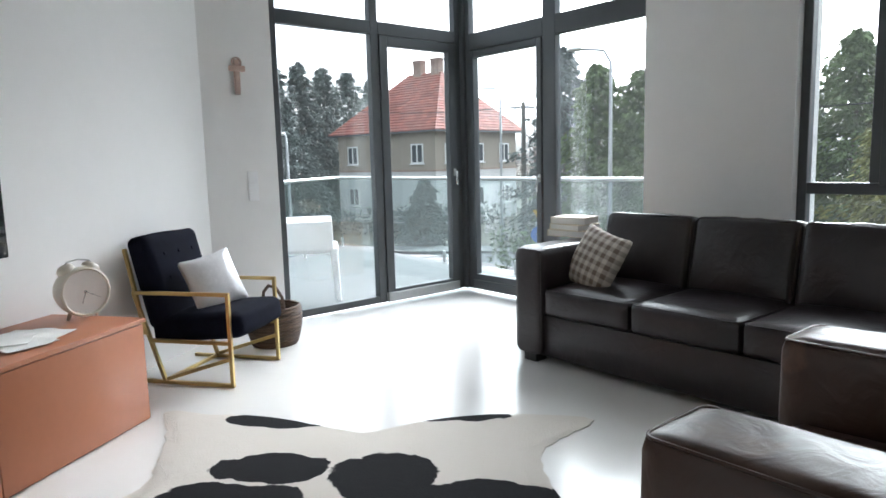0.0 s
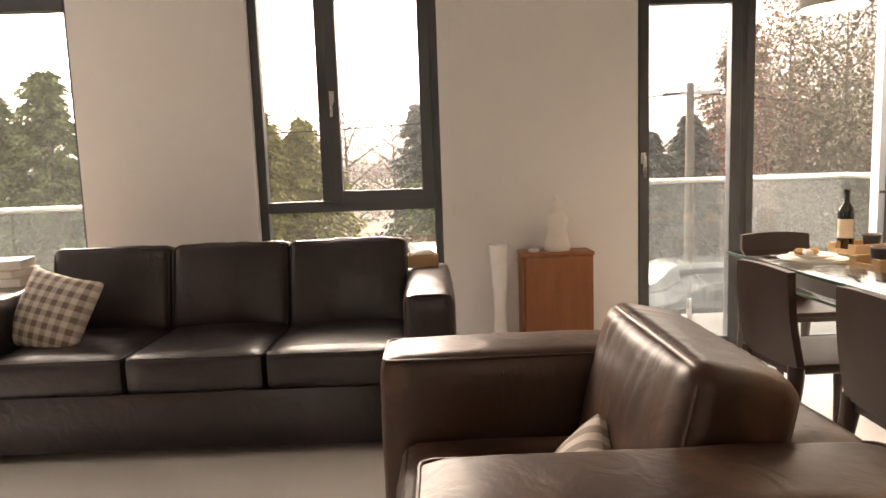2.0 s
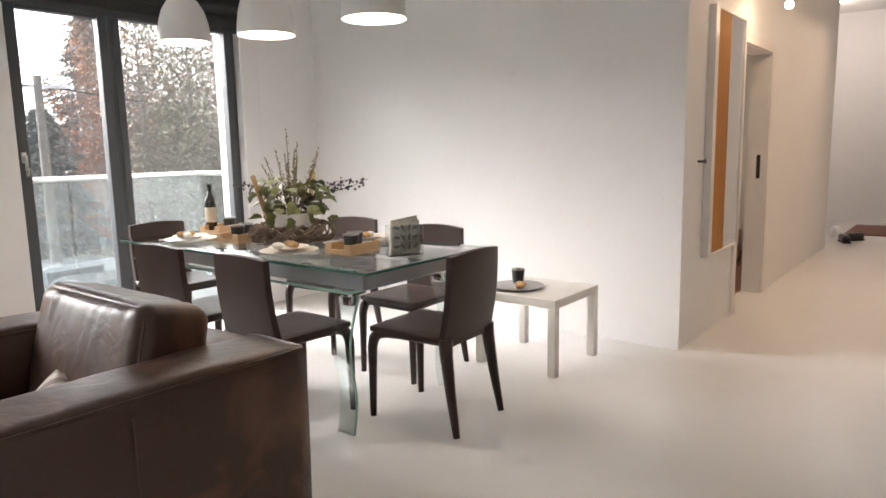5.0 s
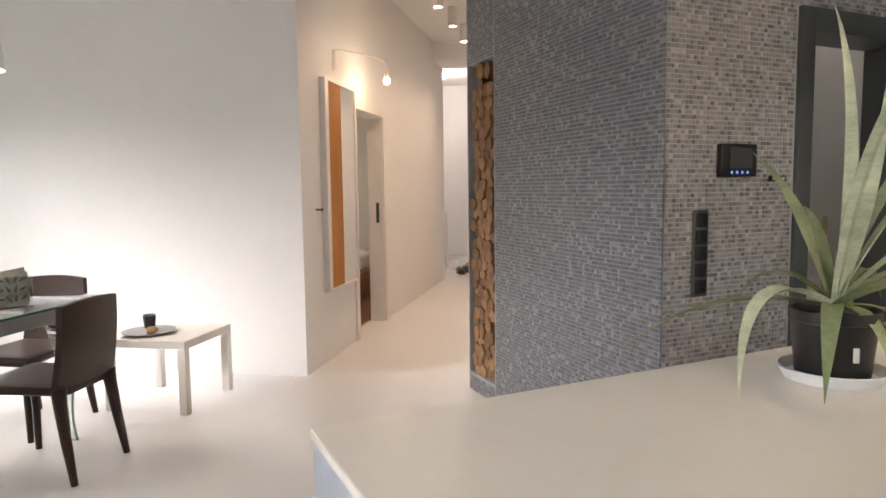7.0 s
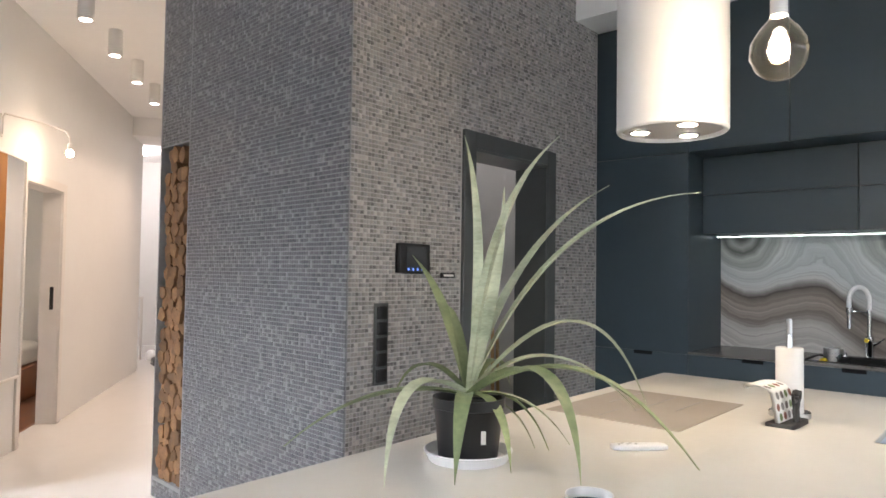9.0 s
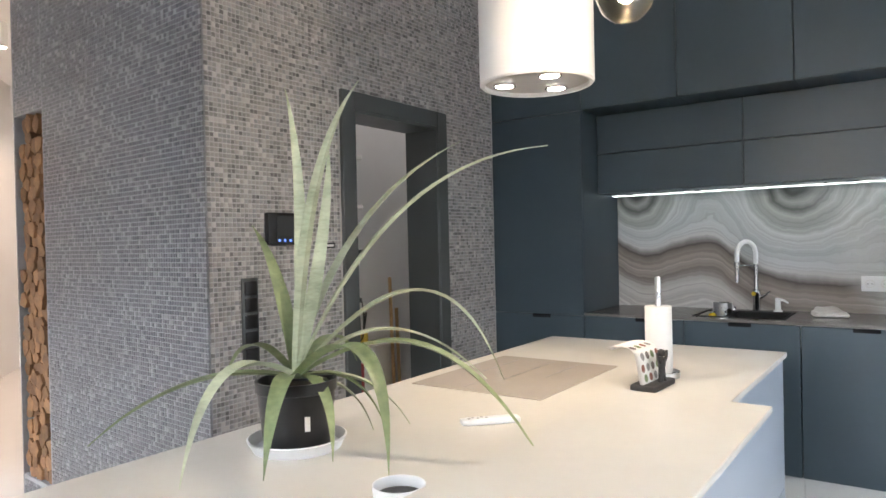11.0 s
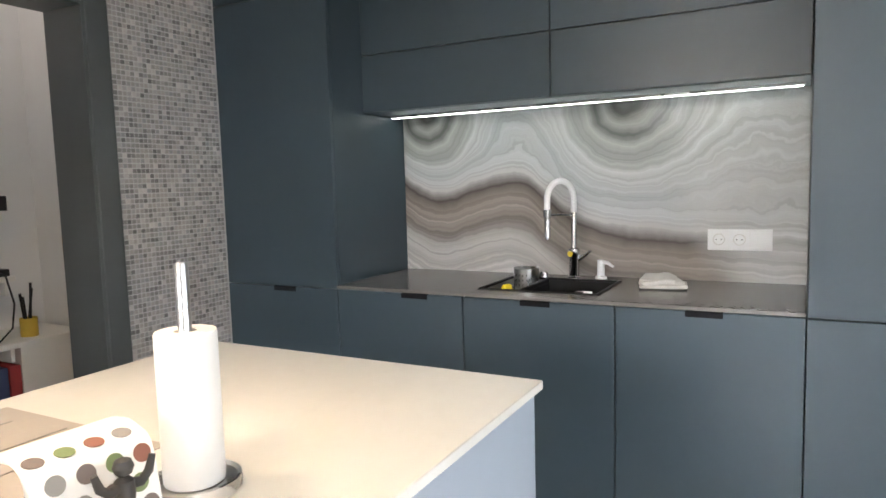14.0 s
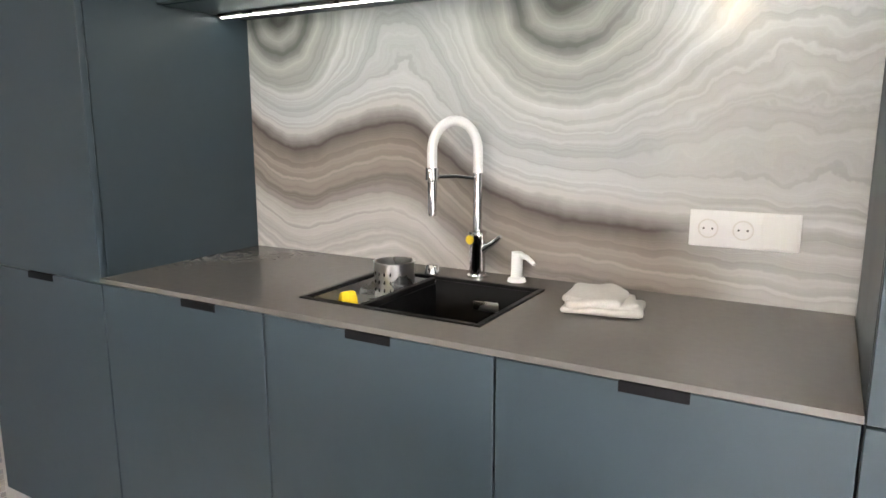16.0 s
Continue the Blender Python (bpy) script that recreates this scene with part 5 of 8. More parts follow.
part("leaf_glass", box(-hw + 0.02, hw - 0.02, -hl + 0.13, hl - 0.13, 0.682, 0.694, 0.002), M_TABLEGLASS, dt)
clear = glass_material("inner face of table glass", (0.99, 0.992, 0.99), 0.0)
for pane in [o for o in dt.children if o.name.startswith(("tabletop", "leaf_glass"))]:
    pane.data.materials.append(clear)
    for f in pane.data.polygons:
        f.material_index = 0 if f.normal.z > 0.5 else 1
part("leaf_edge", boxes((-hw + 0.016, -hw + 0.02, -hl + 0.13, hl - 0.13, 0.682, 0.694), (hw - 0.02, hw - 0.016, -hl + 0.13, hl - 0.13, 0.682, 0.694), (-hw + 0.02, hw - 0.02, -hl + 0.126, -hl + 0.13, 0.682, 0.694)), material("pale green glass edge", (0.30, 0.50, 0.42), 0.1), dt)
for sy in (-1, 1):
    for sx in (-1, 1):
        bm = bmesh.new()
        cols = []
        for i in range(25):
            z = 0.68 * i / 24
            wob = 0.022 * math.sin(z * 11) + 0.05 * (z / 0.68) ** 2
            cols.append([bm.verts.new((sx * (hw - 0.075) - sx * wob + dx, sy * (hl - 0.24) + dy, z)) for dx, dy in ((-0.011, -0.05), (0.011, -0.05), (0.011, 0.05), (-0.011, 0.05))])
        for a, c in zip(cols, cols[1:]):
            for k in range(4):
                bm.faces.new((a[k], a[(k + 1) % 4], c[(k + 1) % 4], c[k]))
        bm.faces.new(cols[0][::-1])
        bm.faces.new(cols[-1])
        leg = part("leg", bm, glass_material("thick leg glass", (0.90, 0.95, 0.935), 0.4) if (sx, sy) == (-1, -1) else bpy.data.materials["thick leg glass"], dt, "wavy thick clear glass leg")
        edge = tube([(sx * (hw - 0.075) - sx * (0.022 * math.sin(0.68 * i / 24 * 11) + 0.05 * (i / 24) ** 2) + 0.0, sy * (hl - 0.24) - 0.05, 0.68 * i / 24) for i in range(25)], 0.006, 6)
        part("polished_edge", edge, bpy.data.materials["pale green glass edge"], leg)
        part("bracket", boxes((sx * (hw - 0.12) - 0.06, sx * (hw - 0.12) + 0.06, sy * (hl - 0.24) - 0.06, sy * (hl - 0.24) + 0.06, 0.655, 0.68), (sx * (hw - 0.13) - 0.02, sx * (hw - 0.13) + 0.02, sy * (hl - 0.24) - 0.03, sy * (hl - 0.24) + 0.03, 0.60, 0.655), bevel=0.004), M_CHROME, dt)

# leather dining chairs
M_CHAIR = material("dark brown saddle leather", (0.034, 0.017, 0.012), 0.40, var=0.15, scale=6, bump=0.05, bump_scale=90)


def dining_chair(at):
    c = thing("dining_chair", "dark brown leather-covered dining chair with a plain high back", "chair", at, "chairs round the table")
    # front is +y
    bm = bmesh.new()
    n = 10
    grid = [[None] * (n + 1) for _ in range(2)]
    ring = []
    for i in range(13):
        t = i / 12
        z = 0.44 + 0.39 * t
        y = -0.205 - 0.045 * t - 0.012 * math.sin(t * 3.1)
        w = 0.205 - 0.008 * t
        ring.append([bm.verts.new((-w + 2 * w * k / n, y - 0.018 * (1 - (2 * k / n - 1) ** 2) + dy, z + (0.012 * (1 - (2 * k / n - 1) ** 2) if t == 1 else 0))) for dy, ks in ((-0.016, range(n + 1)), (0.016, range(n, -1, -1))) for k in ks])
    m = len(ring[0])
    for a, b in zip(ring, ring[1:]):
        for k in range(m):
            bm.faces.new((a[k], a[(k + 1) % m], b[(k + 1) % m], b[k]))
    bm.faces.new(ring[0][::-1])
    bm.faces.new(ring[-1])
    part("backrest", bm, M_CHAIR, c)
    part("seat", moved(puff(0.42, 0.44, 0.035, 0.014, (0, 0, -0.004), 10), pose(0, 0.005, 0.447)), M_CHAIR, c)
    part("seat_rail", box(-0.18, 0.18, 0.185, 0.208, 0.405, 0.437, 0.006), M_CHAIR, c)
    part("seat_rail", box(-0.18, 0.18, -0.215, -0.19, 0.400, 0.445, 0.006), M_CHAIR, c)
    for k in (-1, 1):
        bm = bmesh.new()
        bm_tube(bm, [(k * 0.188, -0.19, 0.436), (k * 0.189, 0.05, 0.436), (k * 0.190, 0.13, 0.434), (k * 0.190, 0.180, 0.424), (k * 0.191, 0.208, 0.398), (k * 0.192, 0.219, 0.355), (k * 0.193, 0.222, 0.2), (k * 0.196, 0.224, 0.0)],
                [0.020, 0.021, 0.024, 0.027, 0.028, 0.025, 0.020, 0.016], 10)
        part("leg", bm, M_CHAIR, c)
        bm = bmesh.new()
        bm_tube(bm, [(k * 0.180, -0.21, 0.45), (k * 0.183, -0.215, 0.38), (k * 0.19, -0.24, 0.2), (k * 0.198, -0.275, 0.0)], [0.034, 0.031, 0.024, 0.016], 10)
        part("leg", bm, M_CHAIR, c)
    return c


chair = dining_chair(pose(2.225, 2.16, 0, 0, 0, 3))
for x, y, turn in ((1.79, 3.44, -87), (1.80, 2.72, -92), (2.70, 2.70, 90), (2.80, 3.50, 95), (2.17, 4.33, 180)):
    copy_thing(chair, pose(x, y, 0, 0, 0, turn))

# white side table
M_WHITEFOIL = material("white foil", (0.76, 0.74, 0.69), 0.4, var=0.03)
st = thing("side_table", "small square white side table by the wall", "table", pose(3.275, 2.175, 0))
part("tabletop", box(-0.275, 0.275, -0.275, 0.275, 0.40, 0.45, 0.002, 1), M_WHITEFOIL, st)
for sx in (-1, 1):
    for sy in (-1, 1):
        part("leg", box(sx * 0.25 - 0.025, sx * 0.25 + 0.025, sy * 0.25 - 0.025, sy * 0.25 + 0.025, 0, 0.40, 0.002, 1), M_WHITEFOIL, st)

# tableware
M_PLATE = material("cream stoneware", (0.66, 0.62, 0.54), 0.3, var=0.05)
M_GREYPLATE = material("grey stoneware", (0.30, 0.30, 0.30), 0.35, var=0.08)
M_CUP = material("dark slate cup", (0.035, 0.04, 0.045), 0.45, var=0.1)
M_BREAD = material("baked crust", (0.45, 0.28, 0.12), 0.8, var=0.35, scale=25, bump=0.3)
PLATE = [(0.0, 0.0), (0.07, 0.0), (0.075, 0.004), (0.125, 0.014), (0.13, 0.018), (0.125, 0.018), (0.075, 0.009), (0.0, 0.008)]


def plate(x, y, z, s, mat, label, group="plates on the table"):
    return single("plate", lathe([(r * s, h) for r, h in PLATE], 40), mat, label, "plate", pose(x, y, z), group)


def place_setting(x, y, turn, seed):
    plate(x, y, TZ, 1.15, M_PLATE, "large cream stoneware dinner plate")
    plate(x, y, TZ + 0.0175, 0.78, M_PLATE, "small cream plate stacked on a dinner plate")
    rng = random.Random(seed)
    for i in range(3):
        single("biscuit", moved(puff(0.05, 0.035, 0.022, 0.008, (0.003, 0.003, 0.004), 6, 0.004, seed + i), pose(0, 0, 0.011)), (M_BREAD, M_PAPER, M_BREAD)[i], "small piece of cake on a plate", "cake",
               pose(x + rng.uniform(-0.05, 0.05), y + rng.uniform(-0.05, 0.05), TZ + 0.031, 0, 0, rng.uniform(0, 180)), "cakes")
    for k, name in ((-1, "fork"), (1, "knife")):
        m = pose(x, y, TZ + 0.001, 0, 0, turn)
        cu = thing(name, "polished steel " + name + " beside a plate", "cutlery", m @ pose(k * 0.185, 0, 0), "cutlery")
        part("grip", tube([(0, -0.10, 0.004), (0, 0.0, 0.005), (0, 0.02, 0.004)], [0.006, 0.004, 0.003], 8, 0.5), M_CHROME, cu)
        if k == 1:
            part("blade", box(-0.008, 0.008, 0.02, 0.11, 0.002, 0.0045, 0.001, 1), M_CHROME, cu)
        else:
            for j in range(4):
                part("tine", tube([(-0.009 + j * 0.006, 0.05, 0.005), (-0.009 + j * 0.006, 0.10, 0.007)], 0.0014, 5), M_CHROME, cu)
            part("neck", box(-0.011, 0.011, 0.018, 0.052, 0.003, 0.006, 0.001, 1), M_CHROME, cu)


place_setting(1.92, 3.74, -90, 1)
place_setting(1.92, 2.84, -90, 2)
place_setting(2.45, 2.78, 90, 3)
place_setting(2.45, 3.55, 90, 4)


def cup(x, y, z, s=1.0):
    c = thing("cup", "dark slate stoneware beaker with a pale rim", "cup", pose(x, y, z), "dark beakers")
    part("bowl", lathe([(0.0, 0.0), (0.030 * s, 0.0), (0.034 * s, 0.01), (0.041 * s, 0.082 * s), (0.037 * s, 0.082 * s), (0.030 * s, 0.012), (0.0, 0.010)], 28), M_CUP, c)
    part("rim", lathe([(0.0368 * s, 0.0822 * s), (0.0412 * s, 0.0822 * s), (0.0412 * s, 0.089 * s), (0.0368 * s, 0.089 * s), (0.0368 * s, 0.0822 * s)], 28), M_GREYPLATE, c, "pale grey rim")


def tray(x, y, turn):
    t = thing("tray", "small pale bamboo serving tray with two beakers", "tray", pose(x, y, TZ, 0, 0, turn), "bamboo trays")
    part("bottom", box(-0.115, 0.115, -0.085, 0.085, 0, 0.008, 0.002, 1), M_PALEWOOD, t)
    for k in (-1, 1):
        part("side", box(-0.115, 0.115, k * 0.081 - 0.005, k * 0.081 + 0.005, 0.008, 0.052, 0.002, 1), M_PALEWOOD, t)
        part("end", boxes((k * 0.110 - 0.005, k * 0.110 + 0.005, -0.076, 0.076, 0.008, 0.026), (k * 0.110 - 0.005, k * 0.110 + 0.005, -0.076, -0.04, 0.026, 0.052), (k * 0.110 - 0.005, k * 0.110 + 0.005, 0.04, 0.076, 0.026, 0.052)), M_PALEWOOD, t)
    return t


for x, y, turn, cups in ((2.28, 3.95, 12, ((0.04, -0.02),)), (2.09, 3.47, 8, ((-0.045, -0.02), (0.05, 0.03))), (2.12, 2.58, 5, ((-0.03, -0.02), (0.05, 0.035)))):
    tray(x, y, turn)
    for cx, cy in cups:
        cup(x + cx, y + cy, TZ + 0.008)

# wine bottle
wbt = thing("wine_bottle", "dark wine bottle with a cream label", "bottle", pose(2.25, 4.03, TZ + 0.009))
part("bottle", lathe([(0.0, 0.0), (0.034, 0.0), (0.037, 0.005), (0.037, 0.185), (0.033, 0.21), (0.015, 0.235), (0.0135, 0.29), (0.016, 0.292), (0.016, 0.304), (0.0, 0.305)], 28), material("dark bottle glass", (0.010, 0.013, 0.010), 0.08, spec=0.7), wbt)
lab = [(0.0375, 0.065), (0.0375, 0.155)]
bm = bmesh.new()
for i in range(14):
    a0, a1 = radians(160 + i * 10), radians(170 + i * 10)
    bm.faces.new([bm.verts.new((0.0376 * math.cos(a), 0.0376 * math.sin(a), z)) for a, z in ((a0, 0.06), (a1, 0.06), (a1, 0.155), (a0, 0.155))])
part("label", bm, M_BOOK, wbt, "cream paper label")

# wreath, bowl and flowers
wr = thing("centrepiece", "twig wreath round a white bowl of leaves, berries and grasses", "flower arrangement", pose(2.20, 3.14, TZ))
M_TWIG = material("grey-brown twigs", (0.17, 0.12, 0.085), 0.85, var=0.4, scale=20, random_by=0.35)
bm = bmesh.new()
rng = random.Random(7)
for i in range(70):
    a0 = rng.random() * 6.283
    span = 1.0 + rng.random() * 1.6
    ph, rr = rng.random() * 6.28, 0.035 + 0.02 * rng.random()
    pts = []
    for k in range(9):
        a = a0 + span * k / 8
        q = ph + k * 0.9
        r = 0.195 + rr * math.cos(q)
        pts.append((r * math.cos(a), r * math.sin(a), 0.062 + rr * math.sin(q)))
    bm_tube(bm, pts, 0.0042, 5)
tagged(part("wreath", bm, M_TWIG, wr, "woven twig wreath"), kind="stuff")
part("bowl", lathe([(0.0, 0.0), (0.07, 0.0), (0.095, 0.06), (0.115, 0.17), (0.108, 0.17), (0.085, 0.06), (0.0, 0.02)], 32), M_CERAMIC, wr)
part("soil", lathe([(0.0, 0.14), (0.105, 0.14), (0.105, 0.15), (0.0, 0.155)], 24), M_TWIG, wr)
M_IVY = material("green ivy leaves", (0.105, 0.125, 0.030), 0.5, var=0.4, scale=8, random_by=0.45)
M_OLIVE = material("dry olive grass", (0.17, 0.15, 0.075), 0.8, var=0.3, random_by=0.3)
M_PLUM = material("plum-dark berries", (0.05, 0.03, 0.04), 0.5, var=0.3)
for i in range(96):
    a, r = rng.random() * 6.283, 0.04 + 0.18 * rng.random()
    z = 0.16 + 0.20 * rng.random() - 0.5 * max(0, r - 0.15)
    bm = bmesh.new()
    s = 0.030 + 0.018 * rng.random()
    pts = [(0, 0), (0.5, 0.75), (1.0, 0.55), (1.35, 0.75), (2.0, 0), (1.35, -0.75), (1.0, -0.55), (0.5, -0.75)]
    top = [bm.verts.new((s * px, s * py * 0.8, 0.25 * s * abs(py) - 0.12 * s * px * px)) for px, py in pts]
    low = [bm.verts.new(v.co - Vector((0, 0, 0.0012))) for v in top]
    bm.faces.new(top)
    bm.faces.new(low[::-1])
    part("leaf", bm, M_IVY, wr, at=pose(r * math.cos(a), r * math.sin(a), z, rng.uniform(-40, 40), rng.uniform(-20, 60), math.degrees(a) + rng.uniform(-50, 50)))
for i in range(15):
    a, r, h = rng.random() * 6.283, 0.03 + 0.10 * rng.random(), 0.22 + 0.28 * rng.random() * (1 if i else 1.2)
    if i == 0:
        r, h = 0.02, 0.58
    bm = bmesh.new()
    tip = Vector((r * 1.5 * math.cos(a), r * 1.5 * math.sin(a), 0.15 + h * 0.85))
    bm_tube(bm, [(0.3 * r * math.cos(a), 0.3 * r * math.sin(a), 0.14), (r * math.cos(a), r * math.sin(a), 0.15 + h * 0.5), tuple(tip)], [0.003, 0.0025, 0.001], 5)
    for k in range(34):
        f = 0.35 + 0.65 * k / 34
        c = Vector((r * f * 1.5 * math.cos(a), r * f * 1.5 * math.sin(a), 0.15 + h * 0.85 * f))
        d = Vector((rng.gauss(0, 1), rng.gauss(0, 1), rng.gauss(0.5, 0.6))).normalized() * 0.026 * (1.25 - f)
        w = d.cross(Vector((rng.gauss(0, 1), rng.gauss(0, 1), 0.3))).normalized() * 0.006
        bm.faces.new([bm.verts.new(p) for p in (c, c + d * 0.5 + w, c + d, c + d * 0.5 - w)])
    part("stem", bm, M_OLIVE, wr, smooth=0)
for sgn, m in ((1, pose(0.10, -0.02, 0.15, -12, 22)), (-1, pose(-0.13, 0.06, 0.15, 10, -26))):
    part("bark_strip", moved(box(-0.014, 0.014, -0.006, 0.006, 0, 0.27, 0.003), m), M_PALEWOOD, wr, "pale curl of wood")
for b in range(5):
    bm = bmesh.new()
    a = radians((-35, -48, -20, 140, 160)[b])
    l = (0.44, 0.34, 0.36, 0.30, 0.24)[b]
    pts = [(l * t * math.cos(a), l * t * math.sin(a), 0.17 + 0.30 * t * (1 - 0.45 * t) + 0.02 * math.sin(7 * t + b)) for t in (0, 0.25, 0.5, 0.75, 1)]
    bm_tube(bm, pts, [0.0035, 0.003, 0.0025, 0.002, 0.001], 5)
    for k in range(22):
        t = 0.35 + 0.65 * rng.random()
        p = Vector((l * t * math.cos(a), l * t * math.sin(a), 0.17 + 0.30 * t * (1 - 0.45 * t))) + Vector((rng.gauss(0, 0.016), rng.gauss(0, 0.016), rng.gauss(0, 0.016)))
        bmesh.ops.create_icosphere(bm, subdivisions=1, radius=0.006 + 0.004 * rng.random(), matrix=Matrix.Translation(p))
    part("berry_branch", bm, M_PLUM, wr)

# napkin holder, plate and cup on the side table
M_ACRYL = glass_material("clear acrylic", (0.93, 0.95, 0.95), 0.5)
nh = thing("napkin_holder", "clear acrylic napkin holder with patterned napkins", "napkin holder", pose(2.19, 2.29, TZ, 0, 0, -26))
for y in (-0.035, 0.035):
    part("panel", box(-0.085, 0.085, y - 0.003, y + 0.003, 0.0, 0.15, 0.001, 1), M_ACRYL, nh)
part("foot", box(-0.085, 0.085, -0.032, 0.032, 0.0, 0.005), M_ACRYL, nh)
M_NAPKIN = material("napkin print", (0.52, 0.49, 0.43), 0.85, var=0.35, scale=22, tint=(0.62, 0.58, 0.50))
nb = moved(box(-0.075, 0.075, -0.018, 0.018, 0.007, 0.17, 0.004), Matrix.Identity(4))
part("napkin_stack", nb, M_NAPKIN, nh)
part("napkin", moved(box(-0.07, 0.07, -0.022, -0.0185, 0.02, 0.185, 0.001, 1), pose(0.012, 0, 0.0, 0, -7)), M_NAPKIN, nh)
M_VINE = material("grey napkin print", (0.22, 0.21, 0.19), 0.85, var=0.2)
for i in range(12):
    part("leaf_print", moved(lathe([(0.0, 0.0), (0.012, 0.0), (0.012, 0.0012), (0.0, 0.0012)], 10), pose(-0.05 + 0.033 * (i % 4), -0.0236, 0.045 + 0.045 * (i // 4), 90, (i * 47) % 180, 0) @ Matrix.Diagonal((1.5, 0.5, 1, 1))), M_VINE, nh)
plate(3.20, 2.27, 0.45, 1.25, M_GREYPLATE, "wide dark grey plate on the white side table")
cup(3.27, 2.31, 0.466, 1.0)
for i in range(3):
    single("biscuit", moved(puff(0.06, 0.03, 0.02, 0.008, (0.003, 0.003, 0.004), 6, 0.004, 60 + i), pose(0, 0, 0.010)), M_BREAD, "small brown biscuit on a grey plate", "cake", pose(3.15 + i * 0.035, 2.22 + 0.02 * i, 0.4625, 0, 0, i * 50), "cakes")

# pendant lamps
M_SHADE = material("matt white enamel shade", (0.74, 0.74, 0.72), 0.5, var=0.02)
M_GLOW = material("lit lamp opal", (0.9, 0.88, 0.8), 0.5, emission=(1.0, 0.90, 0.74), power=2.2)
M_CABLE = material("white cable", (0.7, 0.7, 0.68), 0.6)


def pendant(x, y, z):
    p = thing("pendant_lamp", "white bell-shaped pendant lamp, lit, over the table", "pendant lamp", pose(x, y, z), "pendant lamps")
    part("shade", lathe([(0.158, 0.0), (0.155, 0.05), (0.146, 0.12), (0.126, 0.19), (0.092, 0.245), (0.045, 0.278), (0.02, 0.285), (0.02, 0.280), (0.09, 0.238), (0.122, 0.185), (0.142, 0.118), (0.151, 0.05), (0.153, 0.0), (0.158, 0.0)], 48), M_SHADE, p)
    part("diffuser", lathe([(0.0, 0.022), (0.149, 0.018), (0.149, 0.024), (0.0, 0.028)], 40), M_GLOW, p, "glowing opal diffuser")
    part("cap", lathe([(0.0, 0.325), (0.012, 0.32), (0.02, 0.30), (0.02, 0.283)], 20), M_SHADE, p)
    part("cable", tube([(0, 0, 0.32), (0, 0, H - z - 0.03)], 0.003, 6), M_CABLE, p)
    part("canopy", lathe([(0.0, H - z - 0.035), (0.055, H - z - 0.03), (0.055, H - z), (0.0, H - z)], 24), M_SHADE, p)
    d = bpy.data.lights.new("pendant_light", "SPOT")
    d.energy, d.color, d.shadow_soft_size, d.spot_size, d.spot_blend = 2.0, (1.0, 0.80, 0.58), 0.12, radians(140), 0.6
    lamp = new("pendant_light", d)
    lamp.parent = p
    lamp.matrix_basis = pose(0, 0, 0.012)


for y, z in ((4.05, 1.99), (3.24, 1.94), (2.42, 1.92)):
    pendant(2.165, y, z)


# ---- kitchen ----
M_PLINTH = material("pale plinth", (0.62, 0.62, 0.60), 0.25, var=0.03)
M_COUNTER = material("dark grey composite worktop", (0.165, 0.157, 0.147), 0.22, var=0.03, scale=60)
# Near-black stands in for the shade inside the recessed door pulls.
M_SLOT = material("shaded finger slot", (0.010, 0.010, 0.012), 0.8, spec=0.1)
CF = -4.0                        # plane of the cabinet fronts


def cabinet(x0, x1, z0, z1, yf, yb, label, doors, pulls=(), plinth=False):
    c = thing("cabinet", label, "cabinet", kit((x0 + x1) / 2, yb, 0), "kitchen cabinets")
    w, d = (x1 - x0) / 2, yf - yb
    part("body", box(-w + 0.001, w - 0.001, 0, d - 0.021, z0, z1), M_CAB, c, smooth=0)
    for a, b, q, r in doors:
        part("door", box(a - (x0 + x1) / 2 + 0.0018, b - (x0 + x1) / 2 - 0.0018, d - 0.019, d, q + 0.0018, r - 0.0018, 0.0012, 1), M_CAB, c)
    for a, b, z in pulls:
        part("finger_pull", box(a - (x0 + x1) / 2, b - (x0 + x1) / 2, d - 0.012, d + 0.0015, z - 0.020, z - 0.001, 0.001, 1), M_SLOT, c)
    if plinth:
        part("plinth", box(-w, w, 0, d - 0.06, 0.0, z0), M_PLINTH, c, smooth=0)
    return c


TALL = "blue-black matt tall kitchen cabinet"
cabinet(0.78, MX - 0.002, 0.165, 2.97, CF, -4.565, TALL, ((0.78, MX - 0.002, 0.165, 0.914), (0.78, MX - 0.002, 0.914, 2.118), (0.78, MX - 0.002, 2.118, 2.97)), ((1.0, 1.12, 0.914),), True)
cabinet(-1.40, -0.908, 0.165, 2.97, CF, -4.565, TALL, ((-1.40, -0.908, 0.165, 0.914), (-1.40, -0.908, 0.914, 2.118), (-1.40, -0.908, 2.118, 2.97)), (), True)
cabinet(TVX + 0.002, -1.402, 0.165, 2.97, CF, -4.565, TALL, ((TVX + 0.002, -1.402, 0.165, 0.914), (TVX + 0.002, -1.402, 0.914, 2.118), (TVX + 0.002, -1.402, 2.118, 2.97)), (), True)
LOW = "blue-black matt base cabinet below the worktop"
for x0, x1, px in ((0.21, 0.779, (0.36, 0.475)), (-0.35, 0.209, (-0.126, -0.016)), (-0.907, -0.351, (-0.682, -0.571))):
    cabinet(x0, x1, 0.165, 0.72, CF, -4.565, LOW, ((x0, x1, 0.165, 0.916),), ((*px, 0.916),), True)
UP = "blue-black matt wall cabinet with a flat front"
for x0, x1 in ((-0.058, 0.779), (-0.907, -0.059)):
    cabinet(x0, x1, 1.64, 2.116, -4.23, -4.565, UP, ((x0, x1, 1.64, 1.879), (x0, x1, 1.879, 2.116)))
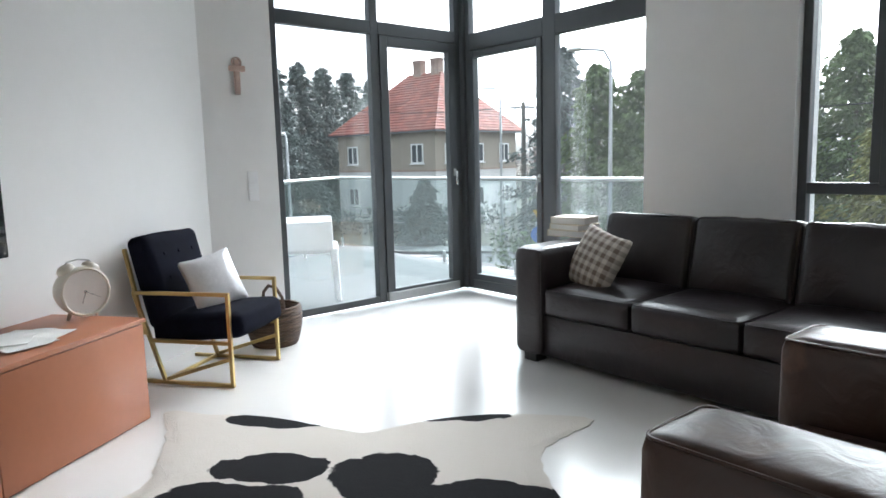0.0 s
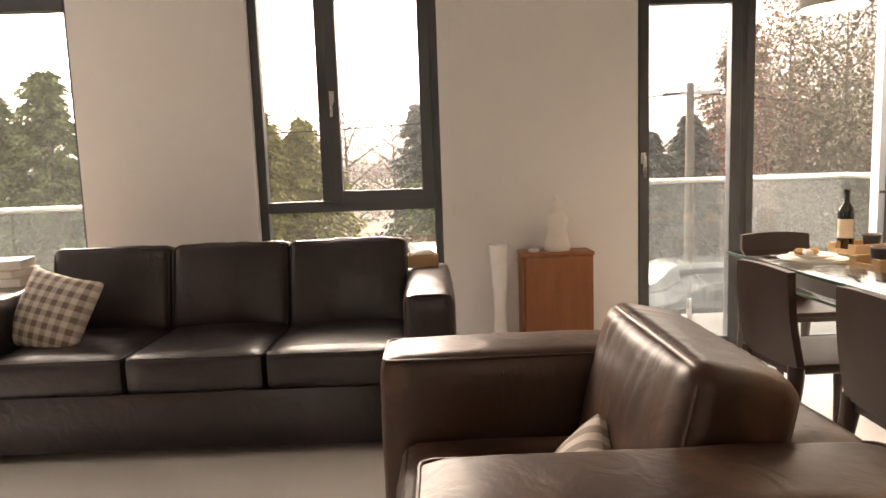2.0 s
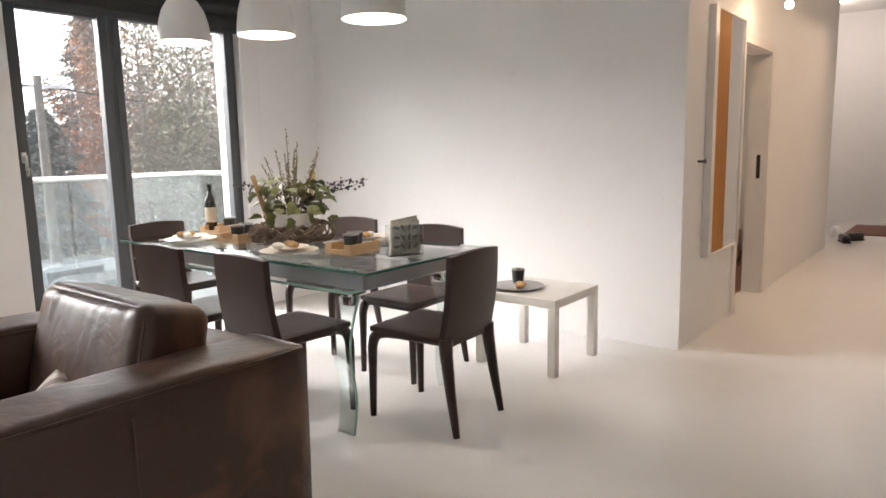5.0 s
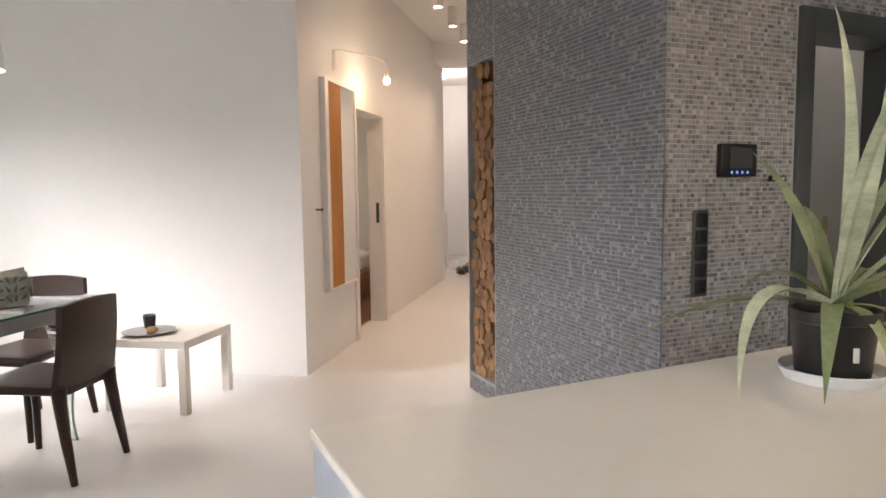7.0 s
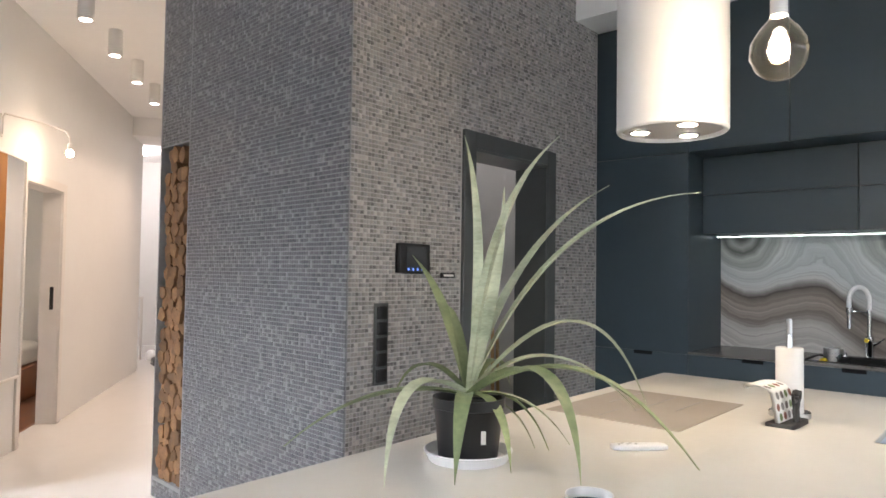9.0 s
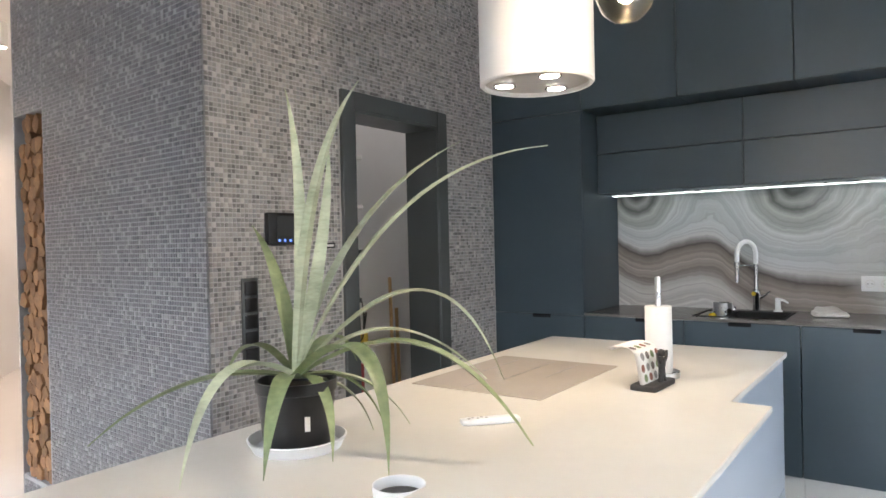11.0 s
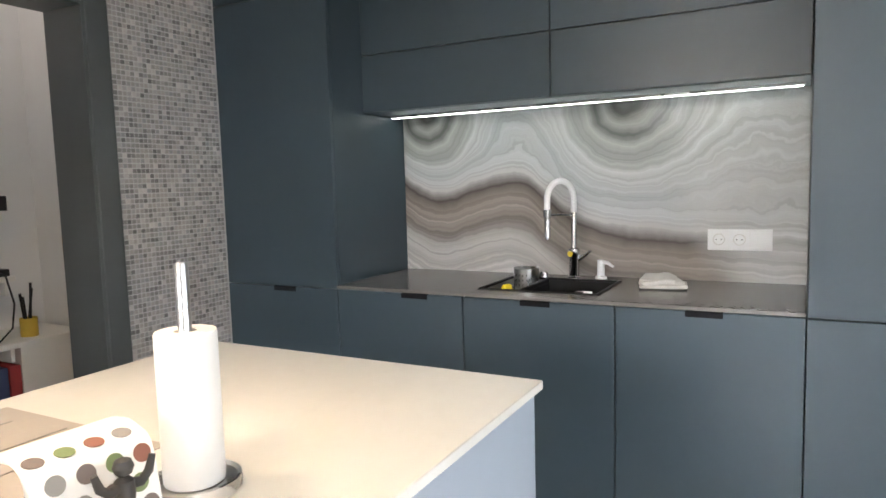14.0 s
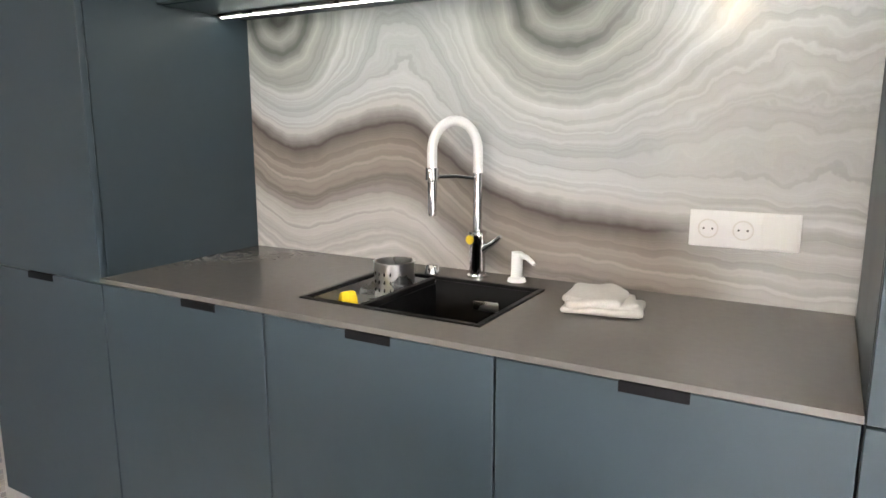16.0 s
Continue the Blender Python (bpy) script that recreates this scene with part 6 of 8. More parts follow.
for x0, x1 in ((0.225, 0.779), (-0.34, 0.224), (-0.907, -0.341)):
    cabinet(x0, x1, 2.12, 2.97, CF, -4.565, "blue-black matt top cabinet under the ceiling", ((x0, x1, 2.12, 2.97),))
SK = (-0.27, 0.195, -4.445, -4.10)
wt = thing("worktop", "dark grey composite kitchen worktop with an inset sink", "worktop", KIT @ pose(0, 0, 0))
part("slab", welded((-0.907, SK[0], -4.565, CF + 0.004, 0.918, 0.93), (SK[1], 0.779, -4.565, CF + 0.004, 0.918, 0.93), (SK[0], SK[1], -4.565, SK[2], 0.918, 0.93), (SK[0], SK[1], SK[3], CF + 0.004, 0.918, 0.93)), M_COUNTER, wt, smooth=0)
M_SINK = material("black granite sink", (0.008, 0.008, 0.009), 0.6, var=0.2, scale=80, spec=0.25)
sk = thing("sink", "black granite sink with a steel-lined side bowl", "sink", kit(0, 0, 0))
a, b, c, d = SK
part("rim", boxes((a, a + 0.014, c, d, 0.925, 0.934), (b - 0.014, b, c, d, 0.925, 0.934), (a + 0.014, b - 0.014, c, c + 0.014, 0.925, 0.934), (a + 0.014, b - 0.014, d - 0.014, d, 0.925, 0.934), (0.025, 0.04, c + 0.014, d - 0.014, 0.915, 0.931), bevel=0.002, seg=1), M_SINK, sk)
part("main_bowl", boxes((a + 0.004, a + 0.014, c + 0.004, d - 0.004, 0.74, 0.925), (0.025, 0.035, c + 0.004, d - 0.004, 0.74, 0.915), (a + 0.014, 0.025, c + 0.004, c + 0.014, 0.74, 0.925), (a + 0.014, 0.025, d - 0.014, d - 0.004, 0.74, 0.925), (a + 0.004, 0.035, c + 0.004, d - 0.004, 0.73, 0.74)), M_SINK, sk, smooth=0)
part("side_bowl", boxes((0.040, b - 0.014, c + 0.014, d - 0.014, 0.885, 0.893), (b - 0.014, b - 0.008, c + 0.008, d - 0.008, 0.885, 0.925), (0.036, b - 0.014, c + 0.008, c + 0.014, 0.885, 0.925), (0.036, b - 0.014, d - 0.014, d - 0.008, 0.885, 0.925)), M_STEEL, sk, smooth=0)
part("overflow", box(-0.155, -0.085, c + 0.014, c + 0.018, 0.862, 0.886, 0.003), M_STEEL, sk)
part("drain_knob", lathe([(0.0, 0.93), (0.02, 0.93), (0.018, 0.95), (0.014, 0.955), (0.0, 0.956)], 20, pose(0.06, -4.47, 0)), M_CHROME, sk)
fa = thing("faucet", "chrome kitchen faucet with a white flexible spout", "faucet", kit(-0.062, -4.495, 0.93))
part("base", lathe([(0.0, 0.0), (0.026, 0.0), (0.026, 0.006), (0.021, 0.010), (0.021, 0.085), (0.024, 0.09), (0.024, 0.12), (0.012, 0.126), (0.011, 0.29), (0.0, 0.29)], 24), M_CHROME, fa)
part("lever", tube([(-0.018, 0, 0.075), (-0.05, 0.01, 0.095), (-0.075, 0.02, 0.115)], [0.012, 0.007, 0.005], 10), M_CHROME, fa)
arc = [(0, 0, 0.27)] + [(0.042 - 0.042 * math.cos(t), 0.085 * (1 - math.cos(t)) / 2, 0.325 + 0.075 * math.sin(t)) for t in [math.pi * k / 14 for k in range(15)]] + [(0.084, 0.085, 0.27)]
part("hose", tube(arc, 0.0125, 14), M_PLASTIC, fa, "white silicone hose")
part("spray_head", lathe([(0.0, 0.0), (0.010, 0.0), (0.012, 0.02), (0.012, 0.085), (0.017, 0.09), (0.017, 0.12), (0.0, 0.125)], 18, pose(0.084, 0.085, 0.165)), M_CHROME, fa)
part("bracket", tube([(0, 0, 0.255), (0.04, 0.04, 0.262), (0.084, 0.085, 0.262)], 0.005, 8), M_CHROME, fa)
part("tap_mark", lathe([(0.0, 0.0), (0.013, 0.0), (0.011, 0.005), (0.0, 0.006)], 16, pose(0.01, 0.02, 0.10, -90)), material("yellow tag", (0.75, 0.55, 0.03), 0.5), fa, "yellow plastic mark")
sp = thing("soap_dispenser", "white built-in soap dispenser with a spout", "soap dispenser", kit(-0.172, -4.50, 0.93))
part("base", lathe([(0.0, 0.0), (0.024, 0.0), (0.022, 0.008), (0.015, 0.012), (0.014, 0.075), (0.0, 0.078)], 20), M_PLASTIC, sp)
part("spout", tube([(0, 0, 0.068), (-0.03, 0.01, 0.066), (-0.055, 0.02, 0.052)], [0.009, 0.007, 0.005], 10), M_PLASTIC, sp)
cd = thing("cutlery_caddy", "perforated steel cutlery caddy in the sink", "caddy", kit(0.085, -4.33, 0.893))
part("can", lathe([(0.0, 0.0), (0.05, 0.0), (0.05, 0.092), (0.053, 0.095), (0.047, 0.095), (0.047, 0.004), (0.0, 0.004)], 28), M_STEEL, cd)
for i in range(12):
    part("hole", lathe([(0.0, 0.0), (0.005, 0.0), (0.005, 0.001), (0.0, 0.001)], 10, pose(0.0502 * math.cos(radians(60 + 18 * (i % 4))), 0.0502 * math.sin(radians(60 + 18 * (i % 4))), 0.028 + 0.020 * (i // 4), 0, 90, 0) @ pose(0, 0, 0)), M_BLACK, cd)
sg = puff(0.066, 0.036, 0.050, 0.006, (0, 0, 0.002), 8, 0.002)
for v in sg.verts:
    v.co.x *= 1.05 - 0.85 * (v.co.z + 0.025) / 0.05
single("sponge", moved(sg, pose(0, 0, 0.025)), material("yellow sponge", (0.80, 0.60, 0.02), 0.9, bump=0.4, bump_scale=120), "bright yellow sponge in the side bowl", "sponge", kit(0.10, -4.16, 0.8935, 150) @ pose(0, 0, 0, 0))
bm = bmesh.new()
for i, (w, dd, t, dx) in enumerate(((0.165, 0.105, 0, 0.0), (0.150, 0.098, 7, 0.004), (0.118, 0.088, -12, 0.012))):
    lay = puff(w, dd, 0.015, 0.006, (0, 0, 0.004), 16, 0.0, 70 + i)
    for v in lay.verts:
        q = Vector((v.co.x * 16, v.co.y * 16, i * 3.1))
        v.co.z += 0.012 * i + 0.0075 + 0.009 * noise.noise(q) * (0.25 + 0.75 * i) * (1 if v.co.z > 0 or i else 0)
        v.co.x += 0.010 * noise.noise(q + Vector((9, 0, 0)))
        v.co.y += 0.010 * noise.noise(q + Vector((0, 9, 0)))
    tmp = bpy.data.meshes.new("fold")
    bmesh.ops.transform(lay, matrix=pose(dx, 0, 0, 0, 0, t), verts=lay.verts)
    lay.to_mesh(tmp)
    lay.free()
    bm.from_mesh(tmp)
    bpy.data.meshes.remove(tmp)
low = min(v.co.z for v in bm.verts)
for v in bm.verts:
    v.co.z -= low
single("dishcloth", bm, material("grey dishcloth", (0.55, 0.53, 0.50), 0.9, var=0.1, scale=20, bump=0.3, bump_scale=300), "folded pale grey dishcloth on the worktop", "cloth", kit(-0.445, -4.33, 0.9305, 12))

# agate splashback
def agate():
    m = bpy.data.materials.new("agate print")
    m.use_nodes = True
    n, l = m.node_tree.nodes, m.node_tree.links
    b = n["Principled BSDF"]
    b.inputs["Roughness"].default_value = 0.14
    b.inputs["Specular IOR Level"].default_value = 0.10

    def op(kind, a, c=None, e=None):
        q = n.new("ShaderNodeMath")
        q.operation = kind
        for i, v in enumerate((a, c, e)):
            if v is None:
                continue
            if isinstance(v, (int, float)):
                q.inputs[i].default_value = v
            else:
                l.new(v, q.inputs[i])
        return q.outputs[0]

    tc = n.new("ShaderNodeTexCoord")
    sep = n.new("ShaderNodeSeparateXYZ")
    l.new(tc.outputs["Object"], sep.inputs[0])
    n1 = n.new("ShaderNodeTexNoise")
    n1.inputs["Scale"].default_value, n1.inputs["Detail"].default_value = 2.2, 2
    l.new(tc.outputs["Object"], n1.inputs["Vector"])
    n2 = n.new("ShaderNodeTexNoise")
    n2.inputs["Scale"].default_value, n2.inputs["Detail"].default_value = 11, 4
    l.new(tc.outputs["Object"], n2.inputs["Vector"])
    depth = op("SUBTRACT", 0.72, sep.outputs["Z"])
    dists = []
    for cx, s, s2 in ((0.70, 1.0, 1.1), (-0.20, 1.15, 0.80)):
        off = op("SUBTRACT", sep.outputs["X"], cx)
        dx = op("ADD", op("MULTIPLY", op("MAXIMUM", off, 0.0), s), op("MULTIPLY", op("MINIMUM", off, 0.0), s2))
        dists.append(op("SQRT", op("ADD", op("MULTIPLY", dx, dx), op("MULTIPLY", depth, depth))))
    f = op("SMOOTH_MIN", op("ADD", dists[0], 0.03), dists[1], 0.16)
    f = op("MULTIPLY", f, 0.86)
    # height of the taupe vein along the panel
    vein = n.new("ShaderNodeFloatCurve")
    cv = vein.mapping.curves[0]
    pts = [((x + 0.85) / 1.7, z) for x, z in ((-0.85, 0.13), (-0.32, 0.165), (-0.12, 0.185), (0.0, 0.225), (0.13, 0.316), (0.26, 0.400), (0.45, 0.375), (0.66, 0.325), (0.85, 0.415))]
    cv.points[0].location, cv.points[1].location = pts[0], pts[-1]
    for p in pts[1:-1]:
        cv.points.new(*p)
    vein.mapping.update()
    l.new(op("MULTIPLY_ADD", sep.outputs["X"], 1 / 1.7, 0.5), vein.inputs["Value"])
    g = op("ADD", op("SUBTRACT", vein.outputs[0], sep.outputs["Z"]), 0.50)
    f = op("SMOOTH_MIN", f, op("MULTIPLY_ADD", g, 0.32, 0.27), 0.10)
    blend = n.new("ShaderNodeMapRange")
    blend.interpolation_type = "SMOOTHSTEP"
    blend.inputs["From Min"].default_value, blend.inputs["From Max"].default_value = 0.30, 0.46
    l.new(g, blend.inputs["Value"])
    f = op("ADD", f, op("MULTIPLY", blend.outputs[0], op("SUBTRACT", g, f)))
    f = op("ADD", f, op("MULTIPLY_ADD", n1.outputs["Fac"], 0.04, -0.020))
    f = op("ADD", f, op("MULTIPLY_ADD", n2.outputs["Fac"], 0.040, -0.020))
    ramp = n.new("ShaderNodeValToRGB")
    e = ramp.color_ramp.elements
    e[0].position, e[0].color = 0.0, (0.24, 0.25, 0.24, 1)
    e[1].position, e[1].color = 1.0, (0.40, 0.37, 0.34, 1)
    for p, col in ((0.05, (0.11, 0.115, 0.108)), (0.09, (0.40, 0.41, 0.39)), (0.125, (0.15, 0.16, 0.152)), (0.16, (0.46, 0.475, 0.455)), (0.21, (0.36, 0.375, 0.365)), (0.27, (0.57, 0.595, 0.595)), (0.34, (0.46, 0.485, 0.495)),
                   (0.42, (0.60, 0.625, 0.635)), (0.475, (0.40, 0.385, 0.375)), (0.505, (0.11, 0.095, 0.088)), (0.545, (0.29, 0.257, 0.23)), (0.61, (0.36, 0.322, 0.288)), (0.66, (0.23, 0.205, 0.188)),
                   (0.70, (0.36, 0.335, 0.315)), (0.745, (0.58, 0.57, 0.555)), (0.82, (0.44, 0.425, 0.41)), (0.88, (0.60, 0.59, 0.575))):
        k = e.new(p)
        k.color = (*col, 1)
    l.new(f, ramp.inputs["Fac"])
    n3 = n.new("ShaderNodeTexNoise")
    n3.noise_dimensions = "1D"
    n3.inputs["Scale"].default_value, n3.inputs["Detail"].default_value, n3.inputs["Roughness"].default_value = 30.0, 5, 0.7
    l.new(f, n3.inputs["W"])
    rings = op("MULTIPLY_ADD", n3.outputs["Fac"], 2.0, -1.0)
    mask = n.new("ShaderNodeMapRange")
    l.new(n1.outputs["Fac"], mask.inputs["Value"])
    mask.inputs["From Min"].default_value, mask.inputs["From Max"].default_value = 0.35, 0.65
    h = n.new("ShaderNodeHueSaturation")
    # the vein thins out into pale quartz towards one end
    pale = n.new("ShaderNodeMapRange")
    pale.interpolation_type = "SMOOTHSTEP"
    pale.inputs["From Min"].default_value, pale.inputs["From Max"].default_value = -0.44, -0.66
    pale.inputs["To Max"].default_value = 0.82
    l.new(op("ADD", op("MULTIPLY_ADD", sep.outputs["Z"], -0.45, 0.06), op("ADD", sep.outputs["X"], op("MULTIPLY_ADD", n1.outputs["Fac"], 0.3, -0.15))), pale.inputs["Value"])
    quartz = n.new("ShaderNodeMix")
    quartz.data_type = "RGBA"
    quartz.inputs["B"].default_value = (0.59, 0.605, 0.605, 1)
    l.new(pale.outputs[0], quartz.inputs["Factor"])
    l.new(ramp.outputs["Color"], quartz.inputs["A"])
    l.new(quartz.outputs["Result"], h.inputs["Color"])
    l.new(op("MULTIPLY_ADD", op("MULTIPLY", rings, op("MULTIPLY_ADD", mask.outputs[0], 0.6, 0.5)), 0.62, 0.92), h.inputs["Value"])
    l.new(h.outputs["Color"], b.inputs["Base Color"])
    return m


setting("splashback", box(-0.85, 0.837, -0.006, 0, 0.0, 0.71), agate(), "glossy splashback printed with grey and taupe agate bands", "splashback", kit(-0.058, -4.557, 0.9302))
setting("cabinet_backing", box(-0.907, 0.779, -4.565, -4.5638, 0.93, 1.64), M_CAB, "dark backing behind the splashback", "wall", KIT)
led = thing("led_strip", "bright white LED strip under the wall cabinets", "led strip", kit(0, -4.44, 1.632))
part("profile", box(-0.89, 0.765, -0.012, 0.012, 0.0, 0.008), M_STEEL, led, smooth=0)
part("diode_tape", box(-0.885, 0.76, -0.004, 0.004, -0.0015, 0.0), M_PLASTIC, led, "white LED tape", smooth=0)
diode = part("diode", box(-0.005, 0.005, -0.003, 0.003, -0.003, -0.0015), material("lit diode", (0.9, 0.9, 0.9), 0.5, emission=(0.90, 1.0, 0.90), power=1.8), led, "glowing diode", at=pose(-0.878, 0, 0), smooth=0)
for i in range(1, 110):
    again(diode, led, pose(-0.878 + i * 0.015, 0, 0))
# Greyer than the plate: shade of the outlet wells put into the colour.
M_WELL = material("socket plastic with well shade", (0.70, 0.69, 0.67), 0.5)
so = thing("socket", "white triple wall socket on the splashback", "socket", kit(-0.683, -4.557, 1.092))
part("plate", box(-0.112, 0.112, 0, 0.010, -0.041, 0.041, 0.003), M_PLASTIC, so)
for x in (0.072, 0.0):
    rs = part("outlet", lathe([(0.0, 0.0095), (0.0185, 0.0095), (0.0195, 0.0115), (0.0215, 0.0115), (0.0222, 0.0090)], 24, pose(x, 0.0, 0, -90)), M_WELL, so)
    for k in (-1, 1):
        part("pin_hole", box(x + k * 0.009 - 0.002, x + k * 0.009 + 0.002, 0.0090, 0.0102, -0.002, 0.002), M_BLACK, rs)
part("rocker", box(-0.105, -0.037, 0.010, 0.013, -0.034, 0.034, 0.002), M_PLASTIC, so)

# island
# Lacquer taken bluer and darker to hold the cool daylight on its sides.
M_ISLANDBODY = material("lacquer toned for cool daylight", (0.36, 0.41, 0.48), 0.3, var=0.02, scale=2)
IX0, IX1, IY0, IY1 = -0.425, 0.53, -3.1, -0.24
il = thing("kitchen_island", "long white kitchen island with a pale stone worktop", "kitchen island", KIT @ pose(0, 0, 0))
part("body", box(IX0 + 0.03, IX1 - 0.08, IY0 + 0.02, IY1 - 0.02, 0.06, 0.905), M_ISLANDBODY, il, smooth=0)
part("plinth", box(IX0 + 0.08, IX1 - 0.08, IY0 + 0.08, IY1 - 0.08, 0.0, 0.06), M_PLINTH, il, smooth=0)
top = box(IX0, IX1, IY0, IY1, 0.905, 0.925, 0.002, 1)
for v in top.verts:             # the slab narrows slightly towards the living room
    if v.co.x > 0.4:
        v.co.x += 0.012 - 0.060 * (v.co.y - IY0) / (IY1 - IY0)
part("worktop", top, M_ISLAND, il)
for k in range(3):
    y0 = IY0 + 0.02 + k * 0.94
    for z0, z1 in ((0.07, 0.42), (0.424, 0.90)):
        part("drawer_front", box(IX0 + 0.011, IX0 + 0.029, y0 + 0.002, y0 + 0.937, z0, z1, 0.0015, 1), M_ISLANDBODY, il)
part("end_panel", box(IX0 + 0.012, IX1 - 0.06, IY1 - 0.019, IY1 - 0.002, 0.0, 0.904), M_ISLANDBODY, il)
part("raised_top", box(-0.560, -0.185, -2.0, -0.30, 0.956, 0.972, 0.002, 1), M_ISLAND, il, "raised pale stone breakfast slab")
part("raised_body", boxes((-0.557, -0.187, -1.998, -0.302, 0.9262, 0.956), (-0.557, IX0 - 0.003, -1.998, -0.302, 0.80, 0.9262)), M_ISLANDBODY, il, "pale raised bar in lacquer toned for cool daylight", smooth=0)
hb = thing("hob", "pale flush induction hob with dark zone lines", "hob", kit(0.235, -2.24, 0.9255))
part("plate", box(-0.225, 0.225, -0.285, 0.285, 0, 0.003, 0.001, 1), material("pale ceramic hob", (0.50, 0.45, 0.40), 0.15, var=0.04), hb)
M_LINE = material("dark hob line", (0.10, 0.085, 0.075), 0.3)
for x, y0, y1 in ((0.13, -0.24, 0.02), (0.0, -0.26, 0.10), (-0.10, -0.24, 0.0), (0.05, 0.12, 0.25)):
    part("zone_line", box(x - 0.002, x + 0.002, y0, y1, 0.0031, 0.0036), M_LINE, hb, smooth=0)
pr = thing("kitchen_roll", "white kitchen paper roll on a steel stand", "paper roll", kit(-0.162, -2.43, 0.925))
part("base", lathe([(0.0, 0.0), (0.058, 0.0), (0.062, 0.004), (0.062, 0.020), (0.059, 0.021), (0.057, 0.015), (0.0, 0.015)], 40), M_STEEL, pr)
part("rod", lathe([(0.0, 0.015), (0.009, 0.015), (0.009, 0.312), (0.007, 0.316), (0.0, 0.317)], 16), M_STEEL, pr)
bm = lathe([(0.015, 0.016), (0.040, 0.016), (0.041, 0.02), (0.041, 0.221), (0.040, 0.224), (0.015, 0.224), (0.015, 0.016)], 40)
part("paper", bm, material("embossed kitchen paper", (0.72, 0.71, 0.69), 0.9, var=0.03, bump=0.10, bump_scale=220), pr)
np_ = thing("napkin_stand", "black figure-shaped napkin stand with dotted napkins", "napkin holder", kit(-0.196, -2.275, 0.925, -4))
M_SOOT = material("matt black cast iron", (0.028, 0.026, 0.026), 0.55, var=0.2, scale=20, bump=0.1)
part("base", box(-0.034, 0.040, -0.080, 0.080, 0.0, 0.018, 0.004), M_SOOT, np_)
fig = part("figure", lathe([(0.0, 0.046), (0.009, 0.05), (0.012, 0.07), (0.011, 0.085), (0.005, 0.09), (0.0, 0.09)], 14, pose(-0.019, -0.012, 0)), M_SOOT, np_, "small black figure with raised arms")
part("head", lathe([(0.0, -0.012), (0.009, -0.008), (0.012, 0.0), (0.009, 0.008), (0.0, 0.012)], 16, pose(-0.019, -0.012, 0.101)), M_SOOT, fig)
for k in (-1, 1):
    part("arm", tube([(-0.019, -0.012, 0.080), (-0.021, -0.012 + k * 0.020, 0.077), (-0.021, -0.012 + k * 0.030, 0.086), (-0.021, -0.012 + k * 0.036, 0.104)], [0.007, 0.006, 0.0055, 0.004], 10), M_SOOT, fig)
    part("leg", tube([(-0.019, -0.012 + k * 0.005, 0.052), (-0.020, -0.012 + k * 0.010, 0.030), (-0.021, -0.012 + k * 0.013, 0.016)], [0.008, 0.007, 0.008], 10), M_SOOT, fig)


def nap(t, u, o):
    """Height and lean of a napkin: it stands, then folds over and droops."""
    up = min(t, 0.62) / 0.62
    ang = max(0.0, t - 0.52) * 3.6
    x = 0.002 + 0.014 * up + o + 0.115 * (1 - math.cos(min(ang, 1.5))) * 0.72 + 0.030 * max(0.0, t - 0.80)
    z = 0.018 + 0.080 * up + 0.024 * math.sin(min(ang, 1.6) * 1.25) - 0.05 * max(0.0, t - 0.8) + o * max(0.0, t - 0.5) * 1.4
    return (x, -0.074 + 0.148 * u, z)


for o in (0.0, 0.003, 0.006, 0.009):
    bm = bmesh.new()
    g = [[bm.verts.new(nap(t / 20, u / 6, o)) for u in range(7)] for t in range(21)]
    for q, r in zip(g, g[1:]):
        for i in range(6):
            bm.faces.new((q[i], q[i + 1], r[i + 1], r[i]))
    part("napkin", bm, M_PAPER, np_, "folded white paper napkin with printed dots")
M_DOTS = [material("printed dot", col, 0.8) for col in ((0.17, 0.14, 0.13), (0.17, 0.22, 0.10), (0.24, 0.10, 0.07), (0.26, 0.25, 0.24))]
for i in range(20):
    t, u = (0.12, 0.34, 0.56, 0.74, 0.92)[i // 4], 0.11 + 0.235 * (i % 4) + (0.06 if (i // 4) % 2 else 0)
    p0, p1 = Vector(nap(t, u, -0.0006)), Vector(nap(t + 0.02, u, -0.0006))
    d = (p1 - p0).normalized()
    nrm = d.cross(Vector((0, 1, 0)))
    if nrm.x > 0.001 or (nrm.z < 0):
        nrm = -nrm
    rot = Matrix((nrm.cross(d), d, nrm)).transposed().to_4x4()
    part("dot", lathe([(0.0, 0.0004), (0.0115, 0.0004), (0.0115, 0.0009), (0.0, 0.0009)], 16, Matrix.Translation(p0) @ rot), M_DOTS[(i * 7 + i // 4) % 4], np_)
rm = thing("remote_control", "slim white remote control lying on the island", "remote control", kit(0.012, -1.695, 0.9255, 46.7))
part("case", moved(puff(0.145, 0.034, 0.014, 0.005, (0, 0, 0.001), 6), pose(0, 0, 0.007)), M_PLASTIC, rm)
for i in range(5):
    part("button", lathe([(0.0, 0.0), (0.004, 0.0), (0.004, 0.0012), (0.0, 0.0014)], 10, pose(0.01 + 0.011 * i, 0.004 * (-1) ** i, 0.0142)), M_GREYPLATE, rm)
M_COFFEE = material("black coffee", (0.012, 0.006, 0.004), 0.12, var=0.1)
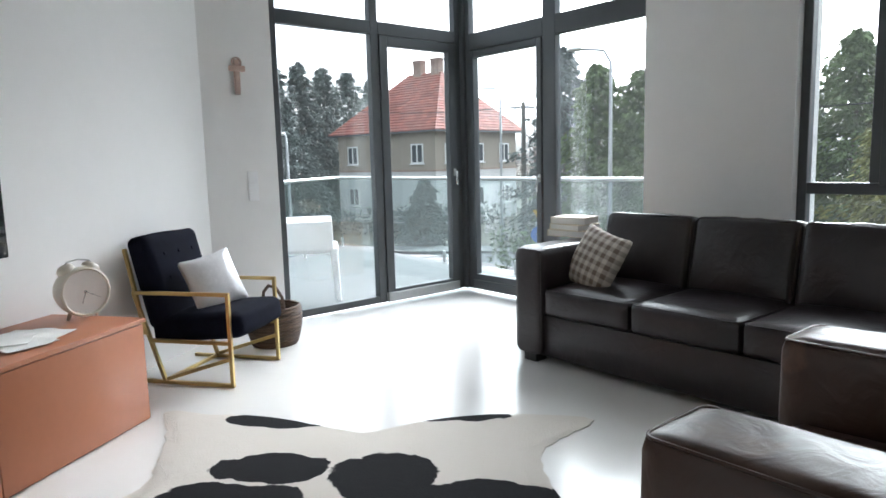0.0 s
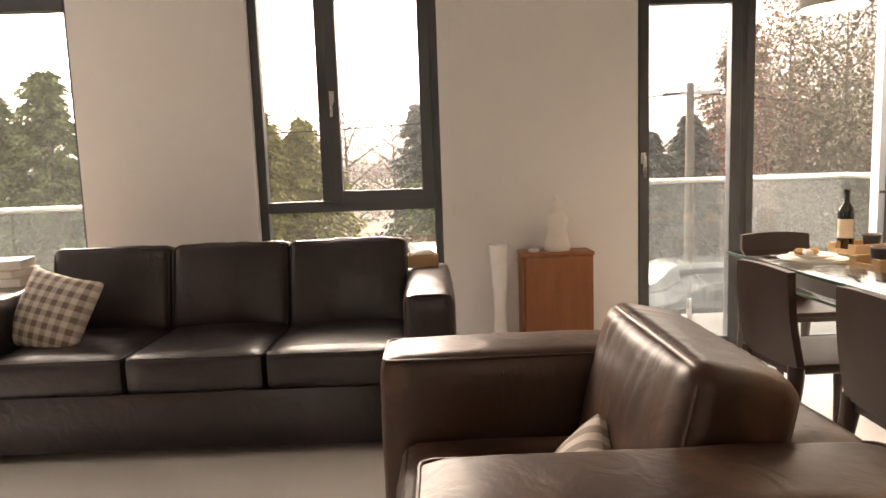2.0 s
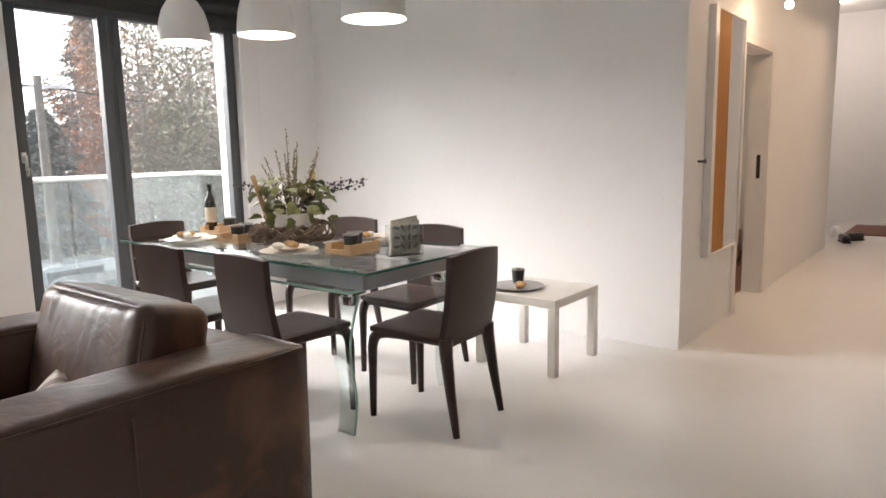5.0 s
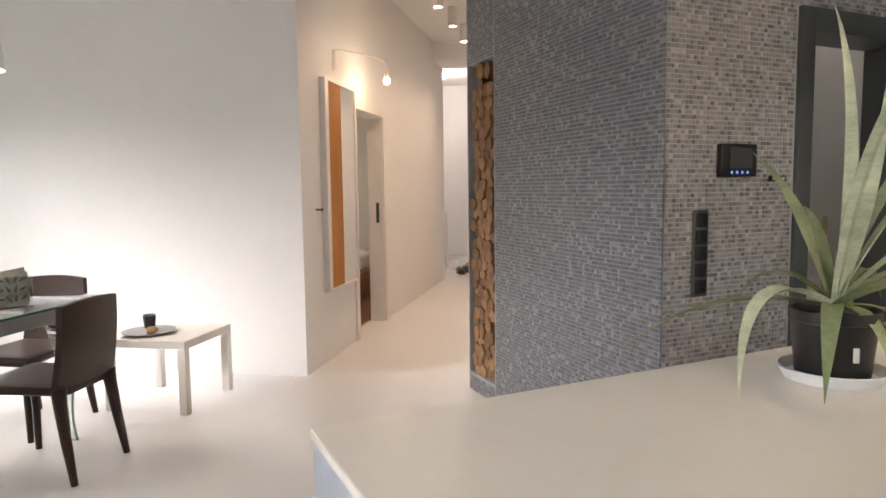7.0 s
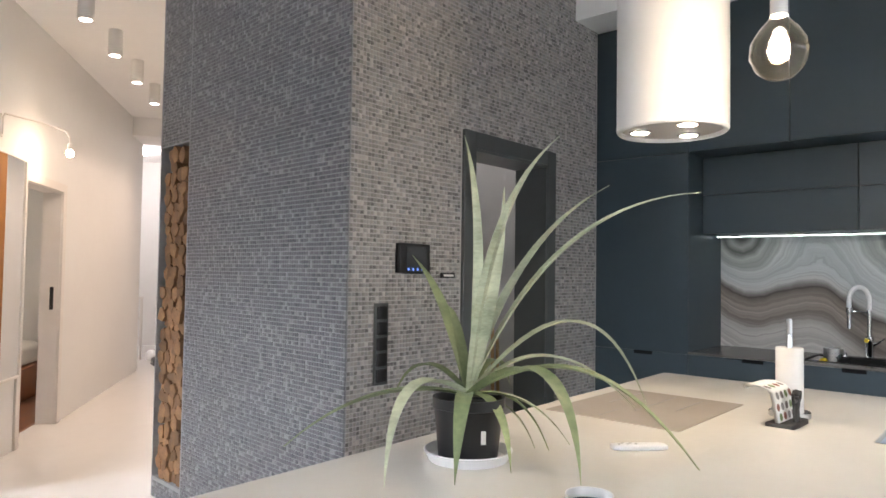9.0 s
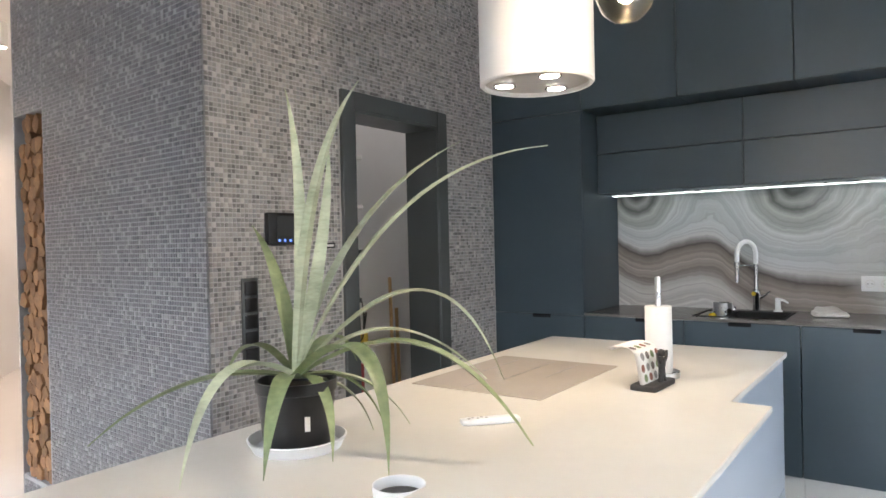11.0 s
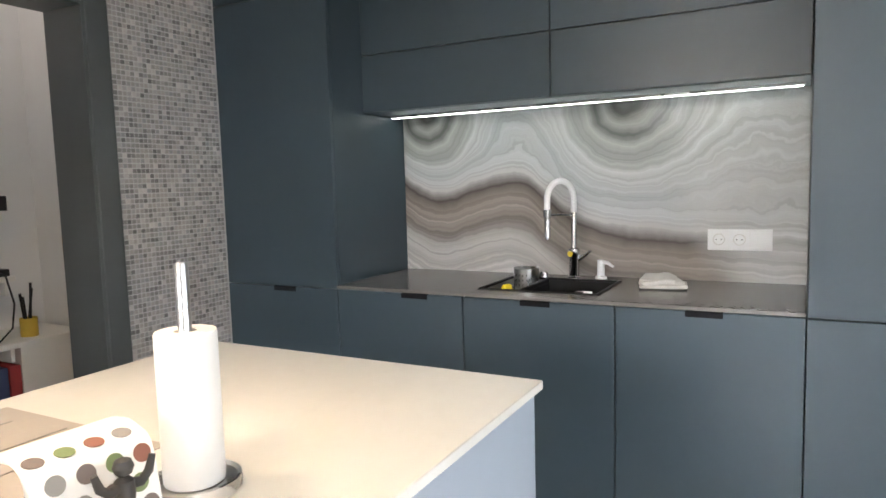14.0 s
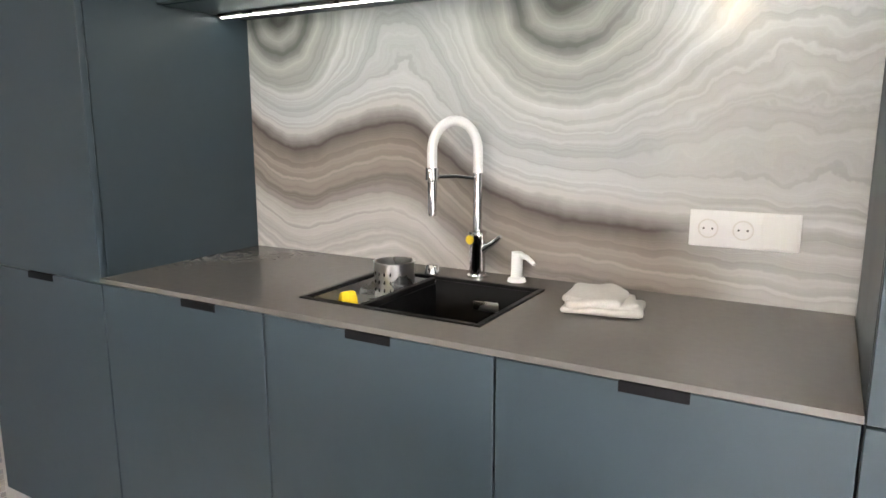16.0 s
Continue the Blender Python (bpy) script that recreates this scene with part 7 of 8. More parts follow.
for x, y in ((-0.138, -1.165), (-0.150, -0.930)):
    cup = thing("cup", "small white porcelain cup with coffee dregs on the island", "cup", kit(x, y, 0.925), "cups on the island")
    part("bowl", lathe([(0.0, 0.0), (0.028, 0.0), (0.037, 0.003), (0.043, 0.022), (0.0445, 0.044), (0.042, 0.044), (0.040, 0.022), (0.035, 0.006), (0.0, 0.005)], 36), M_PLASTIC, cup)
    part("coffee", lathe([(0.0, 0.026), (0.0398, 0.026), (0.0396, 0.024), (0.0, 0.024)], 28), M_COFFEE, cup, "dark coffee dregs")

# cooker hood and bulb
hd = thing("cooker_hood", "white cylindrical island cooker hood with three lit spots", "cooker hood", kit(0.165, -2.27, 1.865))
part("cylinder", lathe([(0.168, 0.0), (0.178, -0.001), (0.184, 0.006), (0.184, H - 1.865), (0.176, H - 1.865), (0.176, 0.03), (0.168, 0.03), (0.168, 0.0)], 56), material("white hood enamel", (0.74, 0.73, 0.72), 0.3, var=0.02), hd)
part("grille", lathe([(0.0, 0.012), (0.1675, 0.012), (0.1675, 0.018), (0.0, 0.018)], 48), material("hood filter plate", (0.55, 0.52, 0.49), 0.4, metal=0.3), hd)
M_SPOT = material("lit hood spot", (1, 0.95, 0.85), 0.4, emission=(1.0, 0.86, 0.62), power=7.0)
for ang in (20, 140, 260):
    x, y = 0.105 * math.cos(radians(ang)), 0.105 * math.sin(radians(ang))
    spot = part("spot", lathe([(0.0, 0.006), (0.030, 0.006), (0.030, 0.011), (0.0, 0.011)], 20, pose(x, y, 0)), M_SPOT, hd, "glowing round spot")
    part("ring", lathe([(0.030, 0.004), (0.037, 0.004), (0.037, 0.0115), (0.030, 0.0115), (0.030, 0.004)], 20, pose(x, y, 0)), M_CHROME, spot)
d = bpy.data.lights.new("hood_light", "SPOT")
d.energy, d.color, d.shadow_soft_size, d.spot_size, d.spot_blend = 1.45, (1.0, 0.72, 0.42), 0.06, radians(105), 0.8
lamp = new("hood_light", d)
lamp.parent = hd
lamp.matrix_basis = pose(0, 0, -0.012)
gb = thing("bulb_pendant", "large clear globe bulb glowing on a cable", "pendant lamp", kit(-0.277, -1.88, 1.948))
M_BULB = glass_material("amber bulb glass", (0.99, 0.92, 0.78), 0.25)
part("globe", lathe([(0.0, -0.072), (0.03, -0.066), (0.056, -0.044), (0.071, -0.008), (0.068, 0.028), (0.048, 0.062), (0.026, 0.086), (0.02, 0.10)], 32), M_BULB, gb).visible_shadow = False
part("filament", lathe([(0.0, -0.022), (0.016, -0.016), (0.024, 0.004), (0.016, 0.028), (0.0, 0.034)], 20), material("glowing filament", (1, 0.8, 0.5), 0.5, emission=(1.0, 0.72, 0.36), power=20.0), gb)
part("holder", lathe([(0.0, 0.16), (0.012, 0.158), (0.021, 0.14), (0.021, 0.098), (0.0, 0.098)], 20), M_SHADE, gb)
part("cable", tube([(0, 0, 0.155), (0, 0, H - 1.948)], 0.003, 6), M_CABLE, gb)
d = bpy.data.lights.new("bulb_light", "POINT")
d.energy, d.color, d.shadow_soft_size = 3.4, (1.0, 0.76, 0.48), 0.03
lamp = new("bulb_light", d)
lamp.parent = gb
lamp.matrix_basis = pose(0, 0, 0.004)

# potted plant
M_LEAFP = material("pale green strap leaf", (0.36, 0.41, 0.27), 0.45, var=0.25, scale=7, stretch=(1, 1, 3), tint=(0.46, 0.50, 0.36), random_by=0.18)
M_LEAFD = material("deep green strap leaf", (0.15, 0.205, 0.095), 0.45, var=0.25, scale=7, tint=(0.25, 0.30, 0.15), random_by=0.2)
pl = thing("potted_plant", "strap-leaved green plant in a black plastic pot", "plant", Matrix.Translation(kit(0.275, -1.318, 0.925).translation) @ pose(0, 0, 0, 0, 0, -100))
part("saucer", lathe([(0.0, 0.0), (0.095, 0.0), (0.108, 0.024), (0.104, 0.026), (0.090, 0.006), (0.0, 0.006)], 40), M_PLASTIC, pl)
pot = part("pot", lathe([(0.0, 0.007), (0.072, 0.007), (0.084, 0.125), (0.088, 0.127), (0.088, 0.150), (0.082, 0.150), (0.078, 0.12), (0.0, 0.12)], 40), M_BLACK, pl, "black plastic pot")
part("tag", box(0.022, 0.033, -0.0885, -0.0865, 0.055, 0.085), M_PAPER, pot, "small white care tag")
part("soil", lathe([(0.0, 0.125), (0.079, 0.12), (0.079, 0.128), (0.0, 0.135)], 24), material("dark soil", (0.03, 0.022, 0.016), 0.95, var=0.4, scale=30, bump=0.6), pl)


def strap(mid, tip, width, mat, start=(0, 0, 0.15), fold=0.42):
    bm = bmesh.new()
    p0, p1, p2 = Vector(start), Vector(mid), Vector(tip)
    across = Vector((p2.y, -p2.x, 0)) if abs(p2.x) + abs(p2.y) > 0.15 else Vector((1, 0.3, 0))
    n = 18
    rows_v = []
    for i in range(n + 1):
        t = i / n
        c = (1 - t) ** 2 * p0 + 2 * t * (1 - t) * p1 + t * t * p2
        d = ((1 - t) * (p1 - p0) + t * (p2 - p1)).normalized()
        side = (across - d * across.dot(d)).normalized()
        up = side.cross(d).normalized()
        w = 0.92 * width * (0.55 + 0.45 * min(1, t * 3)) * max(0.03, (1 - t ** 2.4)) * 0.5
        rows_v.append([bm.verts.new(c - side * w + up * w * fold), bm.verts.new(c - up * 0.0012), bm.verts.new(c + side * w + up * w * fold), bm.verts.new(c + up * 0.0012)])
    for a2, b3 in zip(rows_v, rows_v[1:]):
        for k in range(4):
            bm.faces.new((a2[k], a2[(k + 1) % 4], b3[(k + 1) % 4], b3[k]))
    bm.faces.new(rows_v[0])
    part("leaf", bm, mat, pl)


# x: along the view across, y: away from the walker, z: up
for mid, tip, w, mat in (((0.039, -0.032, 0.565), (-0.014, 0.064, 0.8), 0.034, M_LEAFP), ((0.031, -0.07, 0.625), (0.142, -0.34, 0.72), 0.033, M_LEAFP), ((0.081, -0.007, 0.487), (0.082, 0.014, 0.664), 0.036, M_LEAFP),
                         ((0.105, 0.04, 0.54), (0.427, 0.28, 0.71), 0.042, M_LEAFP), ((0.222, 0.091, 0.642), (0.6, 0.058, 0.666), 0.048, M_LEAFP), ((-0.047, 0.23, 0.395), (-0.141, 0.42, 0.5), 0.040, M_LEAFD),
                         ((0.343, 0.176, 0.528), (0.51, 0.188, 0.085), 0.036, M_LEAFP), ((0.217, 0.133, 0.346), (0.454, 0.135, 0.098), 0.034, M_LEAFP), ((0.314, 0.025, 0.349), (0.477, -0.29, 0.012), 0.044, M_LEAFD),
                         ((0.185, -0.24, 0.365), (0.174, -0.4, 0.06), 0.052, M_LEAFD), ((-0.181, 0.04, 0.262), (-0.193, -0.239, 0.006), 0.050, M_LEAFP), ((-0.028, -0.141, 0.212), (-0.047, -0.225, 0.006), 0.048, M_LEAFD),
                         ((0.144, 0.062, 0.177), (0.197, -0.003, 0.02), 0.032, M_LEAFD), ((0.168, 0.083, 0.164), (0.248, -0.005, 0.035), 0.030, M_LEAFP), ((0.081, -0.045, 0.174), (0.079, -0.173, 0.015), 0.036, M_LEAFD),
                         ((-0.241, 0.05, 0.199), (-0.453, 0.06, 0.012), 0.046, M_LEAFD), ((0.129, 0.09, 0.135), (0.167, 0.02, 0.02), 0.026, M_LEAFP), ((-0.026, 0.075, 0.345), (-0.043, 0.17, 0.36), 0.032, M_LEAFD),
                         ((-0.116, 0.12, 0.285), (-0.183, 0.2, 0.12), 0.034, M_LEAFD), ((0.084, 0.14, 0.295), (0.137, 0.24, 0.14), 0.034, M_LEAFD)):
    strap(mid, tip, w, mat)

# ---- on the mosaic wall ----
M_DOORFRAME = material("grey-green lacquered door frame", (0.082, 0.090, 0.090), 0.35, var=0.06)
df = tagged(new("door_frame_1"), label="wide grey lacquered frame of the open pantry doorway", category="door frame", kind="structure")
df.matrix_basis = kit(MX, 0, 0)
part("casing", boxes((-0.022, 0.0, -2.705, -2.62, 0, 2.10), (-0.022, 0.0, -3.475, -3.385, 0, 2.10), (-0.022, 0.0, -3.385, -2.705, 2.015, 2.10), bevel=0.003, seg=1), M_DOORFRAME, df)
part("jamb", boxes((-0.018, 0.20, -2.715, -2.695, 0, 2.01), (-0.018, 0.20, -3.395, -3.372, 0, 2.01), (-0.018, 0.20, -3.372, -2.715, 2.0, 2.03)), M_DOORFRAME, df, smooth=0)
ic = thing("intercom", "black video intercom with a small screen and buttons", "intercom", kit(MX, -2.262, 1.438))
part("case", box(-0.030, 0, -0.101, 0.101, -0.068, 0.068, 0.006), M_BLACK, ic)
part("screen", box(-0.0318, -0.030, -0.072, 0.058, -0.032, 0.052), material("black intercom screen", (0.055, 0.058, 0.060), 0.2), ic)
M_LEDBLUE = material("lit blue button", (0.2, 0.3, 0.8), 0.4, emission=(0.15, 0.3, 1.0), power=0.12)
for i in range(4):
    part("button", lathe([(0.0, 0.0), (0.006, 0.0), (0.006, 0.002), (0.0, 0.002)], 12, pose(-0.0302, 0.045 - 0.03 * i, -0.050, 0, -90)), M_LEDBLUE, ic)
ws = thing("wall_switch", "tall dark grey column of wall switches", "switch", kit(MX, -2.075, 1.06))
part("plate", box(-0.012, 0, -0.040, 0.040, -0.178, 0.178, 0.003), M_DOORFRAME, ws)
for i in range(5):
    part("rocker", moved(puff(0.012, 0.062, 0.058, 0.005, (0.003, 0, 0), 5), pose(-0.015, 0, -0.136 + 0.068 * i)), M_BLACK, ws)
tp = thing("thermostat", "narrow black wall sensor with a white strip", "sensor", kit(MX, -2.514, 1.362))
part("case", box(-0.014, 0, -0.049, 0.049, -0.013, 0.013, 0.002), M_BLACK, tp)
part("strip", box(-0.0155, -0.014, -0.036, 0.036, -0.005, 0.005), M_PAPER, tp)

# pantry
# Lamp added out of view to lift the dark pantry.
d = bpy.data.lights.new("added_pantry_light", "POINT")
d.energy, d.color, d.shadow_soft_size = 0.32, (1.0, 0.90, 0.80), 0.12
pc = thing("pantry_lamp", "round white ceiling lamp added out of view to brighten the pantry", "ceiling light", kit(1.78, -2.95, H))
part("opal", lathe([(0.0, -0.07), (0.08, -0.055), (0.12, -0.02), (0.12, 0.0)], 28), material("added pantry lamp opal", (1, 0.95, 0.9), 0.5, emission=(1.0, 0.93, 0.85), power=1.5), pc)
lamp = new("added_pantry_light", d)
lamp.parent = pc
lamp.matrix_basis = pose(0, 0, -0.24)
for z in (1.905, 1.605, 1.31, 1.005, 0.727):
    s = thing("shelf", "white pantry shelf board on brackets", "shelf", kit(1.95, -3.39, z), "pantry shelves")
    part("board", box(0, 0.40, 0.0, 1.2, -0.022, 0.0, 0.002, 1), M_WHITEFOIL, s)
    part("bracket", box(0.02, 0.40, 0.02, 0.035, -0.08, -0.022), M_WHITEFOIL, s)
setting("wall_pantry_back", box(2.35, 2.43, -3.8, -2.16, 0, H), M_WALL, "white pantry back wall", "wall", KIT)
M_AMBER = material("brown bottle glass", (0.035, 0.014, 0.008), 0.1, spec=0.7)
for i, (y, s) in enumerate(((-3.30, 1.0), (-3.22, 1.1), (-3.14, 1.05))):
    b = thing("bottle", "brown glass bottle with a pale label on a pantry shelf", "bottle", kit(2.06, y, 1.605), "pantry bottles")
    part("glass", lathe([(0.0, 0.0), (0.034 * s, 0.0), (0.034 * s, 0.115), (0.014, 0.155), (0.013, 0.195 * s), (0.0, 0.195 * s)], 20), M_AMBER, b)
    part("label", lathe([(0.0345 * s, 0.03), (0.0345 * s, 0.085)], 20), M_PAPER, b)
single("paper_bag", moved(puff(0.12, 0.13, 0.19, 0.03, (0.01, 0.01, 0.0), 10, 0.012, 77), pose(0, 0, 0.103)), M_PAPER, "crumpled white paper bag on a pantry shelf", "bag", kit(2.06, -3.03, 1.605))
hat = single("terracotta_bowl", lathe([(0.0, 0.0), (0.07, 0.0), (0.13, 0.03), (0.12, 0.08), (0.07, 0.11), (0.0, 0.12)], 24), material("terracotta glaze", (0.26, 0.055, 0.025), 0.4), "red-brown terracotta dish upside down on a shelf", "bowl", kit(2.10, -3.20, 1.905))
wbx = thing("storage_box", "white plastic storage box on a pantry shelf", "box", kit(2.12, -3.15, 1.31))
part("box_body", moved(puff(0.18, 0.28, 0.13, 0.02, (0, 0, 0), 6), pose(0, 0, 0.065)), M_PLASTIC, wbx)
part("box_label", box(-0.094, -0.0905, -0.06, 0.06, 0.02, 0.09), M_BLACK, wbx)
single("label_holder", box(-0.012, 0.0, -0.045, 0.045, -0.03, 0.03, 0.002), M_BLACK, "black clip holder on the shelf edge", "clip", kit(1.95, -3.33, 1.302))
mw = thing("microwave_oven", "white microwave oven with two round knobs", "microwave", kit(2.14, -3.02, 1.005))
part("case", box(-0.16, 0.18, -0.22, 0.20, 0.0, 0.235, 0.006), M_PLASTIC, mw)
for z in (0.09, 0.165):
    part("knob", lathe([(0.0, 0.022), (0.018, 0.02), (0.021, 0.0)], 20, pose(-0.16, -0.16, z, 0, -90)), M_STEEL, mw)
part("door_window", box(-0.163, -0.16, -0.10, 0.18, 0.04, 0.20), M_DARKGLASS, mw)
single("cable", tube([(0, 0, 0), (-0.02, 0.01, 0.02), (-0.03, -0.03, 0.0), (-0.02, -0.06, -0.12), (-0.01, -0.05, -0.22), (0.0, 0.0, -0.27)], 0.004, 6), M_BLACK, "black cable hanging from a pantry shelf", "cable", kit(1.96, -3.31, 1.012))
single("adapter", box(-0.03, 0.03, -0.045, 0.045, 0, 0.03, 0.004), M_BLACK, "black power adapter on a pantry shelf", "adapter", kit(1.99, -3.33, 1.005))
ke = thing("food_processor", "white kitchen machine on a pantry shelf", "appliance", kit(2.12, -3.17, 0.727))
part("housing", moved(puff(0.16, 0.13, 0.21, 0.04, (0.01, 0, 0.01), 8), pose(0, 0, 0.105)), M_PLASTIC, ke)
part("lid", moved(puff(0.13, 0.11, 0.05, 0.02, (0, 0, 0.01), 6), pose(0, 0.0, 0.225)), M_PLASTIC, ke)
pb = thing("pantry_cabinet", "low white pantry cabinet under the shelves", "cabinet", kit(1.98, -3.70, 0))
part("carcass", box(0, 0.36, 0.0, 0.30, 0.0, 0.72, 0.002, 1), M_WHITEFOIL, pb)
jb = thing("utensil_jar", "yellow jar with brushes and tools", "jar", kit(2.08, -3.50, 0.72))
part("jar_body", lathe([(0.0, 0.0), (0.035, 0.0), (0.035, 0.08), (0.031, 0.08), (0.031, 0.004), (0.0, 0.004)], 20), material("yellow jar", (0.62, 0.42, 0.05), 0.5), jb)
for i in range(4):
    part("tool", tube([(0.01 * math.cos(i), 0.01 * math.sin(i), 0.01), (0.03 * math.cos(i * 1.7), 0.03 * math.sin(i * 1.7), 0.17 + 0.02 * i)], 0.006, 6), M_BLACK, jb)
for i, (y, hh) in enumerate(((-3.60, 1.15), (-3.66, 0.95))):
    single("broom_handle", tube([(0, 0, 0), (0.02, 0.01, hh)], 0.011, 8), M_PALEWOOD, "pale wooden broom handle leaning in the pantry", "broom", kit(1.90, y, 0), "broom handles")
for i in range(4):
    single("folder", box(0, 0.22, i * 0.052, i * 0.052 + 0.046, 0, 0.30, 0.003), material("folder", ((0.30, 0.03, 0.03), (0.05, 0.07, 0.16), (0.24, 0.05, 0.06), (0.04, 0.05, 0.07))[i], 0.5), "upright dark file folder in the pantry", "folder", kit(1.97, -3.39, 0.33), "folders")
fs = thing("shelf", "low white pantry shelf board with folders", "shelf", kit(1.95, -3.39, 0.33), "pantry shelves")
part("board", box(0, 0.40, 0.0, 1.2, -0.022, 0.0), M_WHITEFOIL, fs)
part("support", box(0.02, 0.38, 0.3, 0.33, -0.33, -0.022), M_WHITEFOIL, fs)


# ---- corridor ----
M_MIRROR = material("mirror glass", (0.86, 0.88, 0.88), 0.02, metal=1.0, var=0.01)
M_FRAMEW = material("white lacquer frame", (0.74, 0.71, 0.68), 0.4, var=0.03)
mi = thing("wall_mirror", "tall wall mirror with a white frame and an oak strip", "mirror", pose(4.30, 1.52, 0.55))
part("frame", boxes((0, 0.07, -0.05, 0, 0, 1.63), (0.70, 0.73, -0.05, 0, 0, 1.63), (0.07, 0.70, -0.05, 0, 0, 0.02), (0.07, 0.70, -0.05, 0, 1.61, 1.63), bevel=0.003, seg=1), M_FRAMEW, mi)
part("oak_panel", box(0.07, 0.36, -0.042, -0.005, 0.02, 1.61), material("golden oak board", (0.40, 0.165, 0.028), 0.75, var=0.2, scale=2, stretch=(8, 8, 0.7)), mi, "golden oak strip")
part("mirror_glass", box(0.36, 0.70, -0.040, -0.005, 0.02, 1.61), M_MIRROR, mi, smooth=0)
kn = thing("wall_hook", "small dark metal wall hook", "hook", pose(4.18, 1.52, 1.19))
part("stem", tube([(0, 0, 0), (0, -0.05, 0)], 0.008, 10), M_FRAME, kn)
part("knob", lathe([(0.0, 0.0), (0.014, 0.0), (0.016, 0.006), (0.0, 0.012)], 14, pose(0, -0.045, 0, 90)), M_FRAME, kn)
wl2 = thing("wall_lamp", "thin white swing-arm wall lamp with a bare bulb", "wall lamp", pose(4.63, 1.52, 2.40))
part("arm", tube([(0, -0.012, -0.10), (0, -0.012, 0.02), (0.02, -0.02, 0.045), (0.30, -0.16, 0.05), (0.52, -0.26, 0.035), (0.56, -0.28, -0.01), (0.56, -0.28, -0.06)], 0.007, 8), M_FRAMEW, wl2)
part("bracket", box(-0.02, 0.02, -0.012, 0, -0.12, 0.04, 0.003), M_FRAMEW, wl2)
part("socket", lathe([(0.0, 0.0), (0.018, 0.0), (0.020, 0.05), (0.0, 0.055)], 16, pose(0.56, -0.28, -0.105)), M_FRAMEW, wl2)
part("bulb", lathe([(0.0, -0.055), (0.02, -0.05), (0.03, -0.03), (0.024, -0.008), (0.014, 0.0)], 20, pose(0.56, -0.28, -0.105)), material("lit bulb", (1, 0.9, 0.7), 0.4, emission=(1.0, 0.80, 0.50), power=8.0), wl2)
d = bpy.data.lights.new("wall_lamp_light", "POINT")
d.energy, d.color, d.shadow_soft_size = 0.5, (1.0, 0.72, 0.46), 0.04
lamp = new("wall_lamp_light", d)
lamp.parent = wl2
lamp.matrix_basis = pose(0.56, -0.28, -0.19)
dfr = tagged(new("door_frame_2"), label="white lacquered door frame in the corridor wall", category="door frame", kind="structure")
dfr.matrix_basis = pose(0, 1.52, 0)
part("casing", boxes((DOOR_X[0] - 0.06, DOOR_X[0] + 0.015, -0.02, 0, 0, 2.11), (DOOR_X[1] - 0.015, DOOR_X[1] + 0.06, -0.02, 0, 0, 2.11), (DOOR_X[0] + 0.015, DOOR_X[1] - 0.015, -0.02, 0, 2.035, 2.11), bevel=0.003, seg=1), M_FRAMEW, dfr)
part("jamb", boxes((DOOR_X[0], DOOR_X[0] + 0.02, 0, 0.15, 0, 2.05), (DOOR_X[1] - 0.02, DOOR_X[1], 0, 0.15, 0, 2.05), (DOOR_X[0] + 0.02, DOOR_X[1] - 0.02, 0, 0.15, 2.03, 2.05)), M_FRAMEW, dfr, smooth=0)
part("strike_plate", box(DOOR_X[1] - 0.024, DOOR_X[1] - 0.02, 0.04, 0.07, 1.0, 1.2), M_BLACK, dfr)
# side room seen through the door
setting("floor_bedroom", box(4.12, 8.4, 1.68, 4.2, 0.0, 0.006), material("brown parquet", (0.20, 0.085, 0.04), 0.35, var=0.25, scale=2, stretch=(1, 8, 1)), "warm brown wooden floor of the side room", "floor")
bd = thing("bed", "low brown bed with pale rumpled bedding", "bed", pose(6.9, 2.75, 0))
part("bed_frame", box(-0.7, 0.9, -0.6, 1.2, 0.006, 0.34, 0.01), M_TEAK, bd)
part("duvet", moved(puff(1.6, 1.7, 0.24, 0.09, (0, 0, 0.05), 12, 0.02, 4), pose(0.1, 0.3, 0.44)), M_PAPER, bd)
lr = thing("floor_lamp", "thin arched lamp with a glowing bulb in the side room", "lamp", pose(6.55, 2.35, 0.0))
part("stand", tube([(0.25, 0.3, 0.0), (0.25, 0.3, 1.35), (0.2, 0.24, 1.55), (0.08, 0.1, 1.6), (0, 0, 1.52), (0, 0, 1.46)], 0.008, 8), M_BLACK, lr)
part("foot", lathe([(0.0, 0.006), (0.12, 0.006), (0.12, 0.02), (0.0, 0.025)], 24, pose(0.25, 0.3, 0)), M_BLACK, lr)
part("bulb", lathe([(0.0, -0.06), (0.03, -0.05), (0.045, -0.02), (0.03, 0.02), (0.0, 0.035)], 20, pose(0, 0, 1.42)), bpy.data.materials["lit bulb"], lr)
d = bpy.data.lights.new("room_lamp_light", "POINT")
d.energy, d.color, d.shadow_soft_size = 1.6, (1.0, 0.80, 0.60), 0.05
lamp = new("room_lamp_light", d)
lamp.parent = lr
lamp.matrix_basis = pose(0, 0, 1.33)
# ceiling spots
M_SPOTLIT = material("lit corridor spot", (1, 0.95, 0.9), 0.4, emission=(1.0, 0.86, 0.68), power=5.0)
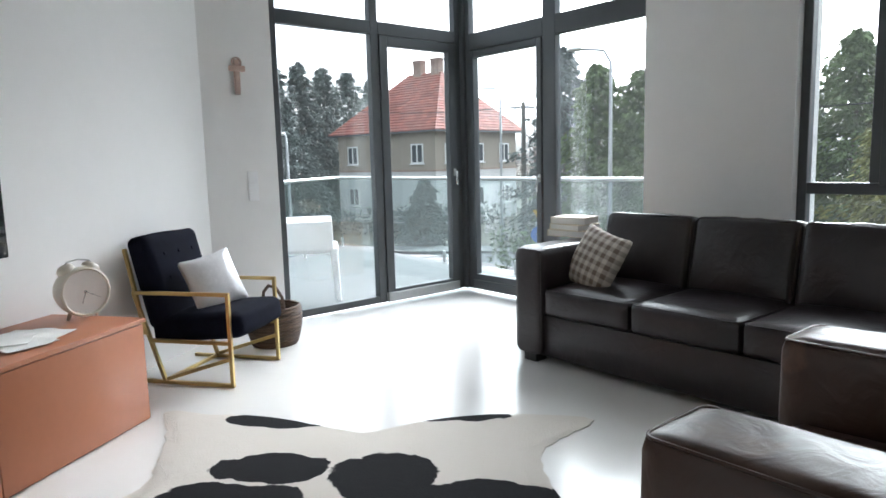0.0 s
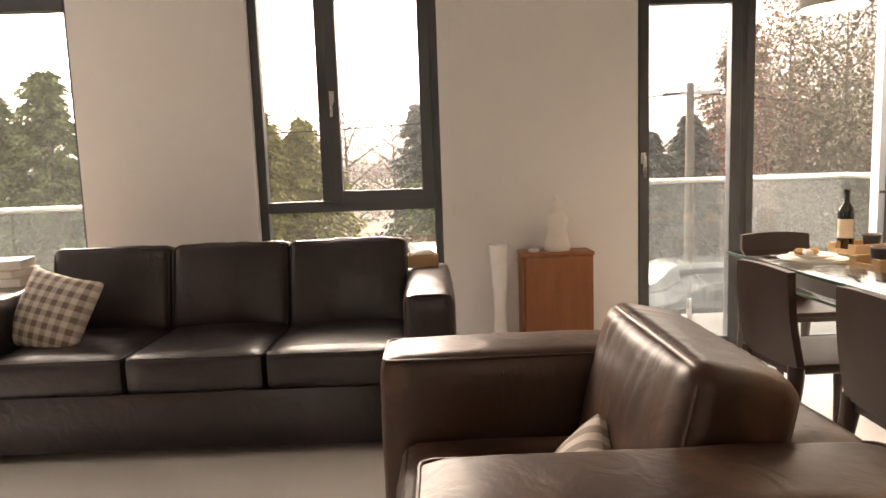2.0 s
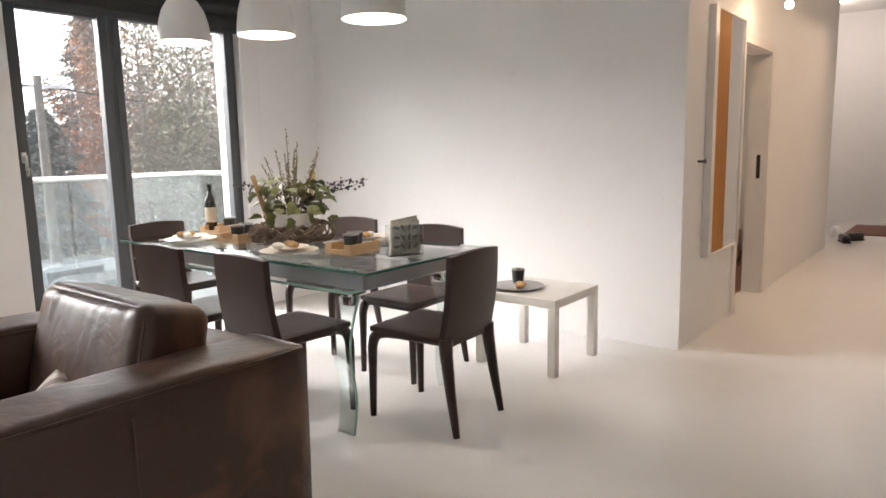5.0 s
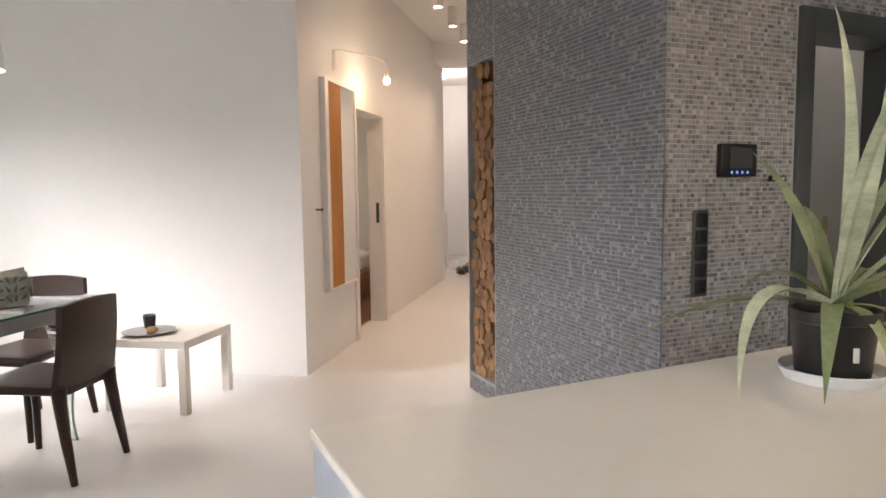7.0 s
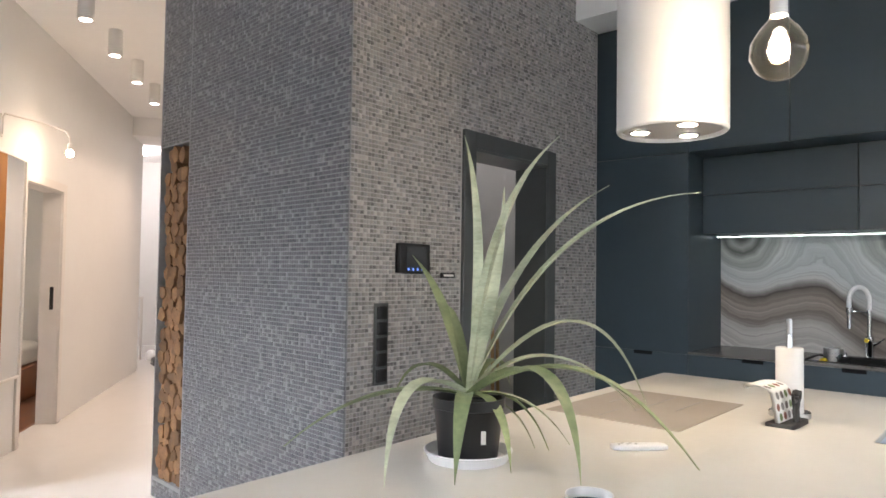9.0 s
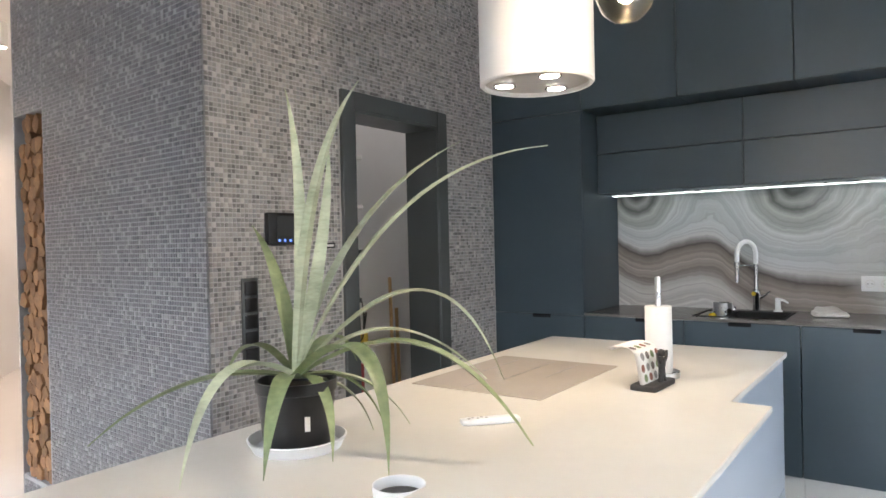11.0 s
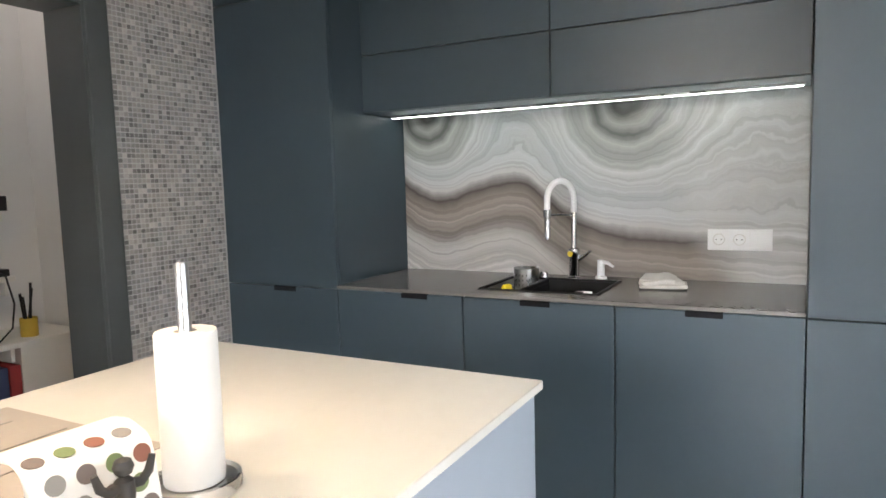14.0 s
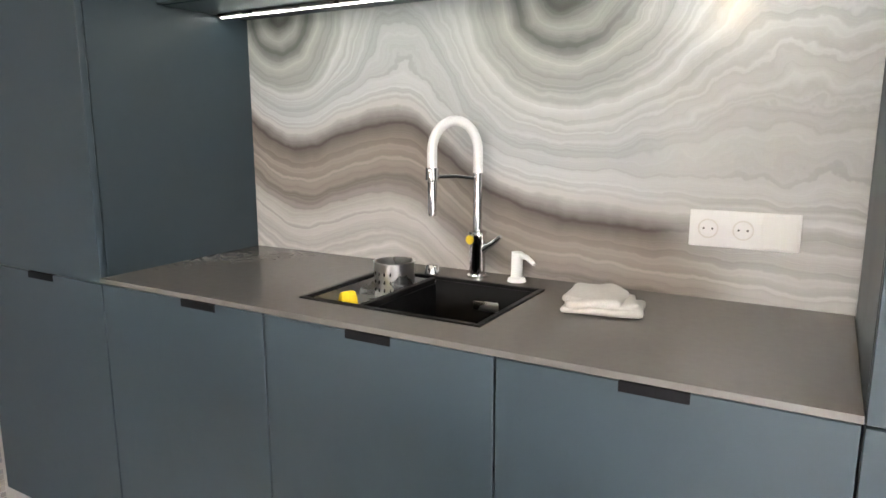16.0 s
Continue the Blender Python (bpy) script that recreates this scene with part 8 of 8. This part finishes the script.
for x in (4.45, 5.25, 6.05, 6.86, 7.66, 8.3):
    s = thing("ceiling_spot", "white cylindrical ceiling spot, lit", "ceiling light", pose(x, 0.95, 3.09), "corridor ceiling spots")
    part("cylinder", lathe([(0.042, 0.0), (0.052, 0.0), (0.054, 0.004), (0.054, H - 3.09), (0.042, H - 3.09), (0.042, 0.0)], 28), M_SHADE, s)
    part("lens", lathe([(0.0, 0.012), (0.042, 0.012), (0.042, 0.018), (0.0, 0.018)], 20), M_SPOTLIT, s)
    d = bpy.data.lights.new("spot_light", "SPOT")
    d.energy, d.color, d.shadow_soft_size, d.spot_size, d.spot_blend = 4.6, (1.0, 0.72, 0.50), 0.04, radians(110), 0.8
    lamp = new("spot_light", d)
    lamp.parent = s
    lamp.matrix_basis = pose(0, 0, 0.004)
# end of the hall
hr = thing("stair_rail", "white metal stair railing at the hall's end", "railing", pose(10.4, 1.72, 0))
part("post", tube([(0, 0, 0), (0, 0, 0.95)], 0.02, 10), M_FRAMEW, hr)
part("post", tube([(0, 1.2, 0), (0, 1.2, 0.95)], 0.02, 10), M_FRAMEW, hr)
for z in (0.93, 0.62, 0.32):
    part("rail", tube([(0, 0, z), (0, 1.2, z)], 0.018, 10), M_FRAMEW, hr)
setting("doormat", box(10.6, 11.9, 0.7, 1.5, 0.0, 0.012), material("brown door mat", (0.16, 0.075, 0.05), 0.95, var=0.3, scale=30, bump=0.5), "brown coir door mat", "mat")
sh = thing("shoe", "black shoe lying on the floor by the mat", "shoe", pose(9.75, 1.38, 0, 0, 0, 20))
part("upper", moved(puff(0.27, 0.095, 0.085, 0.03, (0.01, 0.005, 0.01), 8, 0.004, 3), pose(0, 0, 0.055)), M_BLACK, sh)
part("sole", moved(puff(0.28, 0.10, 0.02, 0.008, (0, 0, 0), 6), pose(0, 0, 0.010)), M_TYRE, sh)
copy_thing(sh, pose(9.98, 1.30, 0, 0, 0, -35))
single("toy_robot", lathe([(0.0, 0.0), (0.06, 0.0), (0.075, 0.04), (0.07, 0.10), (0.04, 0.14), (0.0, 0.15)], 24), M_PLASTIC, "small white rounded device on the floor", "device", pose(10.35, 1.56, 0))
# Unseen lamp added to brighten the end of the hall.
d = bpy.data.lights.new("added_hall_light", "POINT")
d.energy, d.color, d.shadow_soft_size = 4.0, (1.0, 0.86, 0.76), 0.12
hl_ = thing("hall_lamp", "white round ceiling lamp added out of view to light the hall", "ceiling light", pose(11.0, 1.9, H))
part("opal", lathe([(0.0, -0.10), (0.10, -0.08), (0.15, -0.03), (0.15, 0.0)], 28), material("added hall lamp opal", (1, 0.95, 0.9), 0.5, emission=(1.0, 0.9, 0.8), power=3.0), hl_)
lamp = new("added_hall_light", d)
lamp.parent = hl_
lamp.matrix_basis = pose(0, 0, -0.26)

# logs in the niche
M_LOGEND = material("split log wood", (0.23, 0.125, 0.058), 0.85, var=0.35, scale=9, bump=0.4, bump_scale=60, random_by=0.35)
rng = random.Random(11)
shapes = []
for i in range(7):
    bm = bmesh.new()
    n = 7 if i % 2 else 5
    ang = [2 * math.pi * (k + 0.35 * rng.random()) / n for k in range(n)]
    rad = [0.034 + 0.022 * rng.random() for _ in range(n)]
    if i % 3 == 0:
        rad[0] *= 1.5
    f = [bm.verts.new((r * math.cos(t), 0.0, r * math.sin(t))) for r, t in zip(rad, ang)]
    g = [bm.verts.new((v.co.x * 0.98, -0.27, v.co.z * 0.98)) for v in f]
    for k in range(n):
        bm.faces.new((f[k], f[(k + 1) % n], g[(k + 1) % n], g[k]))
    bm.faces.new(f)
    bm.faces.new(g[::-1])
    shapes.append(mesh_of("log", bm, M_LOGEND, 0))
pile = thing("log_pile", "stack of split firewood logs filling a wall niche", "firewood", FRONT @ pose(WOOD0, 0.004, 0.12))
z, row = 0.04, 0
while z < 1.93:
    xs = [0.045 + 0.072 * k + (0.03 if row % 2 else 0) for k in range(6)]
    for x in xs:
        if x > 0.325 or (z > 1.86 and rng.random() < 0.5):
            continue
        o = new("log", shapes[rng.randrange(7)])
        o.parent = pile
        o.matrix_basis = pose(x + rng.uniform(-0.008, 0.008), rng.uniform(-0.022, 0.006), z + rng.uniform(-0.008, 0.008), 0, rng.uniform(0, 360), 0)
    z += 0.063
    row += 1


# ---- mosaic tiles ----
def tile_material(name, stops, rough):
    m = material(name, (0.3, 0.3, 0.3), rough, var=0.05, scale=40)
    n, l = m.node_tree.nodes, m.node_tree.links
    info, geo = n.new("ShaderNodeObjectInfo"), n.new("ShaderNodeNewGeometry")
    s, fr = n.new("ShaderNodeMath"), n.new("ShaderNodeMath")
    s.operation, fr.operation = "ADD", "FRACT"
    l.new(info.outputs["Random"], s.inputs[0])
    l.new(geo.outputs["Random Per Island"], s.inputs[1])
    l.new(s.outputs[0], fr.inputs[0])
    r = n.new("ShaderNodeValToRGB")
    e = r.color_ramp.elements
    e[0].position, e[0].color = 0.0, (*stops[0], 1)
    e[1].position, e[1].color = 1.0, (*stops[-1], 1)
    for i, c in enumerate(stops[1:-1]):
        e.new((i + 1) / (len(stops) - 1)).color = (*c, 1)
    l.new(fr.outputs[0], r.inputs["Fac"])
    l.new(r.outputs["Color"], n["Principled BSDF"].inputs["Base Color"])
    return m


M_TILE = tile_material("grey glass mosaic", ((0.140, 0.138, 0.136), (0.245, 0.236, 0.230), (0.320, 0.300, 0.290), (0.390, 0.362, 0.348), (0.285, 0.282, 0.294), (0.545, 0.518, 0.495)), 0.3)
# Darker, bluer set of tile colours for the front face.
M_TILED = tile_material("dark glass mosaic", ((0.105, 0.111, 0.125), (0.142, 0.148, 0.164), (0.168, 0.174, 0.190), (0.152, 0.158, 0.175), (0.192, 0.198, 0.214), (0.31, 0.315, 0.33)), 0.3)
PITCH, FACE, PROUD = 0.0195, 0.0163, 0.0032


def tile_mesh(cells, name, mat, axis):
    """Joined tiles; a cell is the lower corner of one, along the wall and up."""
    c = np.array(cells, dtype=float)
    h, b = FACE / 2, 0.0012
    base = np.array([(-h, 0, -h), (h, 0, -h), (h, 0, h), (-h, 0, h), (-h + b, 1, -h + b), (h - b, 1, -h + b), (h - b, 1, h - b), (-h + b, 1, h - b)])
    rng = np.random.default_rng(5)
    tilt = rng.uniform(0.7, 1.15, len(c))
    v = np.zeros((len(c), 8, 3))
    v[:, :, 0] = c[:, None, 0] + base[None, :, 0]
    v[:, :, 1] = base[None, :, 1] * PROUD * tilt[:, None]
    v[:, :, 2] = c[:, None, 1] + base[None, :, 2]
    quads = np.array([(4, 5, 6, 7), (0, 1, 5, 4), (1, 2, 6, 5), (2, 3, 7, 6), (3, 0, 4, 7)])
    if axis == "x":
        v = np.stack((-v[:, :, 1], v[:, :, 0], v[:, :, 2]), axis=2)
    f = (quads[None] + (np.arange(len(c)) * 8)[:, None, None]).reshape(-1, 4)
    me = bpy.data.meshes.new(name)
    me.from_pydata(v.reshape(-1, 3).tolist(), [], f.tolist())
    me.materials.append(mat)
    return me


def cells_in(a0, a1, z0, z1, skip):
    out = []
    for i in range(int((a1 - a0) / PITCH)):
        for k in range(int((z1 - z0) / PITCH)):
            p = (a0 + (i + 0.5) * PITCH, z0 + (k + 0.5) * PITCH)
            if not skip(*p):
                out.append(p)
    return out


side = bpy.data.objects["wall_mosaic_side"]
front = bpy.data.objects["wall_mosaic_front"]
near = lambda y, z: -2.50 < y < -2.12 and 1.22 < z < 1.52
door_hole = lambda y, z: PD[0] - 0.035 < y < PD[1] + 0.03 and z < PD[2] + 0.01
cs_ = cells_in(-3.995, MY - 0.001, 0.0, H, lambda y, z: door_hole(y, z) or near(y, z))
rest = new("mosaic_tiles", tile_mesh(cs_, "mosaic_tiles", M_TILE, "x"))
rest.parent = side
rest.matrix_basis = pose(MX, 0, 0)
tagged(rest, kind="stuff", label="grey and taupe glass mosaic tiles")
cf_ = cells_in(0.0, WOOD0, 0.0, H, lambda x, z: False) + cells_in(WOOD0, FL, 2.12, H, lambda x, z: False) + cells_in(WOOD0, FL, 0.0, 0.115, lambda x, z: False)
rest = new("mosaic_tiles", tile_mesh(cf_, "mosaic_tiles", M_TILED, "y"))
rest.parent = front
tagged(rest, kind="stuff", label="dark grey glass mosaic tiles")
one = tile_mesh([(0.0, 0.0)], "tile", M_TILE, "x")
for y, z in cells_in(-3.995, MY - 0.001, 0.0, H, lambda y, z: door_hole(y, z) or not near(y, z)):
    t = new("tile", one)
    t.parent = side
    t.matrix_basis = pose(MX, y, z)
